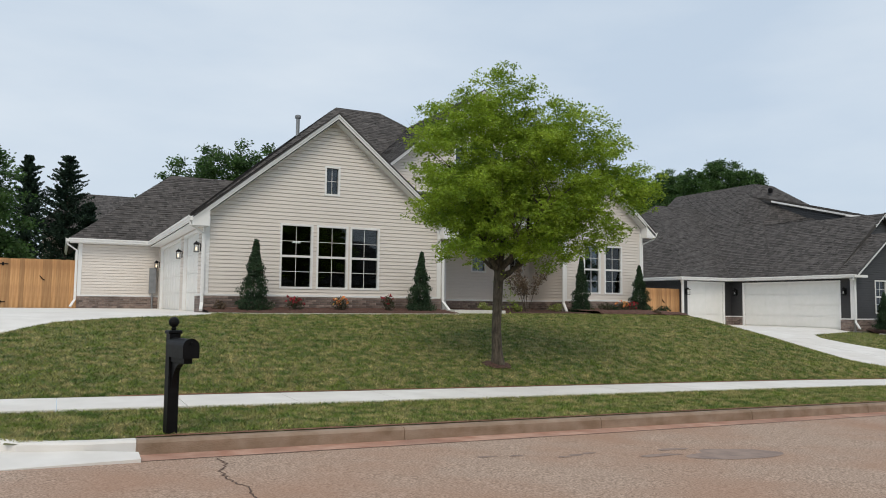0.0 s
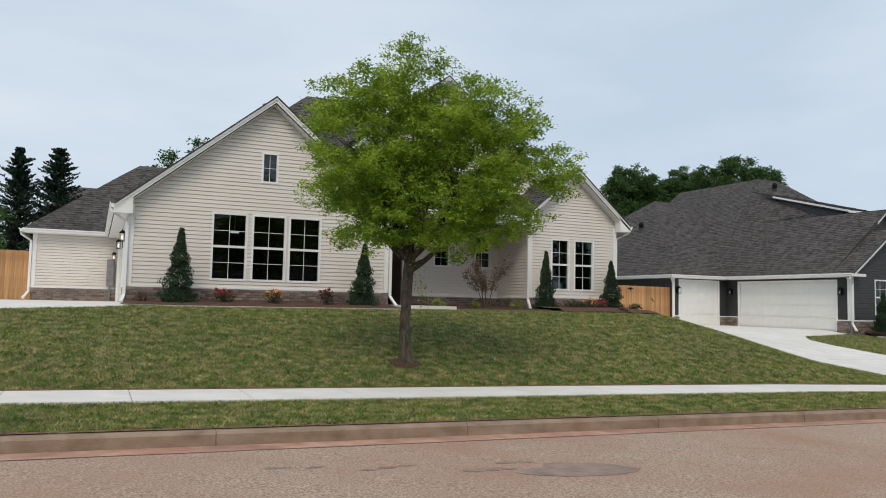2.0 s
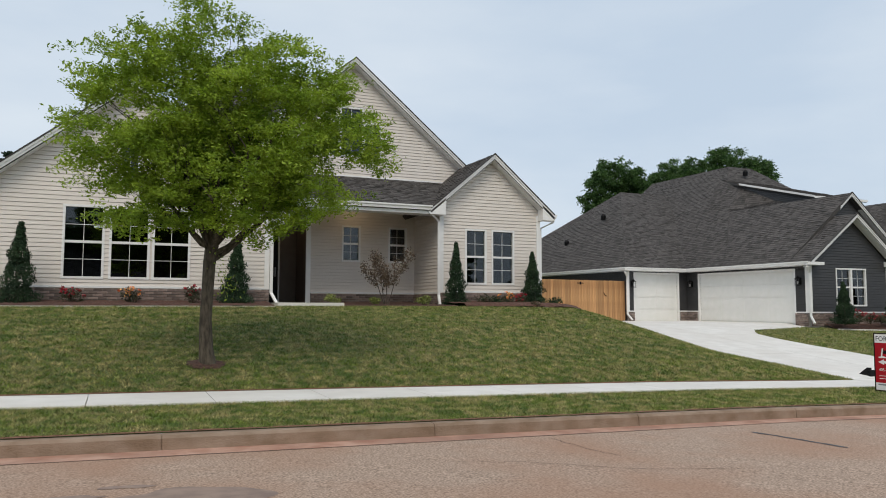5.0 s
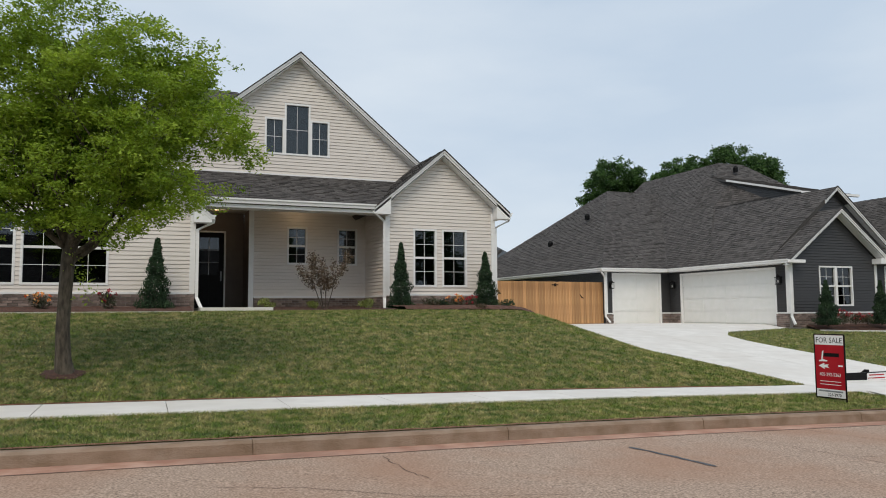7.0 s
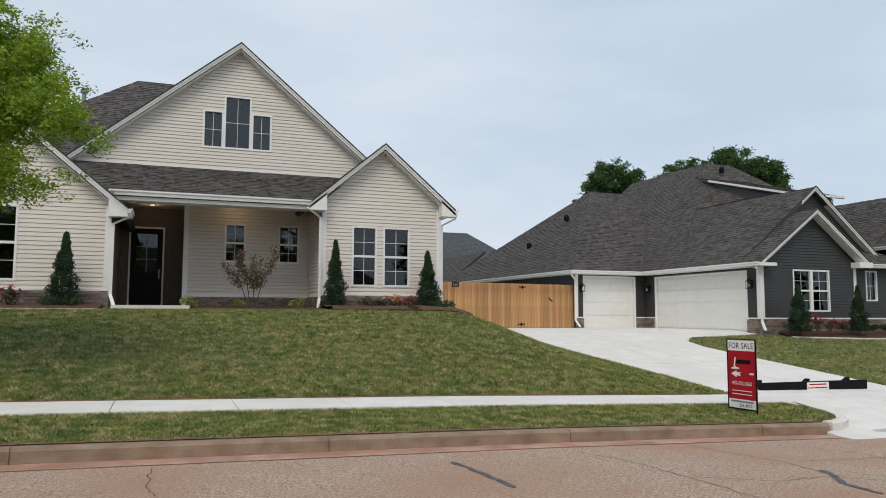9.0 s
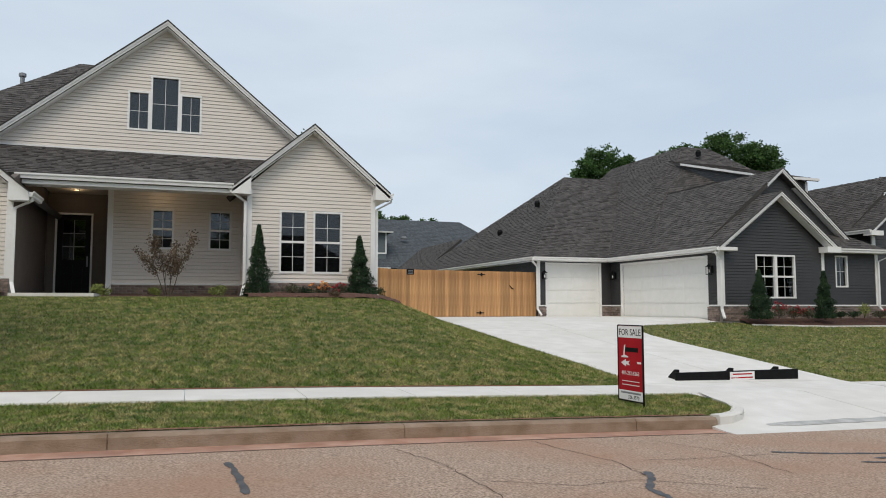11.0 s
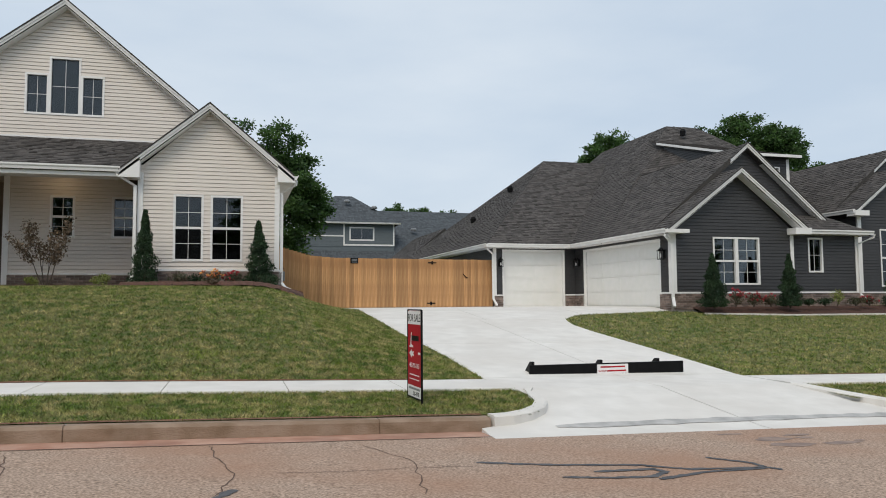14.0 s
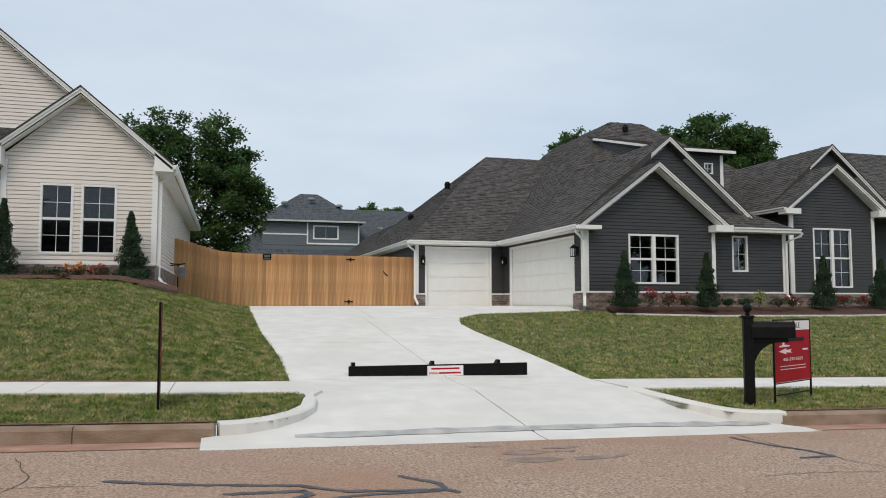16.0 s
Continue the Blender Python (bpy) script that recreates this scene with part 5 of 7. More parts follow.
fence(16.92, 25.08, 31.5, [(16.9, 1.48, 3.24), (18.3, 1.06, 2.84), (19.2, 1.01, 2.77), (25.1, 1.01, 2.74)], "new honey-coloured cedar picket fence with a gate across the drive", [(22.75, 2.62), (22.7, 1.15)], (24.0, 2.1), (19.9, 2.68), 3)
fence(-9.5, -1.25, 33.9, [(-9.5, 1.55, 3.3), (-1.2, 1.55, 3.3)], "new cedar picket fence with a gate beside the cream house", [(-3.55, 3.1), (-3.6, 1.8)], (-2.35, 2.6), None, 4)


# ---- mailboxes, signs, barrier ----
def mailbox(x, y, turn, label, dirx=1):
    z = ground_z(x, y)
    t = thing("mailbox", (x, y, z - 0.02), label, "mailbox", "mailboxes on posts", turn=turn)
    post = part("post", boxes((-0.06, 0.06, -0.06, 0.06, -0.1, 1.10), bevel=0.004), M_BLACK, t)
    part("post_cap", boxes((-0.075, 0.075, -0.075, 0.075, 1.10, 1.14), bevel=0.01), M_BLACK, t)
    prof = [(0.022, 0), (0.03, 0.02), (0.02, 0.035)] + [(0.058 * math.sin(a), 0.09 - 0.058 * math.cos(a)) for a in np.linspace(0.4, math.pi - 0.05, 8)]
    part("finial", lathe(bmesh.new(), prof, 16, (0, 0, 1.14)), M_BLACK, t, "black ball finial")
    part("arm", boxes((-0.045, 0.045, -0.47, -0.06, 0.80, 0.86), bevel=0.004), M_BLACK, t)
    curve = [(0, -0.06, 0.46)] + [(0, -0.06 - 0.30 * (1 - math.cos(a)), 0.46 + 0.34 * math.sin(a)) for a in np.linspace(0.15, math.pi / 2, 8)] + [(0, -0.06, 0.80)]
    part("bracket", prism(bmesh.new(), [(-0.03, p[1], p[2]) for p in curve], (0.06, 0, 0)), M_BLACK, t, "curved black bracket")
    arch = [(-0.085, 0.86), (0.085, 0.86), (0.085, 0.98)] + [(0.085 * math.cos(a), 0.98 + 0.085 * math.sin(a)) for a in np.linspace(0.2, math.pi - 0.2, 9)] + [(-0.085, 0.98)]
    part("box", prism(bmesh.new(), [(a, -0.53, b) for a, b in arch], (0, 0.50, 0)), M_BLACK, t, "black metal letter box")
    door_ = part("box_door", prism(bmesh.new(), [(a * 1.04, -0.545, 0.86 + (b - 0.86) * 1.03) for a, b in arch], (0, 0.014, 0)), M_BLACK, t)
    part("door_pull", boxes((-0.015, 0.015, -0.56, -0.545, 1.0, 1.03)), M_BLACK, door_)
    return t


mailbox(-0.64, 12.98, 12, "black post-mounted mailbox with ball finial on the grass verge")
mailbox(25.02, 13.50, 62, "black post-mounted mailbox with ball finial beside the drive kerb")


def text_part(words, size, x, z, parent, material, y=-0.012, squeeze=1.0):
    cu = bpy.data.curves.new("lettering", "FONT")
    cu.body, cu.size, cu.extrude, cu.align_x = words, size, 0.0008, "CENTER"
    cu.resolution_u = 2
    tmp = bpy.data.objects.new("lettering", cu)
    scene.collection.objects.link(tmp)
    me = bpy.data.meshes.new_from_object(tmp.evaluated_get(bpy.context.evaluated_depsgraph_get()))
    bpy.data.objects.remove(tmp)
    me.name = "lettering"
    me.materials.clear()
    me.materials.append(material)
    ob = new("lettering", me)
    ob.parent = parent
    ob.location = (x, y, z)
    ob.rotation_euler = (radians(90), 0, 0)
    ob.scale = (squeeze, 1, 1)
    return ob


def sale_sign(p, q, low, top, face0, label):
    """A steel frame with a printed panel between the feet p and q."""
    d = Vector((q[0] - p[0], q[1] - p[1], 0))
    w = d.length
    t = thing("for_sale_sign", (p[0], p[1], low), label, "sign", "for sale signs", turn=math.degrees(math.atan2(d.y, d.x)))
    h = top - low
    for x in (0.0, w):
        part("frame_leg", tube(bmesh.new(), [(x, 0, -0.12), (x, 0, h)], 0.014, 6), M_BLACK, t)
    for z in (h, face0 - 0.012):
        part("frame_bar", tube(bmesh.new(), [(0, 0, z), (w, 0, z)], 0.009, 6), M_BLACK, t)
    face = part("panel", boxes((0.012, w - 0.012, -0.006, 0.006, face0, h - 0.012)), M_SIGNRED, t, "dark red printed panel with white bands")
    H_ = h - 0.012 - face0
    c = w / 2
    part("white_band", boxes((0.014, w - 0.014, -0.0085, -0.0062, h - 0.014 - H_ * 0.155, h - 0.014)), M_SIGNWHITE, face)
    if face0 > 0.1:
        part("frame_bar", tube(bmesh.new(), [(0, 0, 0.10), (w, 0, 0.10)], 0.009, 6), M_BLACK, t)
    else:
        part("white_band", boxes((0.014, w - 0.014, -0.0085, -0.0062, face0 + 0.002, face0 + H_ * 0.13)), M_SIGNWHITE, face)
    text_part("FOR SALE", H_ * 0.125, c, h - H_ * 0.135, face, M_BLACK, -0.0095, 0.95 * w / 0.6 if w < 0.62 else 1.0)
    text_part("405-292-5263", H_ * 0.075, c, face0 + H_ * 0.34, face, M_SIGNWHITE, -0.0075, w / 0.62)
    if face0 < 0.1:
        text_part("326-3970", H_ * 0.07, c + w * 0.12, face0 + H_ * 0.02, face, M_BLACK, -0.0095, w / 0.62)
    if face0 < 0.1:
        part("printed_bar", boxes((w * 0.1, w * 0.9, -0.0092, -0.0086, face0 + H_ * 0.085, face0 + H_ * 0.11)), M_GREYMETAL, face)
    for k in range(2):
        part("printed_bar", boxes((w * 0.15, w * 0.85, -0.0078, -0.0061, face0 + H_ * (0.2 + 0.05 * k), face0 + H_ * (0.21 + 0.05 * k))), M_SIGNWHITE, face)
    part("printed_bar", boxes((w * 0.3, w * 0.82, -0.0078, -0.0061, h - H_ * 0.36, h - H_ * 0.30)), M_BLACK, face)
    part("printed_bar", boxes((w * 0.78, w * 0.93, -0.0078, -0.0061, face0 + H_ * 0.50, face0 + H_ * 0.525)), M_SIGNWHITE, face)
    z = face0 + H_ * 0.5
    part("arrow_mark", prism(bmesh.new(), [(w * 0.12, -0.0062, z), (w * 0.32, -0.0062, z + H_ * 0.05), (w * 0.32, -0.0062, z + H_ * 0.02), (w * 0.48, -0.0062, z + H_ * 0.03), (w * 0.42, -0.0062, z), (w * 0.48, -0.0062, z - H_ * 0.03), (w * 0.32, -0.0062, z - H_ * 0.02), (w * 0.32, -0.0062, z - H_ * 0.05)], (0, -0.0016, 0)), M_SIGNWHITE, face)
    part("flourish_mark", prism(bmesh.new(), [(w * 0.14, -0.0062, z + H_ * 0.09), (w * 0.22, -0.0062, z + H_ * 0.10), (w * 0.26, -0.0062, z + H_ * 0.24), (w * 0.31, -0.0062, z + H_ * 0.25), (w * 0.27, -0.0062, z + H_ * 0.11), (w * 0.42, -0.0062, z + H_ * 0.09), (w * 0.42, -0.0062, z + H_ * 0.075), (w * 0.14, -0.0062, z + H_ * 0.07)], (0, -0.0016, 0)), M_SIGNWHITE, face)
    return t


sale_sign((17.93, 14.36), (17.965, 13.79), ground_z(17.9, 14.0), 1.13, 0.05, "red and white for sale sign standing on the verge")
sale_sign((25.45, 13.56), (26.38, 13.97), -0.17, 0.90, 0.26, "red and white for sale sign beside a black mailbox")

bar = thing("drive_barrier", (20.36, 16.33, 0.02), "low black wooden barrier lying across the pale driveway", "barrier", turn=-0.6)
bz = -0.01
part("board", boxes((0, 2.78, -0.02, 0.02, bz, bz + 0.19), bevel=0.005), M_BLACK, bar)
for x in (0.05, 1.25, 2.3):
    part("foot", prism(bmesh.new(), [(x, 0.02, bz), (x, 0.35, bz), (x, 0.35, bz + 0.05), (x, 0.10, bz + 0.24), (x, 0.02, bz + 0.24)], (0.05, 0, 0)), M_BLACK, bar)
plate = part("sign_plate", boxes((1.18, 1.74, -0.026, -0.0205, bz + 0.02, bz + 0.17)), M_SIGNWHITE, bar, "white printed plate")
text_part("www.", 0.07, 1.28, bz + 0.045, plate, M_SIGNRED, -0.0275)
for x0, x1, z in ((1.36, 1.70, 0.05), (1.24, 1.68, 0.115)):
    part("printed_bar", boxes((x0, x1, -0.0275, -0.0262, bz + z, bz + z + 0.025)), M_SIGNRED, plate)


# ---- road marks ----
def ribbon(name, pts, width, material, label, lift=0.004, wobble=0.02, seed=1, steps=8, base=None):
    r = random.Random(seed)
    fine = []
    for (x0, y0), (x1, y1) in zip(pts, pts[1:]):
        for i in range(steps):
            k = i / steps
            fine.append((x0 + (x1 - x0) * k + r.uniform(-wobble, wobble), y0 + (y1 - y0) * k + r.uniform(-wobble, wobble)))
    fine.append(pts[-1])
    verts, faces = [], []
    for i, (x, y) in enumerate(fine):
        a, b = Vector(fine[max(0, i - 1)]), Vector(fine[min(len(fine) - 1, i + 1)])
        d = (b - a).normalized() if (b - a).length > 1e-6 else Vector((1, 0))
        w = width * (0.5 + 0.5 * r.random()) * (0.4 if i in (0, len(fine) - 1) else 1) / 2
        for s in (-1, 1):
            vx, vy = x - d.y * w * s, y + d.x * w * s
            verts.append((vx, vy, (base or ground_z)(vx, vy) + lift))
        if i:
            faces.append((2 * i - 2, 2 * i - 1, 2 * i + 1, 2 * i))
    return part_data(name, verts, faces, material, label=label, kind="structure")


def patch(name, x, y, rx, ry, material, label, lift=0.003, seed=1):
    r = random.Random(seed)
    verts, faces = [(x, y, ground_z(x, y) + lift)], []
    n = 40
    ph = [r.uniform(0, 6.28) for _ in range(5)]
    for i in range(n):
        a = 2 * math.pi * i / n
        k = 1 + sum(0.12 * math.sin((j + 2) * a + ph[j]) / (1 + 0.4 * j) for j in range(5))
        vx, vy = x + rx * k * math.cos(a), y + ry * k * math.sin(a)
        verts.append((vx, vy, ground_z(vx, vy) + lift))
        faces.append((0, i + 1, (i + 1) % n + 1))
    return part_data(name, verts, faces, material, label=label, kind="structure")


cracks = [[(-0.28, 12.2), (-0.25, 11.86), (-0.37, 11.5), (-0.37, 11.09), (-0.29, 10.68), (-0.34, 10.2)], [(13.93, 12.3), (14.15, 11.36), (14.16, 10.64), (14.1, 9.4)], [(15.6, 12.5), (15.62, 12.2), (15.82, 11.14), (15.68, 10.39)], [(9.42, 12.2), (9.37, 11.36), (9.45, 10.9)], [(7.6, 11.2), (8.3, 10.9), (9.2, 10.2), (10.4, 9.9)], [(23.95, 12.4), (23.92, 11.5), (24.04, 11.07)], [(14.15, 10.6), (14.9, 10.2), (15.5, 10.3), (16.4, 9.7)], [(16.13, 11.14), (16.52, 11.09), (16.89, 11.1), (17.21, 11.13), (17.79, 11.11)], [(22.75, 10.45), (23.21, 10.48), (23.88, 10.37)], [(24.0, 11.13), (23.98, 10.79), (24.09, 10.57)], [(17.0, 12.3), (17.3, 11.4), (17.1, 10.2)]]
for i, c in enumerate(cracks):
    ribbon("road_crack", c, 0.012 if i else 0.022, M_CRACK, "dark crack in the street surface", seed=i, wobble=0.025)
tars = [[(12.28, 11.91), (12.32, 11.26), (12.34, 10.54)], [(15.83, 10.6), (15.7, 10.35), (15.41, 9.96), (15.35, 9.5)], [(17.82, 11.26), (18.2, 11.11), (18.6, 11.0), (19.18, 10.86), (19.29, 10.74), (19.49, 10.6), (19.92, 10.55), (20.15, 10.53), (20.23, 10.42)], [(20.15, 10.53), (20.16, 10.73), (20.02, 10.92), (19.93, 11.06)], [(20.14, 10.5), (19.55, 10.48), (19.18, 10.37), (19.01, 10.32)], [(18.29, 10.54), (18.69, 10.45), (19.02, 10.42), (19.21, 10.55), (19.18, 10.69), (18.64, 10.7)], [(23.78, 12.25), (23.81, 11.97), (23.88, 11.64), (24.01, 11.37), (24.01, 11.08), (23.62, 11.05)]]
for i, c in enumerate(tars):
    ribbon("tar_seal", c, 0.085, M_TAR, "black tar seal over a street crack", lift=0.005, wobble=0.01, seed=30 + i)
for i, (x, y, rx, ry) in enumerate(((5.2, 10.45, 0.55, 0.36), (4.75, 10.97, 0.22, 0.06), (3.4, 11.05, 0.10, 0.05), (3.62, 11.1, 0.09, 0.04), (3.2, 11.0, 0.07, 0.04), (2.4, 11.3, 0.12, 0.04), (21.27, 11.82, 0.2, 0.13), (21.74, 12.01, 0.17, 0.06), (21.68, 11.83, 0.12, 0.05), (21.23, 11.47, 0.28, 0.1), (21.82, 11.46, 0.25, 0.07), (21.03, 12.21, 0.15, 0.05), (22.12, 11.55, 0.07, 0.04), (4.3, 10.7, 0.25, 0.08), (2.75, 11.25, 0.1, 0.035))):
    patch("damp_patch", x, y, rx, ry, M_DAMP, "dark damp patch on the street", seed=60 + i)
for lo, hi in ((-1.0, 18.5), (25.1, 43)):
    n_ = int(hi - lo) // 2
    ribbon("road_joint", [(x, kerb_y(x) - 0.39) for x in np.linspace(lo, hi, n_)], 0.03, M_CRACK, "dark open joint between gutter and street", lift=0.005, wobble=0.006, seed=91)
ribbon("drive_joint", [(19.3, 12.92), (21, 12.96), (23, 12.98), (24.8, 12.9)], 0.24, M_DAMPCONC, "damp grey line across the foot of the drive", lift=0.006, wobble=0.01, seed=95, base=apron_z)


# ---- planting beds ----
def bed(pts, label, lift=0.03):
    bm = bmesh.new()
    n = 14
    grid = []
    xs_, back, frontl = zip(*pts)
    xs = np.linspace(xs_[0], xs_[-1], 60)
    rows = []
    for x in xs:
        b, f = float(np.interp(x, xs_, back)), float(np.interp(x, xs_, frontl))
        rows.append([bm.verts.new((x, b + (f - b) * j / n, ground_z(x, b + (f - b) * j / n) + (lift + 0.09 * (1 - j / n) ** 1.5) * (1 if j < n else 0.2) + random.Random(int(x * 100) * 31 + j).uniform(0, 0.03))) for j in range(n + 1)])
    for r0, r1 in zip(rows, rows[1:]):
        for j in range(n):
            bm.faces.new((r0[j], r0[j + 1], r1[j + 1], r1[j]))
    bmesh.ops.recalc_face_normals(bm, faces=bm.faces[:])
    return part("planting_bed", bm, M_MULCH, label=label, kind="structure")


BEDS = [([(1.4, 23.85, 22.7), (2.6, 23.85, 22.35), (8.1, 23.85, 22.5)], 1.6), ([(10.05, 27.05, 23.4), (12.4, 27.05, 23.3), (13.3, 27.05, 23.3)], 1.6), ([(13.35, 24.97, 22.9), (15.0, 24.97, 22.5), (16.2, 24.97, 22.3), (17.0, 24.97, 22.6), (17.3, 24.9, 23.5), (17.5, 24.6, 24.2)], 1.6), ([(29.0, 24.7, 24.1), (31.7, 24.7, 23.6), (36.7, 24.7, 23.6), (40.5, 25.3, 24.0)], 1.0)]
for i, (pts, _) in enumerate(BEDS):
    bed(pts, "red-brown mulch bed under shrubs at a house wall", lift=0.08 if i == 2 else 0.03)


def border(pts, name="bed_edging", up=0.018):
    verts = [(x, f - 0.05, ground_z(x, f) + up) for x, _, f in pts]
    bm = bmesh.new()
    for (x0, y0, z0), (x1, y1, z1) in zip(verts, verts[1:]):
        prism(bm, [(x0, y0, z0 - 0.15), (x1, y1, z1 - 0.15), (x1, y1, z1), (x0, y0, z0)], (0, 0.06, 0))
    return part(name, bm, M_CONC, label="low pale concrete edging in front of a bed", kind="structure")


border(BEDS[0][0])
border(BEDS[3][0], up=0.035)


# ---- leaves ----
def leaf_cloud(name, centres, size, material, parent, label="", seed=1, flat=0.0, kind="stuff", aspect=2.2, droop=0.0):
    """Small four-cornered leaves at the given centres, each turned its own way."""
    r = np.random.default_rng(seed)
    c = np.asarray(centres, dtype=float)
    n = len(c)
    a = r.normal(size=(n, 3))
    a[:, 2] = a[:, 2] * (1 - flat) - droop
    a /= np.linalg.norm(a, axis=1, keepdims=True)
    b = np.cross(a, r.normal(size=(n, 3)))
    b /= np.linalg.norm(b, axis=1, keepdims=True)
    s = (size * r.uniform(0.6, 1.3, n))[:, None]
    v = np.stack([c - a * s / 2, c + b * s / (2 * aspect), c + a * s / 2, c - b * s / (2 * aspect)], axis=1).reshape(-1, 3)
    me = bpy.data.meshes.new(name)
    me.vertices.add(4 * n)
    me.vertices.foreach_set("co", v.ravel())
    me.loops.add(4 * n)
    me.loops.foreach_set("vertex_index", np.arange(4 * n))
    me.polygons.add(n)
    me.polygons.foreach_set("loop_start", np.arange(0, 4 * n, 4))
    me.update()
    me.validate()
    me.materials.append(material)
    ob = new(name, me)
    ob.parent = parent
    return tagged(ob, label, kind=kind)


def blob_points(blobs, n, seed, shell=0.55):
    """Points in and near the skins of rough ellipsoids: (x, y, z, rx, ry, rz)."""
    r = np.random.default_rng(seed)
    w = np.array([b[3] * b[4] + b[4] * b[5] for b in blobs], float)
    pick = r.choice(len(blobs), n, p=w / w.sum())
    d = r.normal(size=(n, 3))
    d /= np.linalg.norm(d, axis=1, keepdims=True)
    rad = r.uniform(shell, 1.0, n) ** 0.6
    bl = np.array([b[:6] for b in blobs], float)[pick]
    lump = 1 + 0.14 * np.sin(d[:, 0] * 9 + bl[:, 0]) * np.cos(d[:, 1] * 8 + bl[:, 2])
    return bl[:, :3] + d * bl[:, 3:6] * (rad * lump)[:, None]


# ---- the street tree ----
def grow(bm, start, direction, length, radius, depth, rnd, tips, forks=3):
    """A limb that bends, tapers and forks."""
    pts, rad = [Vector(start)], [radius]
    d = Vector(direction).normalized()
    n = 5
    for i in range(n):
        d = (d + Vector((rnd.uniform(-0.16, 0.16), rnd.uniform(-0.16, 0.16), rnd.uniform(-0.05, 0.12)))).normalized()
        pts.append(pts[-1] + d * length / n)
        rad.append(radius * (1 - 0.55 * (i + 1) / n))
        if depth <= 1 or i >= 2:
            tips.append((pts[-1].copy(), depth))
    tube(bm, pts, radius, 8 if depth > 2 else 5, rad)
    if depth > 0:
        for k in range(forks):
            i = rnd.choice((2, 3, 4, 5)) if k else 5
            side = Vector((rnd.uniform(-1, 1), rnd.uniform(-1, 1), rnd.uniform(-0.25, 0.7)))
            grow(bm, pts[i], d * 0.9 + side * 0.75, length * rnd.uniform(0.6, 0.8), rad[i] * 0.72, depth - 1, rnd, tips, forks)


tree_at = Vector((5.96, 16.98, ground_z(5.96, 16.98)))
tree = thing("street_tree", tree_at, "young leafy tree in bright spring green on the sloping lawn", "tree")
rt = random.Random(12)
bm = bmesh.new()
trunk_pts = [(0.02, 0, -0.15), (0.02, 0, 0.03), (0.0, 0, 0.25), (-0.02, 0, 0.7), (0.0, 0, 1.2), (0.02, 0, 1.6), (0.06, 0, 2.0)]
tube(bm, trunk_pts, 0.12, 14, [0.18, 0.14, 0.108, 0.095, 0.092, 0.096, 0.105])
for v in bm.verts:
    k = noise.noise(v.co * 5) * 0.02
    v.co += Vector((v.co.x, v.co.y, 0)).normalized() * k if Vector((v.co.x, v.co.y, 0)).length else Vector()
tips = []
limbs = [((-0.35, 0.1, 1.0), 2.3, 0.075), ((0.1, 0.15, 1.0), 2.6, 0.08), ((0.75, -0.1, 0.75), 2.4, 0.075), ((-0.95, -0.15, 0.75), 1.7, 0.05), ((1.0, 0.35, 0.55), 2.5, 0.06), ((0.35, -0.8, 0.8), 1.9, 0.05), ((-0.1, 0.9, 0.75), 1.9, 0.05), ((0.9, -0.6, 0.45), 2.0, 0.045), ((-0.7, 0.6, 0.8), 1.7, 0.045)]
for d, l, r_ in limbs:
    grow(bm, (0.04, 0, 1.65 + rt.uniform(0, 0.25)), (d[0], d[1] - 0.3, d[2]), l * 0.6, r_, 3, rt, tips)
part("trunk", bm, M_BARK, tree, "grey-brown rough trunk with forking limbs")
crown = [(-0.2, -0.4, 5.2, 0.8, 0.8, 0.65), (-0.85, -0.6, 4.75, 0.8, 0.8, 0.65), (0.5, -0.6, 4.75, 0.9, 0.9, 0.7), (1.15, -1.0, 4.4, 0.9, 0.9, 0.7), (1.6, -1.4, 3.85, 0.85, 0.85, 0.65), (1.9, -1.75, 3.3, 0.6, 0.6, 0.5), (-1.35, -0.8, 4.2, 0.65, 0.7, 0.5), (-1.6, -1.0, 3.3, 0.6, 0.6, 0.5), (-0.6, -0.2, 4.1, 1.25, 1.3, 0.9), (0.5, -0.5, 4.1, 1.4, 1.4, 1.0), (0.2, 0.6, 3.6, 1.1, 0.9, 0.8), (1.35, -1.3, 3.2, 1.1, 1.05, 0.65), (-0.9, -0.6, 3.05, 1.1, 1.1, 0.6), (0.3, -0.6, 3.1, 1.5, 1.4, 0.8), (1.1, -1.0, 2.55, 1.0, 0.9, 0.45), (-0.4, -0.4, 2.45, 1.0, 0.9, 0.45), (-1.15, -0.6, 2.2, 0.5, 0.5, 0.35), (0.5, -0.6, 2.25, 0.7, 0.7, 0.35)]
rs = np.random.default_rng(5)
tufts = blob_points(crown, 760, 6, 0.3)
hole = np.array([noise.noise(Vector(p) * 1.5) for p in tufts])
tufts = tufts[hole > -0.16]
limb_tips = np.array([tuple(p) for p, _ in tips if p.z > 2.1])
inside = np.array([any(((p[0] - b[0]) / b[3]) ** 2 + ((p[1] - b[1]) / b[4]) ** 2 + ((p[2] - b[2]) / b[5]) ** 2 < 1.1 for b in crown) for p in limb_tips])
limb_tips = limb_tips[inside]
tufts = np.vstack([tufts, limb_tips[rs.permutation(len(limb_tips))[:220]]])
big = rs.uniform(0.55, 1.15, len(tufts))[:, None]
sprays = np.repeat(tufts, 9, axis=0)
spread = rs.normal(size=sprays.shape) * np.array([0.17, 0.17, 0.075]) * np.repeat(big, 9, axis=0)
spread[:, 2] -= 0.35 * (spread[:, 0] ** 2 + spread[:, 1] ** 2)
sprays = sprays + spread
per = 26
pts = np.repeat(sprays, per, axis=0)
pts = pts + rs.normal(size=pts.shape) * np.array([0.062, 0.062, 0.035])
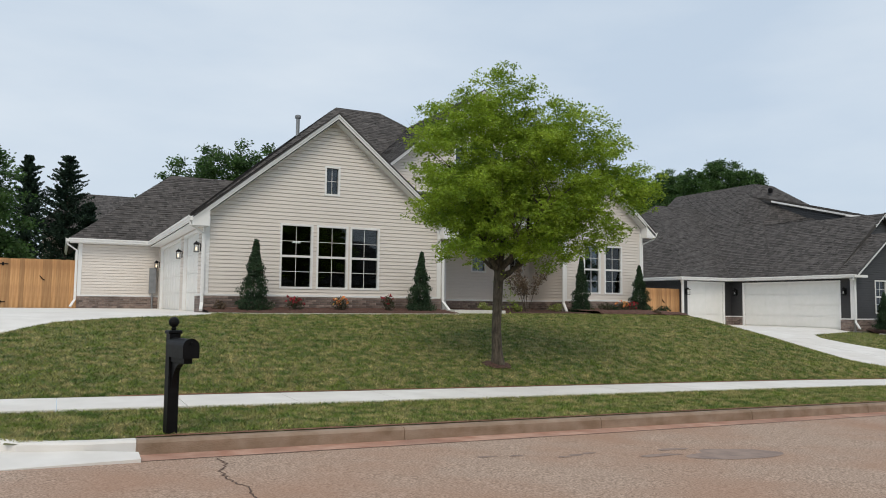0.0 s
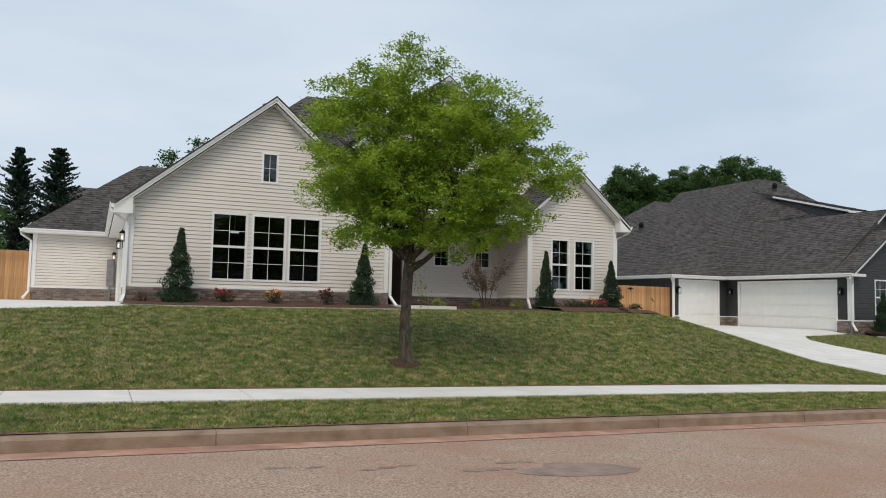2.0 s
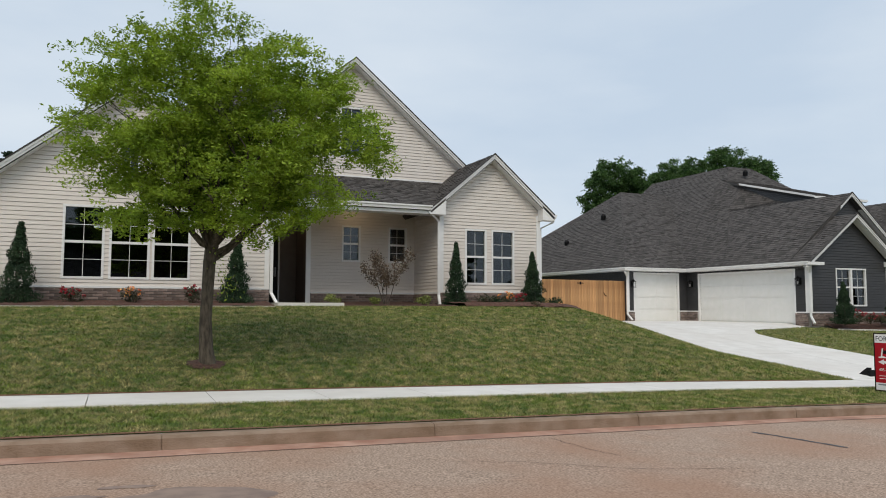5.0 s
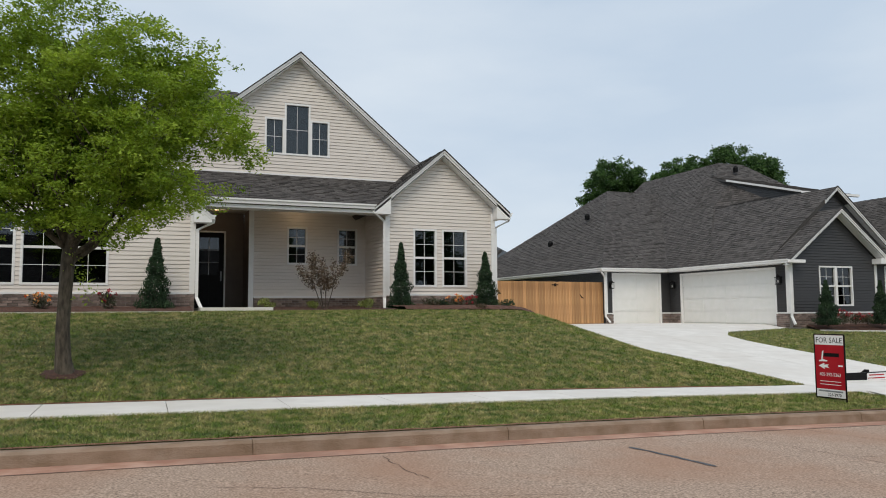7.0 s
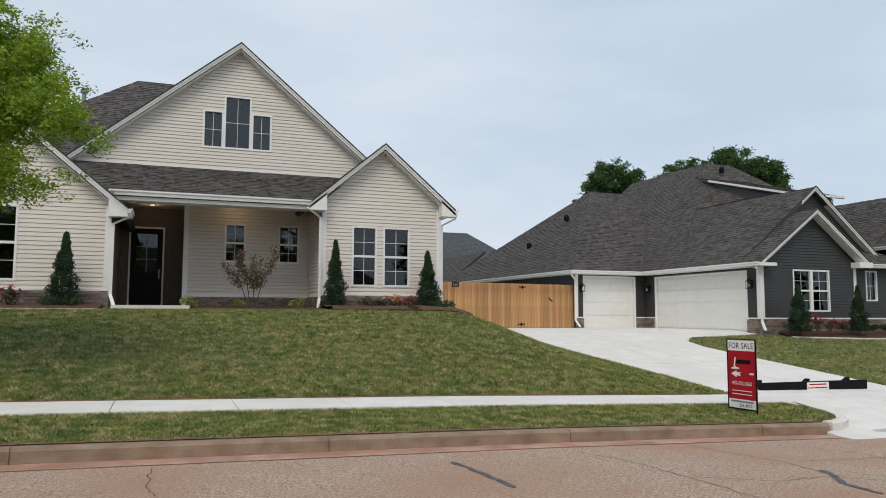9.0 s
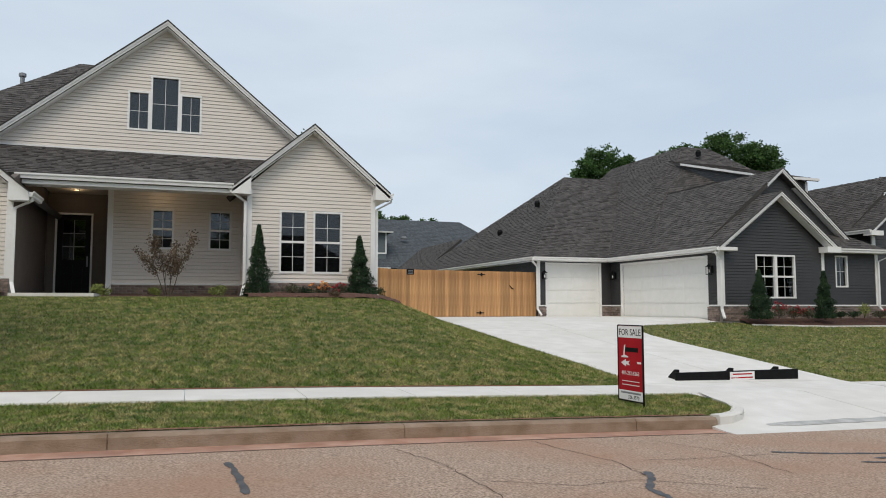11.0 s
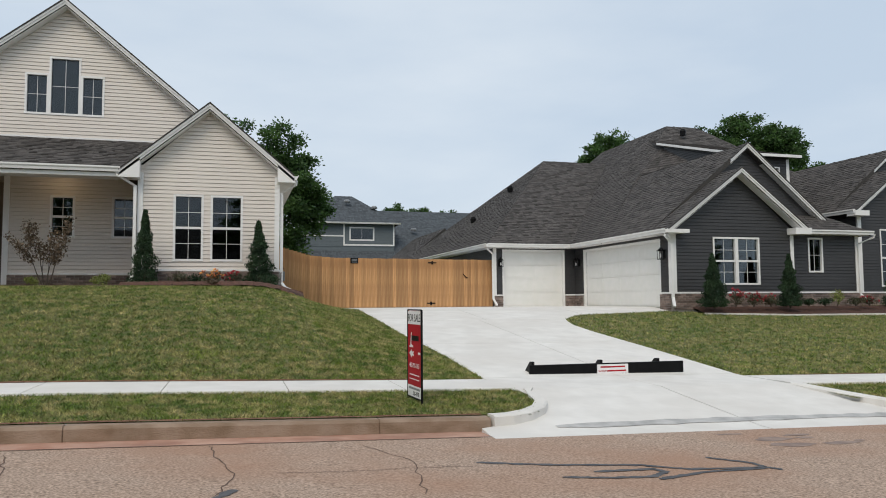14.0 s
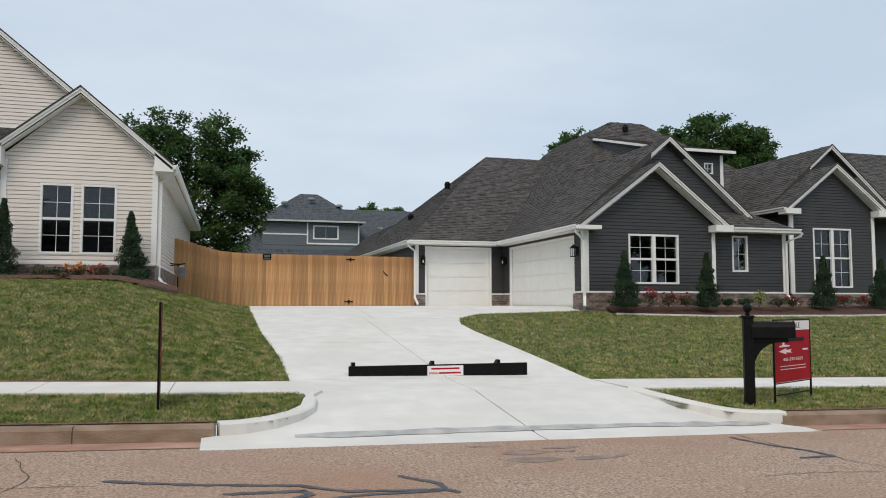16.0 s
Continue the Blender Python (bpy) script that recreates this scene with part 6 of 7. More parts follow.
leaf_cloud("foliage", pts, 0.062, M_LEAF, tree, "feathery bright green spring leaves", 8, aspect=2.4, flat=0.45)
suckers = np.array([(0.28, -0.05, 1.35), (0.18, -0.1, 1.55), (0.35, 0.0, 1.2), (0.15, 0, 1.75)]).repeat(30, axis=0)
leaf_cloud("sucker_leaves", suckers + rs.normal(size=suckers.shape) * 0.10, 0.06, M_LEAF, tree, "", 9)


ring = []
for i in range(28):
    a = 2 * math.pi * i / 28
    k = 0.25 * (1 + 0.25 * noise.noise(Vector((math.cos(a) * 2, math.sin(a) * 2, 3))))
    x, y = tree_at.x + k * 1.2 * math.cos(a), tree_at.y + k * math.sin(a)
    ring.append((x, y, ground_z(x, y) + 0.012))
part_data("tree_ring", [(tree_at.x, tree_at.y, tree_at.z + 0.07)] + ring, [(0, i + 1, (i + 1) % 28 + 1) for i in range(28)], M_MULCH, label="ring of red-brown mulch at the foot of the street tree", kind="structure")


# ---- shrubs ----
def cypress(x, y, h, w, seed, ground, group="narrow conical junipers"):
    t = thing("juniper", (x, y, ground), "narrow conical dark green juniper against the house wall", "shrub", group)
    r = np.random.default_rng(seed)
    n = 10500
    w *= 0.92
    z = r.uniform(0.02, 1, n) ** 1.15
    lump = 1 + 0.24 * np.sin(z * 31 + seed) * np.cos(z * 9 + seed)
    a = r.uniform(0, 2 * np.pi, n)
    ang = 1 + 0.22 * np.sin(3 * a + seed + z * 14)
    rr = 1.06 * w / 2 * (1 - z) ** 0.98 * (0.72 + 0.28 * np.minimum(1, z * 9)) * lump * ang * r.uniform(0.5, 1.22, n) + 0.02
    lean = 0.05 * np.sin(seed) * z
    pts = np.stack([rr * np.cos(a) + lean, rr * np.sin(a), z * h], axis=1) + r.normal(size=(n, 3)) * 0.012
    leaf_cloud("foliage", pts, 0.062, M_CYPRESS, t, "", seed, droop=-1.2, aspect=2.8)
    part("trunk", tube(bmesh.new(), [(0, 0, -0.05), (0, 0, h * 0.6), (lean[0], 0, h * 0.9)], 0.025, 6, [0.035, 0.02, 0.006]), M_BARK, t)
    return t


for i, (x, y, h, w, g) in enumerate(((2.58, 23.28, 1.85, 0.78, 1.6), (7.28, 23.38, 1.72, 0.68, 1.6), (13.70, 24.40, 1.88, 0.62, 1.6), (16.42, 24.60, 1.68, 0.72, 1.6), (29.27, 24.0, 1.55, 0.72, 1.0), (31.85, 23.95, 1.55, 0.62, 1.0), (36.2, 24.3, 1.55, 0.72, 1.0), (38.6, 24.5, 1.5, 0.7, 1.0))):
    cypress(x, y, h, w, i + 1, g)


def bush(x, y, g, r_, h, leaf, label, category="shrub", group="low bed shrubs", petals=None, seed=1, n=420, np_=16, size=0.05, name="shrub"):
    t = thing(name, (x, y, g), label, category, group)
    rnd = random.Random(seed)
    bm = bmesh.new()
    for k in range(7):
        a = rnd.uniform(0, 6.28)
        tube(bm, [(0, 0, -0.03), (0.3 * r_ * math.cos(a), 0.3 * r_ * math.sin(a), h * 0.45), (0.75 * r_ * math.cos(a), 0.75 * r_ * math.sin(a), h * rnd.uniform(0.7, 0.95))], 0.006, 4, [0.008, 0.006, 0.003])
    part("stem", bm, M_BARK, t, kind="stuff")
    blobs = [(rnd.uniform(-0.45, 0.45) * r_, rnd.uniform(-0.45, 0.45) * r_, h * rnd.uniform(0.35, 0.72), r_ * 0.55, r_ * 0.55, h * 0.3) for _ in range(6)]
    leaf_cloud("foliage", blob_points(blobs, n, seed, 0.3), size, leaf, t, "", seed, aspect=1.7)
    if petals:
        c = blob_points([(b[0], b[1], b[2] + h * 0.14, b[3], b[4], b[5]) for b in blobs], np_, seed + 9, 0.85)
        c = c[c[:, 2] > h * 0.4]
        pr = np.random.default_rng(seed)
        q = np.repeat(c, 12, axis=0)
        leaf_cloud("blossom", q + pr.normal(size=q.shape) * 0.018, 0.05, petals, t, "", seed + 1, aspect=1.2)
    return t


ROSE = "rose bush with red blooms in a mulch bed"
for i, (x, y, g, r_, h, leaf, pet, lab) in enumerate((
        (1.75, 23.4, 1.6, 0.20, 0.32, M_REDLEAF, None, "small bronze-leaved shrub in a mulch bed"),
        (3.68, 23.3, 1.6, 0.30, 0.44, M_ROSELEAF, M_ROSE, "rose bush with a few dark red blooms"),
        (4.92, 23.3, 1.6, 0.30, 0.46, M_ROSELEAF, M_ORANGE, "rose bush with orange and yellow blooms"),
        (6.25, 23.3, 1.6, 0.27, 0.52, M_ROSELEAF, M_ROSE, ROSE),
        (10.05, 24.5, 1.62, 0.26, 0.34, M_YLEAF, None, "low yellow-green shrub before the porch wall"),
        (11.25, 24.5, 1.62, 0.2, 0.26, M_YLEAF, None, "low yellow-green shrub before the porch wall"),
        (12.72, 24.5, 1.62, 0.26, 0.32, M_YLEAF, None, "low yellow-green shrub before the porch wall"),
        (14.45, 24.2, 1.6, 0.32, 0.42, M_ROSELEAF, None, "low dark green shrub in a mulch bed"),
        (14.9, 24.3, 1.6, 0.26, 0.38, M_CYPRESS, None, "low dark green shrub in a mulch bed"),
        (15.25, 24.2, 1.6, 0.30, 0.48, M_ROSELEAF, M_ORANGE, "rose bush with bright orange blooms"),
        (15.75, 24.2, 1.6, 0.30, 0.44, M_ROSELEAF, M_ROSE, "rose bush with a few dark red blooms"),
        (16.55, 23.7, 1.58, 0.34, 0.34, M_CYPRESS, None, "low dark green shrub in a mulch bed"),
        (29.98, 24.0, 1.0, 0.34, 0.48, M_ROSELEAF, M_ROSE, ROSE), (30.6, 24.0, 1.0, 0.32, 0.44, M_ROSELEAF, M_ROSE, ROSE),
        (31.2, 24.0, 1.0, 0.26, 0.34, M_ROSELEAF, M_ROSE, ROSE), (32.55, 24.0, 1.0, 0.24, 0.28, M_CYPRESS, None, "low dark green shrub in a mulch bed"),
        (33.15, 24.0, 1.0, 0.24, 0.28, M_CYPRESS, None, "low dark green shrub in a mulch bed"), (33.7, 24.1, 1.0, 0.3, 0.55, M_YLEAF, None, "yellow-green shrub in a mulch bed"),
        (34.3, 24.0, 1.0, 0.28, 0.3, M_ROSELEAF, None, "low dark green shrub in a mulch bed"), (34.9, 24.1, 1.0, 0.28, 0.3, M_ROSELEAF, M_ROSE, ROSE),
        (37.2, 24.5, 1.0, 0.3, 0.36, M_ROSELEAF, M_ROSE, ROSE), (37.9, 24.5, 1.0, 0.3, 0.36, M_ROSELEAF, M_ROSE, ROSE),
        (15.35, 22.6, 1.58, 0.2, 0.2, M_REDLEAF, None, "small bronze-leaved shrub in a mulch bed"))):
    bush(x, y, g, r_, h, leaf, lab, petals=pet, seed=40 + i, np_=16 if pet else 0, n=520)

myrtle = thing("multi_stem_shrub", (11.55, 24.4, 1.6), "thin multi-stemmed shrub with bronze leaves before the porch wall", "shrub")
bm = bmesh.new()
rm = random.Random(4)
mt = []
for dx in (-0.32, -0.1, 0.16, 0.34):
    grow(bm, (dx * 0.12, 0, -0.02), (dx, rm.uniform(-0.2, 0.2), 1.6), 0.98, 0.016, 1, rm, mt, 3)
part("stem", bm, M_BARK, myrtle)
mp_ = np.array([tuple(p) for p, _ in mt])
mp_ = mp_[mp_[:, 2] > 0.62].repeat(34, axis=0)
leaf_cloud("foliage", mp_ + rs.normal(size=mp_.shape) * 0.06, 0.06, M_REDLEAF, myrtle, "", 14, aspect=1.6)


# ---- trees in the distance ----
def big_tree(x, y, g, blobs, n, size, material, label, seed, trunk_h=4.0, name="tree"):
    t = thing(name, (x, y, g), label, "tree")
    bm = bmesh.new()
    tube(bm, [(0, 0, -0.3), (0.1, 0, trunk_h * 0.5), (0, 0, trunk_h)], 0.3, 8, [0.38, 0.28, 0.2])
    for b in blobs[:7]:
        tube(bm, [(0, 0, trunk_h * 0.8), (b[0] * 0.5, b[1] * 0.5, (trunk_h + b[2]) / 2), b[:3]], 0.1, 6, [0.14, 0.09, 0.03])
    part("trunk", bm, M_BARK, t)
    rnd = random.Random(seed)
    small = []
    for b in blobs:
        for _ in range(44):
            d = Vector((rnd.gauss(0, 1), rnd.gauss(0, 1), rnd.gauss(0, 1))).normalized()
            k, e = rnd.uniform(0.09, 0.26), rnd.uniform(0.5, 1.02)
            small.append((b[0] + d.x * b[3] * e, b[1] + d.y * b[4] * e, b[2] + d.z * b[5] * e, b[3] * k, b[4] * k, b[5] * k * 0.7))
    pts = blob_points(small + [(b[0], b[1], b[2], b[3] * 0.6, b[4] * 0.6, b[5] * 0.6) for b in blobs], n, seed, 0.2)
    pts = pts + np.random.default_rng(seed).normal(size=pts.shape) * np.array([0.16, 0.16, 0.10])
    leaf_cloud("crown", pts, size, material, t, "", seed, aspect=1.7, flat=0.4)
    return t


def conifer(x, y, g, h, w, seed):
    t = thing("conifer_tree", (x, y, g), "tall dark blue-green conifer behind the fence", "tree", "conifers behind the fence")
    part("trunk", tube(bmesh.new(), [(0, 0, -0.2), (0, 0, h)], 0.15, 7, [0.2, 0.02]), M_BARK, t)
    r = np.random.default_rng(seed)
    pts = []
    for k in range(420):
        z = r.uniform(0.04, 1)
        a, L = r.uniform(0, 6.28), w / 2 * (1.03 - z) ** 0.7 * r.uniform(0.35, 1.25) + 0.10
        s = r.uniform(0.1, 1, 90)
        up = 0.42 * L * s ** 1.8 - 0.15 * L * s
        pts.append(np.stack([L * s * np.cos(a), L * s * np.sin(a), z * h + up], 1) + r.normal(size=(90, 3)) * np.array([0.09, 0.09, 0.06]) * (1.2 - s)[:, None] * (0.6 + 0.4 * L))
    leaf_cloud("crown", np.vstack(pts), 0.17, M_CONIFER, t, "", seed, aspect=2.5)


conifer(-1.6, 56, 1.2, 9.6, 5.8, 1)
conifer(-3.7, 56.5, 1.2, 9.5, 5.4, 2)
conifer(-0.3, 58, 1.2, 7.0, 3.4, 3)
big_tree(-5.6, 42, 1.3, [(0, 0, 6.0, 2.2, 2.2, 2.4), (1.0, 0, 4.0, 1.9, 2, 2.2), (-2, 0, 4.2, 2.5, 2, 2.5), (0.5, 0, 2.2, 2.4, 2, 1.6)], 26000, 0.17, M_LEAFDK, "large dark green leafy tree behind the cedar fence", 21)
big_tree(7.8, 55, 1.2, [(0, 0, 9.0, 2.6, 2.5, 2.6), (-2.2, 0, 8.2, 2.2, 2, 2.2), (2.0, 0, 9.0, 2.2, 2, 2.4), (-3.6, 0, 6.4, 2, 2, 2), (3.6, 0, 8.2, 1.8, 2, 2.2)], 28000, 0.19, M_LEAFDK, "dark green tree showing above the shingle roof", 22)
big_tree(16.8, 45, 1.0, [(-2.6, 0, 7.6, 2.4, 2.4, 2.2), (0.2, 0, 7.5, 2.2, 2.4, 2.0), (2.0, 0, 6.6, 1.6, 2.2, 2.1), (-2.0, 0, 4.6, 3.0, 2.5, 2.6), (1.6, 0, 4.2, 2.2, 2.2, 2.4), (3.1, 0, 5.2, 0.9, 1.4, 1.2)], 60000, 0.17, M_LEAFDK, "large dark green tree behind the cedar fence", 23)
big_tree(56.2, 57, 1.0, [(0, 0, 13.0, 3.4, 3, 2.6), (-3.4, 0, 11.6, 2.4, 2.6, 2.4), (3.4, 0, 11.8, 3.0, 2.6, 2.6), (0, 0, 9.0, 4.6, 3, 3.0), (6.2, 0, 9.4, 2.4, 2.4, 2.4)], 62000, 0.23, M_LEAFDK, "broad dark green tree rising behind the grey house", 24, 7)
big_tree(45.6, 60, 1.0, [(0.4, 0, 12.3, 2.0, 2.4, 2.2), (-1.8, 0, 10.6, 1.7, 2, 2.2), (2.0, 0, 11.0, 1.6, 2, 2.2), (0, 0, 8.4, 3.2, 3, 3)], 40000, 0.22, M_LEAFDK, "dark green tree rising behind the grey house", 25, 7)
big_tree(55.8, 64, 1.0, [(0, 0, 13.4, 2.2, 2.4, 2.2), (2.0, 0, 11.8, 2.0, 2.4, 2.4), (-2.0, 0, 12.0, 1.8, 2.4, 2.2), (0, 0, 9.6, 3, 3, 3)], 40000, 0.23, M_LEAFDK, "dark green tree rising behind the grey house", 26, 7)
big_tree(39.5, 100, 1.0, [(0, 0, 10.5, 2.4, 2, 2.2), (-3.6, 0, 10.8, 2.0, 2, 2.2), (3.4, 0, 9.6, 2.2, 2, 2.4)], 14000, 0.3, M_LEAFDK, "distant dark green trees beyond the far house", 27, 6)


# ---- houses farther off ----
back = thing("house", (0, 0, 0), "blue-grey two-storey house with slate roof beyond the fence", "house")
fb = front_wall(24.0, 72.0)
slab_wall("wall", fb, [(0, 0.5), (20, 0.5), (20, 4.2), (0, 4.2)], [], M_FARGREY, back)
roof_face([(18.0, 71.5, 4.9), (46.0, 71.5, 4.9), (40.0, 80, 10.4), (24.0, 80, 10.4)], back, M_SHINGLE2, seed=51, exposure=0.3)
roof_face([(18.0, 88, 4.9), (18.0, 71.5, 4.9), (24.0, 80, 10.4)], back, M_SHINGLE2, seed=52, exposure=0.3)
up = front_wall(21.4, 72.9)
slab_wall("wall", up, [(0, 5.5), (8.6, 5.5), (8.6, 8.3), (0, 8.3)], [(4.45, 6.75, 6.75, 8.0)], M_FARGREY, back)
clad("lap_siding", up, [(0, 6.2), (8.6, 6.2), (8.6, 8.3), (0, 8.3)], [(4.45, 6.75, 6.75, 8.0)], M_FARGREY, back, lap=0.15)
window(up, 4.45, 6.75, 6.75, 8.0, back, rows=1, hung=False, back=M_SKYBACK, trim=0.12)
trim(up, [(3.9, 4.02, 6.3, 8.2, 0.02, 0.06), (8.5, 8.62, 6.3, 8.3, 0.02, 0.06), (3.9, 8.6, 6.28, 6.42, 0.02, 0.07), (0, 3.9, 7.1, 7.22, 0.02, 0.07)], back)
roof_face([(20.9, 72.4, 8.35), (30.5, 72.4, 8.35), (26.6, 76.5, 11.3), (25.0, 76.5, 11.3)], back, M_SHINGLE2, seed=53, exposure=0.3)
roof_face([(20.9, 80, 8.35), (20.9, 72.4, 8.35), (25.0, 76.5, 11.3)], back, M_SHINGLE2, seed=54, exposure=0.3)
roof_face([(30.5, 72.4, 8.35), (30.5, 80, 8.35), (26.6, 76.5, 11.3)], back, M_SHINGLE2, seed=55, exposure=0.3)
eave((20.9, 72.35, 8.38), (30.5, 72.35, 8.38), back)
eave((22.5, 71.4, 4.95), (30.0, 71.4, 4.95), back)
for x, y, z in ((23.4, 74.6, 10.1), (25.9, 75.2, 10.6), (28.4, 74.8, 10.0), (32.5, 76, 8.1)):
    part("roof_vent", lathe(bmesh.new(), [(0.3, 0), (0.32, 0.12), (0.2, 0.25)], 10, (x, y - 0.4, z - 0.1)), M_GREYMETAL, back, "round grey roof vent")
for x, y, z in ((27.9, 37.0, 6.25), (26.6, 38.5, 4.95), (35.4, 34.6, 8.75)):
    part("roof_vent", lathe(bmesh.new(), [(0.12, -0.1), (0.14, 0.10), (0.09, 0.2)], 10, (x, y, z)), M_BLACK, grey, "small dark roof vent")

nbr = thing("house", (0, 0, 0), "grey-brown roofed house beyond the conifers", "house")
slab_wall("wall", front_wall(-3.0, 62), [(0, 0.5), (10.8, 0.5), (10.8, 6.9), (0, 6.9)], [], M_TAUPE, nbr)
roof_face([(-3.6, 61.5, 6.8), (8.4, 61.5, 6.8), (4.6, 66.5, 9.9), (-0.8, 66.5, 9.9)], nbr, seed=61, exposure=0.3)
low = thing("house", (0, 0, 0), "dark-roofed house just above the cedar fence top", "house")
slab_wall("wall", front_wall(-16.0, 45), [(0, 0.5), (10, 0.5), (10, 3.0), (0, 3.0)], [], M_TAUPE, low)
roof_face([(-16.5, 44.5, 3.0), (-5.5, 44.5, 3.0), (-9.0, 48, 4.2), (-14, 48, 4.2)], low, seed=62, exposure=0.3)
third = thing("house", (0, 0, 0), "taupe-gabled house beyond the grey one", "house")
tw = front_wall(47.6, 30.0)
gt = [(0, 0.6), (6, 0.6), (6, 4.3), (3.0, 6.9), (0, 4.3)]
slab_wall("wall", tw, gt, [], M_TAUPE, third)
clad("lap_siding", tw, gt, [], M_TAUPE, third)
roof_face([(47.2, 40, 4.2), (47.2, 29.7, 4.2), (50.6, 29.7, 7.05), (50.6, 40, 7.05)], third, seed=63)
roof_face([(54.0, 29.7, 4.2), (54.0, 40, 4.2), (50.6, 40, 7.05), (50.6, 29.7, 7.05)], third, seed=64)
rake((47.2, 29.7, 4.22), (50.6, 29.7, 7.07), third)
rake((54.0, 29.7, 4.22), (50.6, 29.7, 7.07), third)
# houses across the street, seen only in the panes
across = thing("house", (0, 0, 0), "brick-coloured house across the street mirrored in the panes", "house")
slab_wall("wall", front_wall(-8, -14), [(0, -0.5), (34, -0.5), (34, 3.4), (0, 3.4)], [], M_TAUPE, across)
roof_face([(27, -13.6, 3.4), (-9, -13.6, 3.4), (-4, -19, 7.4), (22, -19, 7.4)], across, seed=65, exposure=0.5)
for i, x in enumerate((-14, 3, 17, 31, 44, 56, 69)):
    big_tree(x, -17, 0.3, [(0, 0, 6.5, 3, 3, 3), (1.5, 0, 4.5, 2.5, 2.5, 2.2)], 5000, 0.4, M_LEAFDK, "leafy tree across the street", 70 + i)


# ---- grass ----
def blades(name, areas, label, seed, height=0.045, width=0.014):
    """Short grass blades over the lawns; areas: (x0, x1, y0 above the kerb or absolute, y1, count, verge)."""
    r = np.random.default_rng(seed)
    out = []
    for x0, x1, y0, y1, n, verge in areas:
        xs, v = r.uniform(x0, x1, n), r.uniform(0, 1, n)
        k, rz = np.interp(xs, KX, KY), np.interp(xs, KX, ZV)
        ys = k + 0.19 + (WALK0 - 0.2) * v if verge else k + WALK1 + 0.03 + (y1 - k - WALK1) * v ** 1.25
        ok = np.full(n, bool(verge)) | ~((np.interp(ys, *DRIVE_L) < xs) & (xs < np.interp(ys, *DRIVE_R))) & ~((ys > 24.9) & (xs > 19.2))
        ok &= ~((xs < np.where(ys < 22.3, np.interp(ys, *LDRIVE), 1.4)) & (xs > -9.5))
        for p, _ in BEDS:
            bx, _, bf = zip(*p)
            ok &= ~((xs > bx[0]) & (xs < bx[-1]) & (ys > np.interp(xs, bx, bf)))
        ok &= ~((ys > 22.9) & (xs > 8.1) & (xs < 10.1)) & ~((ys > 24.8) & (xs > 8.1) & (xs < 17.3))
        if verge:
            ok &= ~((xs > 18.56) & (xs < 22) & ((xs > np.interp(ys, *CURVE_L) - 0.15)))
            ok &= ~((xs >= 22) & (xs < 25.05) & (xs < np.interp(ys, *CURVE_R) + 0.12))
        low = rz + 0.15 + 0.09 * np.minimum(1, (ys - k) / WALK0) + 0.02 * np.maximum(0, ys - k - WALK0)
        zl = []
        for top, yt, pw in ((1.6, 22.6, 1.45), (1.0, 26, 1.05)):
            s = np.clip((ys - k - WALK1) / (yt - k - WALK1), 0, 1)
            zl.append(np.where(ys <= k + WALK1, low, rz + 0.263 + (top - rz - 0.263) * (1 - (1 - s) ** pw)))
        xe = np.interp(ys, *DRIVE_L)
        g = np.clip((ys - 20.5) / 2.5, 0, 1)
        span = 3.4 - 0.3 * g * g * (3 - 2 * g)
        t = np.clip((xs - xe + span) / span, 0, 1)
        w = np.where(ys > k + WALK1, t * t * (3 - 2 * t), 0)
        out.append(np.stack([xs, ys, zl[0] * (1 - w) + zl[1] * w - 0.012], 1)[ok])
    c = np.vstack(out)
    n = len(c)
    a = r.uniform(0, 2 * np.pi, n)
    h = height * r.uniform(0.5, 1.35, n)
    w = width * r.uniform(0.6, 1.3, n)
    dx, dy = np.cos(a) * w / 2, np.sin(a) * w / 2
    lx, ly = r.normal(0, 0.9, n) * h, r.normal(0, 0.6, n) * h
    v = np.stack([c + np.stack([dx, dy, 0 * a], 1), c - np.stack([dx, dy, 0 * a], 1), c + np.stack([lx, ly, h], 1)], axis=1).reshape(-1, 3)
    me = bpy.data.meshes.new(name)
    me.vertices.add(3 * n)
    me.vertices.foreach_set("co", v.ravel())
    me.loops.add(3 * n)
    me.loops.foreach_set("vertex_index", np.arange(3 * n))
    me.polygons.add(n)
    me.polygons.foreach_set("loop_start", np.arange(0, 3 * n, 3))
    me.update()
    me.validate()
    me.materials.append(M_GRASS)
    return tagged(new(name, me), label, "grass", kind="stuff")


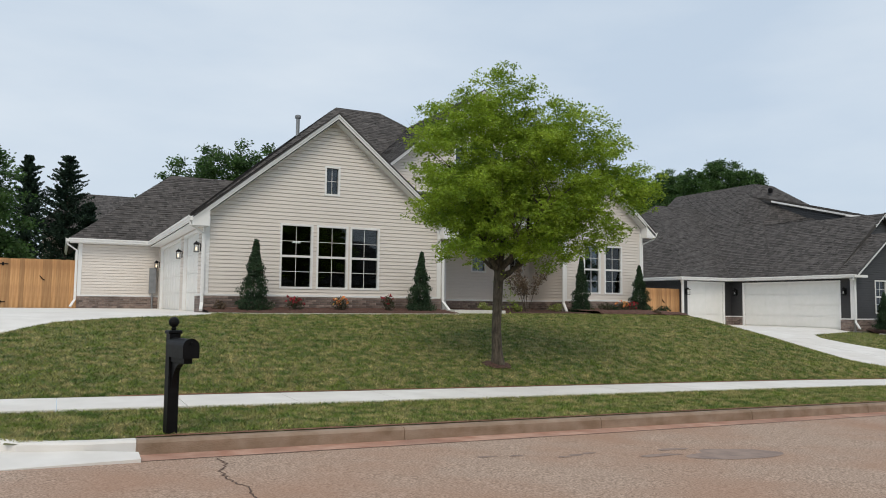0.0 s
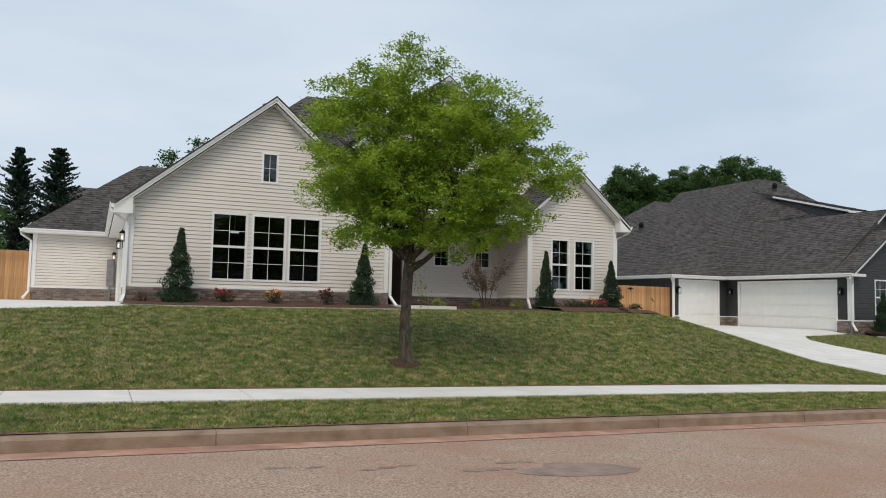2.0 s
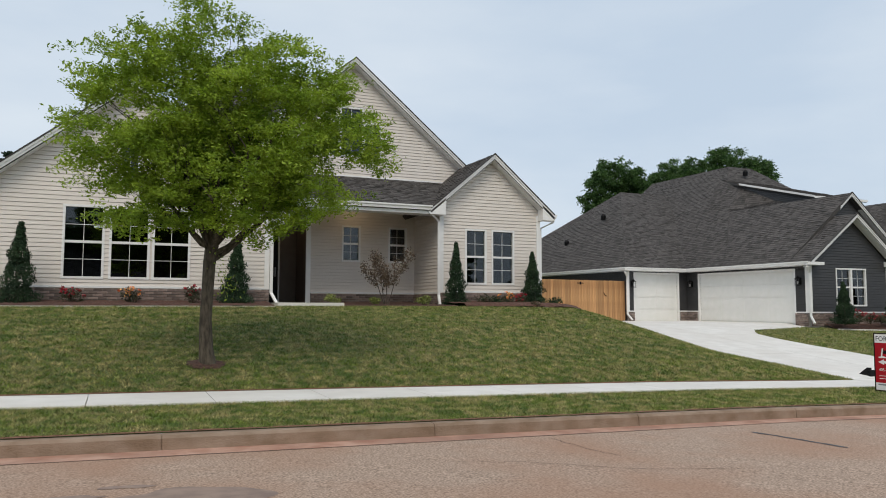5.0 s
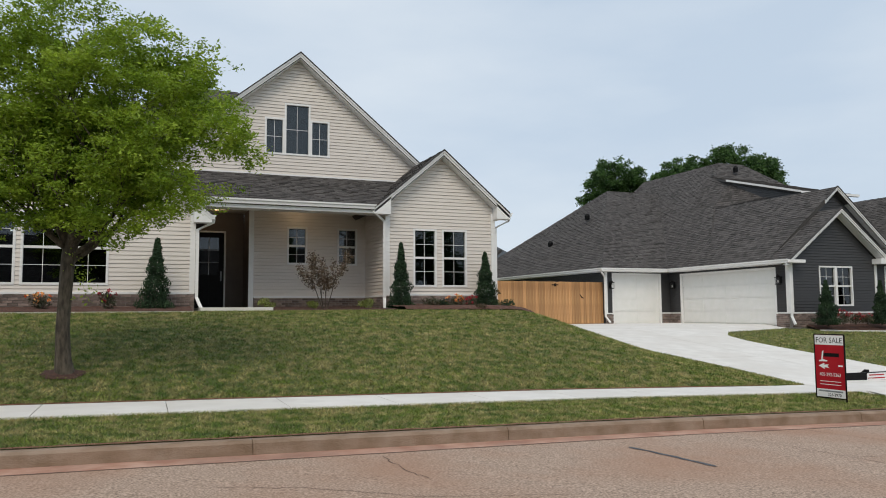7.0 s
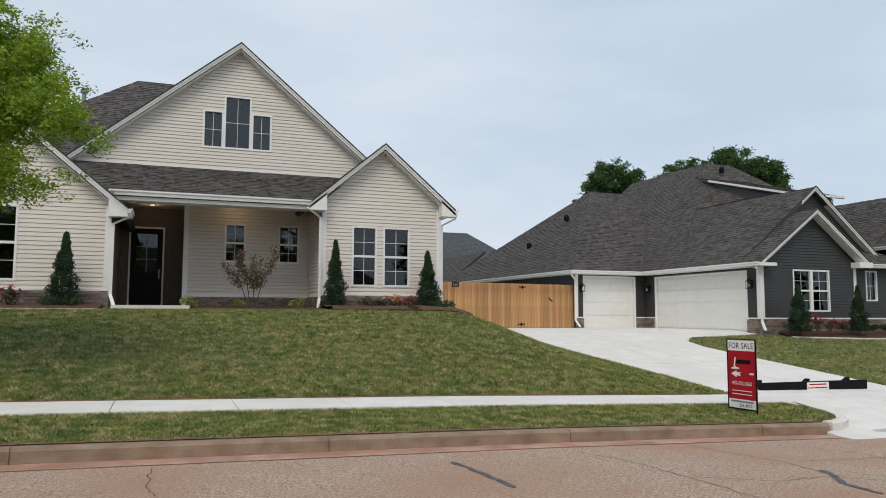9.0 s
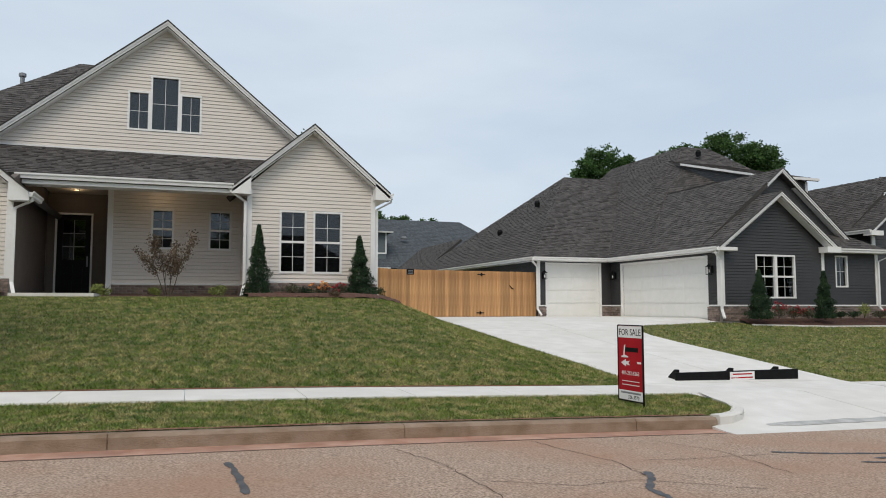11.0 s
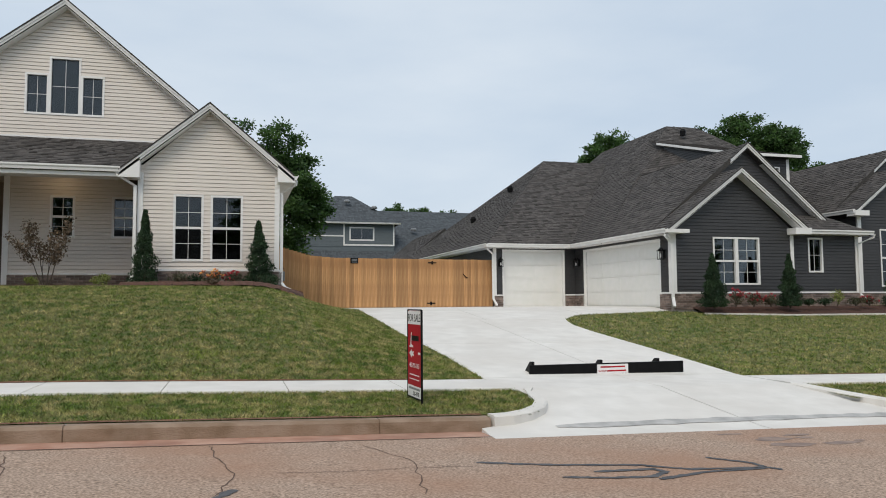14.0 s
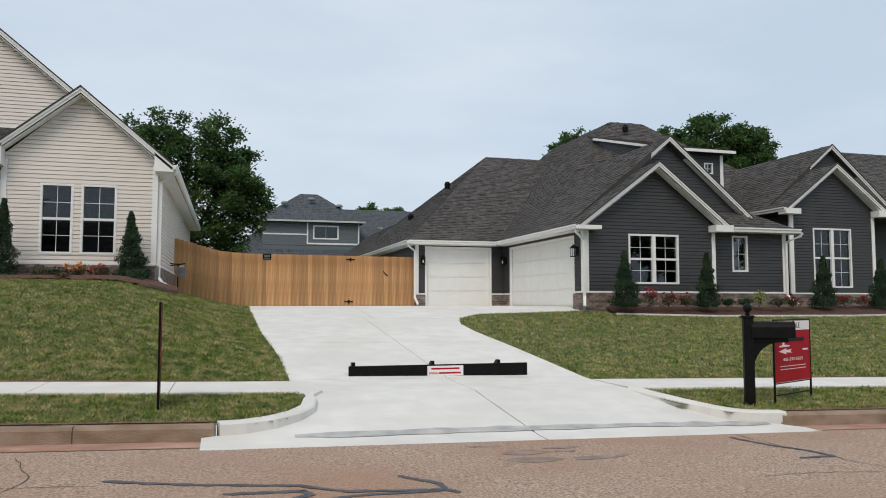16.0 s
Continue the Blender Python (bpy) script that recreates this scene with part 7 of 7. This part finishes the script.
blades("grass", [(-3.2, 19.7, 0, 0, 110000, True), (24.0, 32, 0, 0, 26000, True)], "short mown grass on the narrow verge", 1, 0.036, 0.013)
blades("grass", [(-3.2, 20.0, 0, 24.5, 330000, False), (17.3, 19.25, 0, 31.3, 24000, False)], "short mown grass with straw patches on the sloping lawn", 2, 0.038, 0.017)
blades("grass", [(23.8, 42, 0, 25, 110000, False)], "short mown grass before the grey house", 3, 0.042, 0.02)


# ---- bricks ----
brick_mesh = {}


def brick_data(length):
    key = round(length, 3)
    if key not in brick_mesh:
        bm = bmesh.new()
        box(bm, -key / 2, key / 2, -0.02, 0.0, -0.0285, 0.0285, bevel=0.003)
        me = bpy.data.meshes.new("brick")
        bm.to_mesh(me)
        bm.free()
        me.materials.append(M_BRICK)
        brick_mesh[key] = me
    return brick_mesh[key]


rb = random.Random(9)
singles = 0
for wall, u0, u1, z0, z1, base, out in brick_jobs:
    as_parts = wall in (wa, wc, wb, w3) and singles < 1400
    ang = math.atan2(wall.u.y, wall.u.x)
    joined_v, joined_f = [], []
    row = 0
    z = z1 - 0.045
    laid = 0
    while z > z0:
        u = u0 - (0.1 if row % 2 else 0)
        while u < u1 - 0.02:
            a, b = max(u, u0), min(u + 0.194, u1)
            u += 0.204
            if b - a < 0.03:
                continue
            c = wall.place((a + b) / 2, z, out + rb.uniform(-0.001, 0.003))
            if as_parts and laid < 300:
                ob = new("brick", brick_data(round((b - a) / 0.01) * 0.01 if b - a < 0.19 else 0.194))
                ob.parent = base
                ob.location = c
                ob.rotation_euler = (0, 0, ang)
                laid += 1
                singles += 1
            else:
                k = len(joined_v)
                hw = (b - a) / 2
                for du, dz, do in ((-hw, -0.0285, 0), (hw, -0.0285, 0), (hw, 0.0285, 0), (-hw, 0.0285, 0), (-hw, -0.0285, -0.02), (hw, -0.0285, -0.02), (hw, 0.0285, -0.02), (-hw, 0.0285, -0.02)):
                    joined_v.append(c + wall.u * du + wall.out * do + Vector((0, 0, dz)))
                joined_f += [tuple(k + i for i in f) for f in ((0, 1, 2, 3), (1, 5, 6, 2), (4, 0, 3, 7), (3, 2, 6, 7), (0, 4, 5, 1))]
        z -= 0.067
        row += 1
    if joined_v:
        part_data("brick_rest", joined_v, joined_f, M_BRICK, base, kind="stuff")
